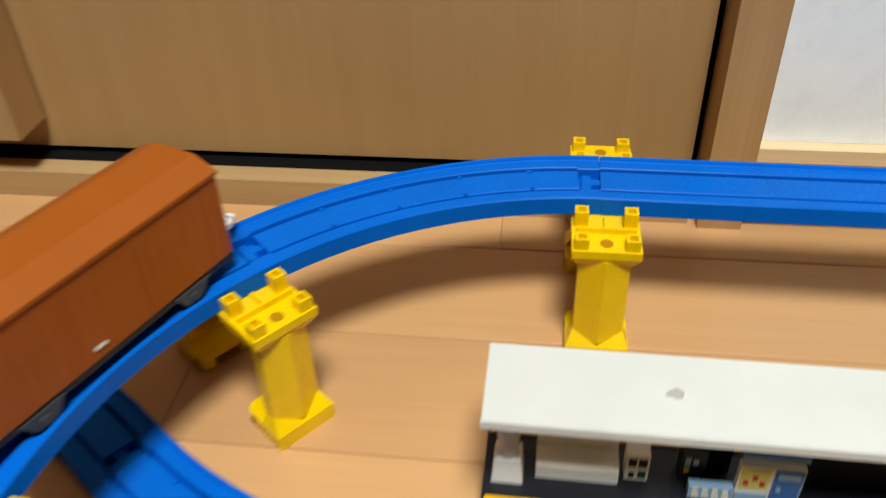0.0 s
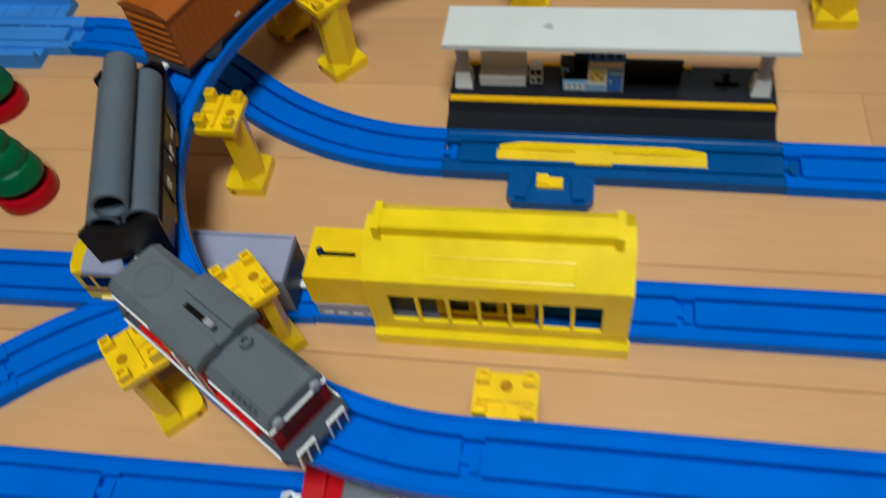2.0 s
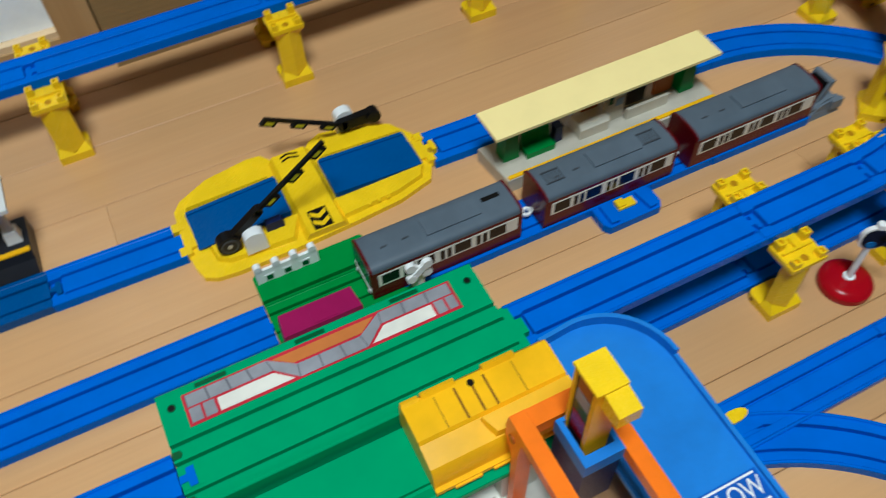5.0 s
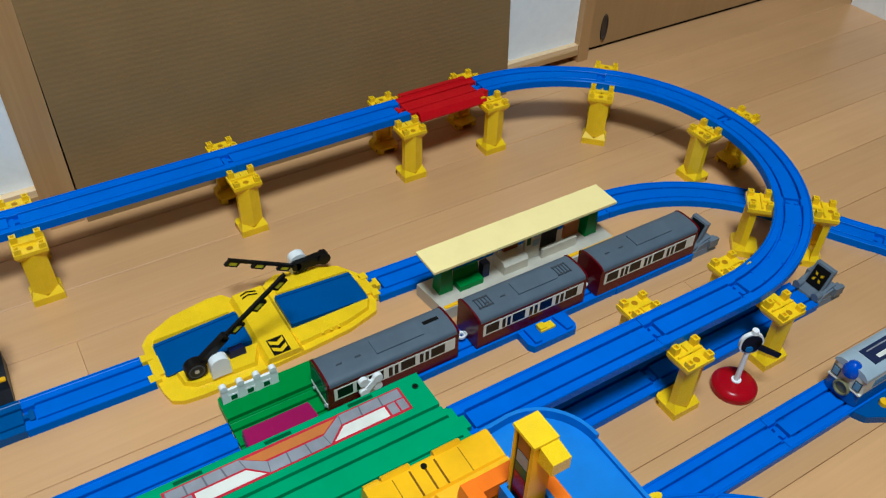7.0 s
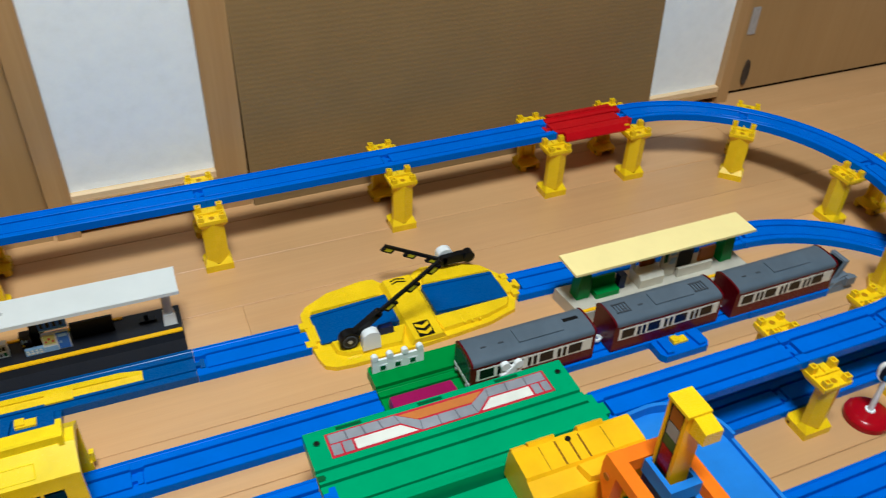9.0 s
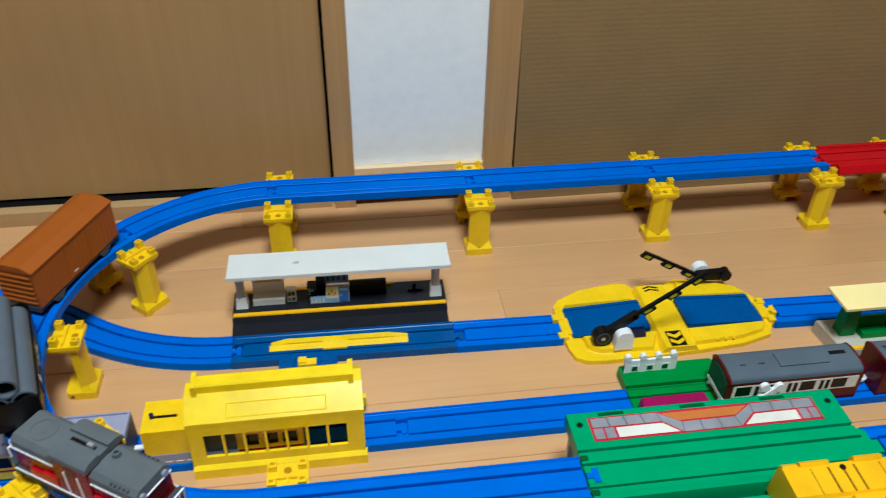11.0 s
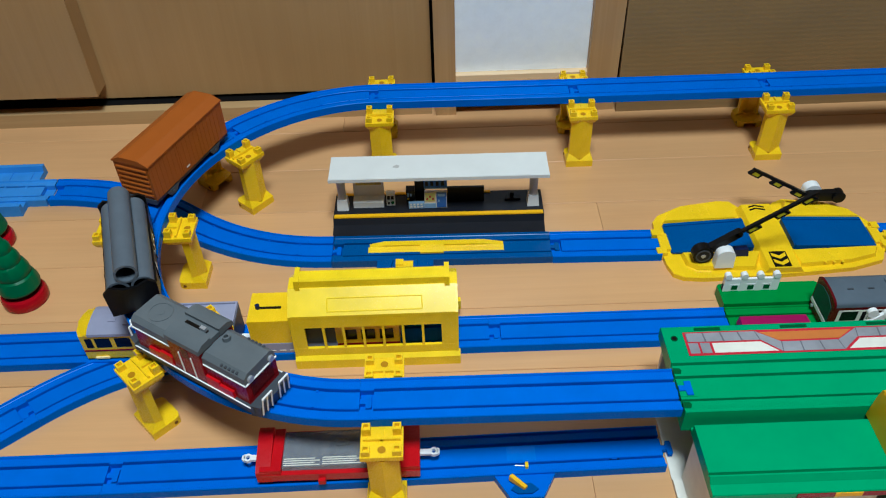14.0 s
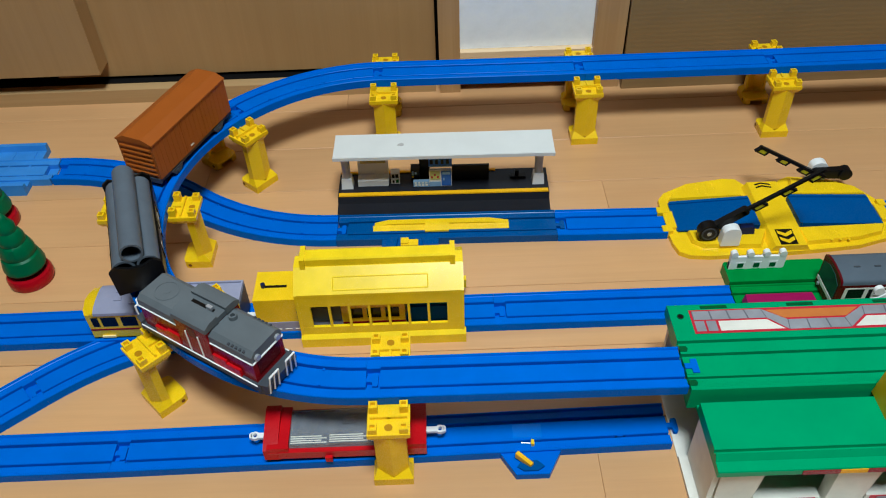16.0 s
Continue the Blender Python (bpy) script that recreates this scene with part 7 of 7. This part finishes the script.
for s in (-1, 1):
    for k in range(5):
        bm = bmnew()
        x = 0.034 + 0.0036 * k
        box(bm, x, x + 0.0018, min(s * 0.0125, s * 0.0152), max(s * 0.0125, s * 0.0152), 0.0382, 0.0396)
        part("louvre", bm, GREY_DARK, hood)
    for z, y, x0, x1, r in ((0.0309, 0.0164, -H + 0.0060, -0.0165, 0.0007), (0.0309, 0.0164, 0.0165, H - 0.0060, 0.0007), (0.0100, 0.0187, -H + 0.0040, H - 0.0040, 0.0006)):
        bm = bmnew()
        rod(bm, (x0, s * y, z), (x1, s * y, z), r, n=8)
        part("white_line", bm, WHITE, lob, "thin white line")
    for x in (-0.0062, 0.0062):
        bm = bmnew()
        rod(bm, (x, s * 0.0182, 0.0110), (x, s * 0.0182, 0.0330), 0.0006, n=8)
        part("handrail", bm, WHITE, cab, "white handrail")
    bm = bmnew()
    box(bm, -0.0040, 0.0040, min(s * 0.0176, s * 0.0178), max(s * 0.0176, s * 0.0178), 0.0290, 0.0385)
    part("cab_window", bm, MAROON, cab, "dark red cab window")
    for x0, x1, z1 in ((-0.043, -0.030, 0.0172), (-0.030, -0.017, 0.0198), (0.017, 0.030, 0.0198), (0.030, 0.043, 0.0172)):
        bm = bmnew()
        box(bm, x0, x1, min(s * 0.0160, s * 0.0182), max(s * 0.0160, s * 0.0182), 0.0100, z1)
        part("side_box", bm, RED, lob, "red side box", 0.0008)
    # end platform with its shield, framed bars and lamps
    e = s * H
    bm = bmnew()
    extrude(bm, [(e - s * 0.006, -0.0180, -0.0010), (e - s * 0.006, 0.0180, -0.0010), (e + s * 0.0010, 0.0150, -0.0010), (e + s * 0.0010, -0.0150, -0.0010)], [(e - s * 0.004, -0.0188, 0.0125), (e - s * 0.004, 0.0188, 0.0125), (e + s * 0.0040, 0.0165, 0.0125), (e + s * 0.0040, -0.0165, 0.0125)])
    bf = part("end_plate", bm, GREY_DARK, lo, "dark grey end shield", 0.0012)
    for yc in (-0.0095, 0.0095):
        for k in range(3):
            bm = bmnew()
            y = yc - 0.0050 + 0.0050 * k
            rod(bm, (e + s * 0.0030, y, 0.0020), (e + s * 0.0052, y * 0.94, 0.0205), 0.0007, n=8)
            part("rail_bar", bm, WHITE, bf, "white upright bar")
        bm = bmnew()
        rod(bm, (e + s * 0.0052, (yc - 0.0050) * 0.94, 0.0205), (e + s * 0.0052, (yc + 0.0050) * 0.94, 0.0205), 0.0008, n=8)
        part("top_rail", bm, WHITE, bf, "white handrail")
        bm = bmnew()
        rod(bm, (e - s * 0.0070, yc * 1.15, 0.0345), (e - s * 0.0040, yc * 1.15, 0.0345), 0.0026, n=18)
        part("headlight", bm, SILVER, hood, "silver headlight", 0.0003)
    bm = bmnew()
    rod(bm, (e - s * 0.0058, -0.0163, 0.0309), (e - s * 0.0058, 0.0163, 0.0309), 0.0008, n=8)
    part("white_line", bm, WHITE, lob, "thin white line")
    bm = bmnew()
    box(bm, min(e - s * 0.0066, e - s * 0.0062), max(e - s * 0.0066, e - s * 0.0062), -0.0115, 0.0115, 0.0150, 0.0280)
    part("nose_grille", bm, MAROON, lob, "dark red grille")
for x in (-0.036, 0.036):
    axle(lo, x, 0.0032, BLACK, 0.0062, 0.0120)
hook(lo, -H - 0.002, 0.0060, -1)
on_loop(lo, 237.0)

# ---- floor boards ----
floor = tagged(new("floor"), "pale varnished wooden strip flooring", "floor", "", "structure")
rng = random.Random(11)
PL = 1.818
g, ch = 0.00022, 0.0006


def plank_mesh(n):
    w = SEAM_W / 2 - g
    xs, ws = (0.00003, n - 0.00003), (-w, w)
    v = [(x, y, -0.012) for x in xs for y in ws] + [(x, y, -ch) for x in xs for y in ws]
    v += [(x + (0.0002 if x < 0.1 else -0.0002), y + (ch if y < 0 else -ch), 0.0) for x in xs for y in ws]
    f = [(4, 5, 1, 0), (6, 7, 3, 2)[::-1], (4, 6, 2, 0)[::-1], (5, 7, 3, 1), (8, 9, 5, 4), (10, 11, 7, 6)[::-1], (8, 10, 6, 4)[::-1], (9, 11, 7, 5), (8, 10, 11, 9)]
    me = bpy.data.meshes.new("plank")
    me.from_pydata(v, [], f)
    me.materials.append(FLOOR_WOOD)
    me.validate()
    b = bmesh.new()
    b.from_mesh(me)
    bmesh.ops.recalc_face_normals(b, faces=b.faces)
    b.to_mesh(me)
    b.free()
    return me


shared = plank_mesh(PL)
turn = Matrix.Translation((0.2, SEAM_Y, 0)) @ Matrix.Rotation(FLOOR_TURN, 4, "Z") @ Matrix.Translation((-0.2, -SEAM_Y, 0))
for row in range(-42, 7):
    yc = SEAM_Y + SEAM_W * (row + 0.5)
    start = {-3: 0.166, 1: 0.224}.get(row, -1.6 + rng.random() * PL)
    k0 = math.floor((-1.95 - start) / PL)
    x = start + k0 * PL
    while x < 2.75:
        ob = new("plank", shared)
        ob.parent = floor
        ob.matrix_basis = turn @ pose(x, yc, 0)
        x += PL
bm = bmnew()
box(bm, -2.0, 2.8, -3.1, 0.76, -0.06, -0.0122)
single("subfloor", bm, GAP_SHADE, "", "", "", "structure")
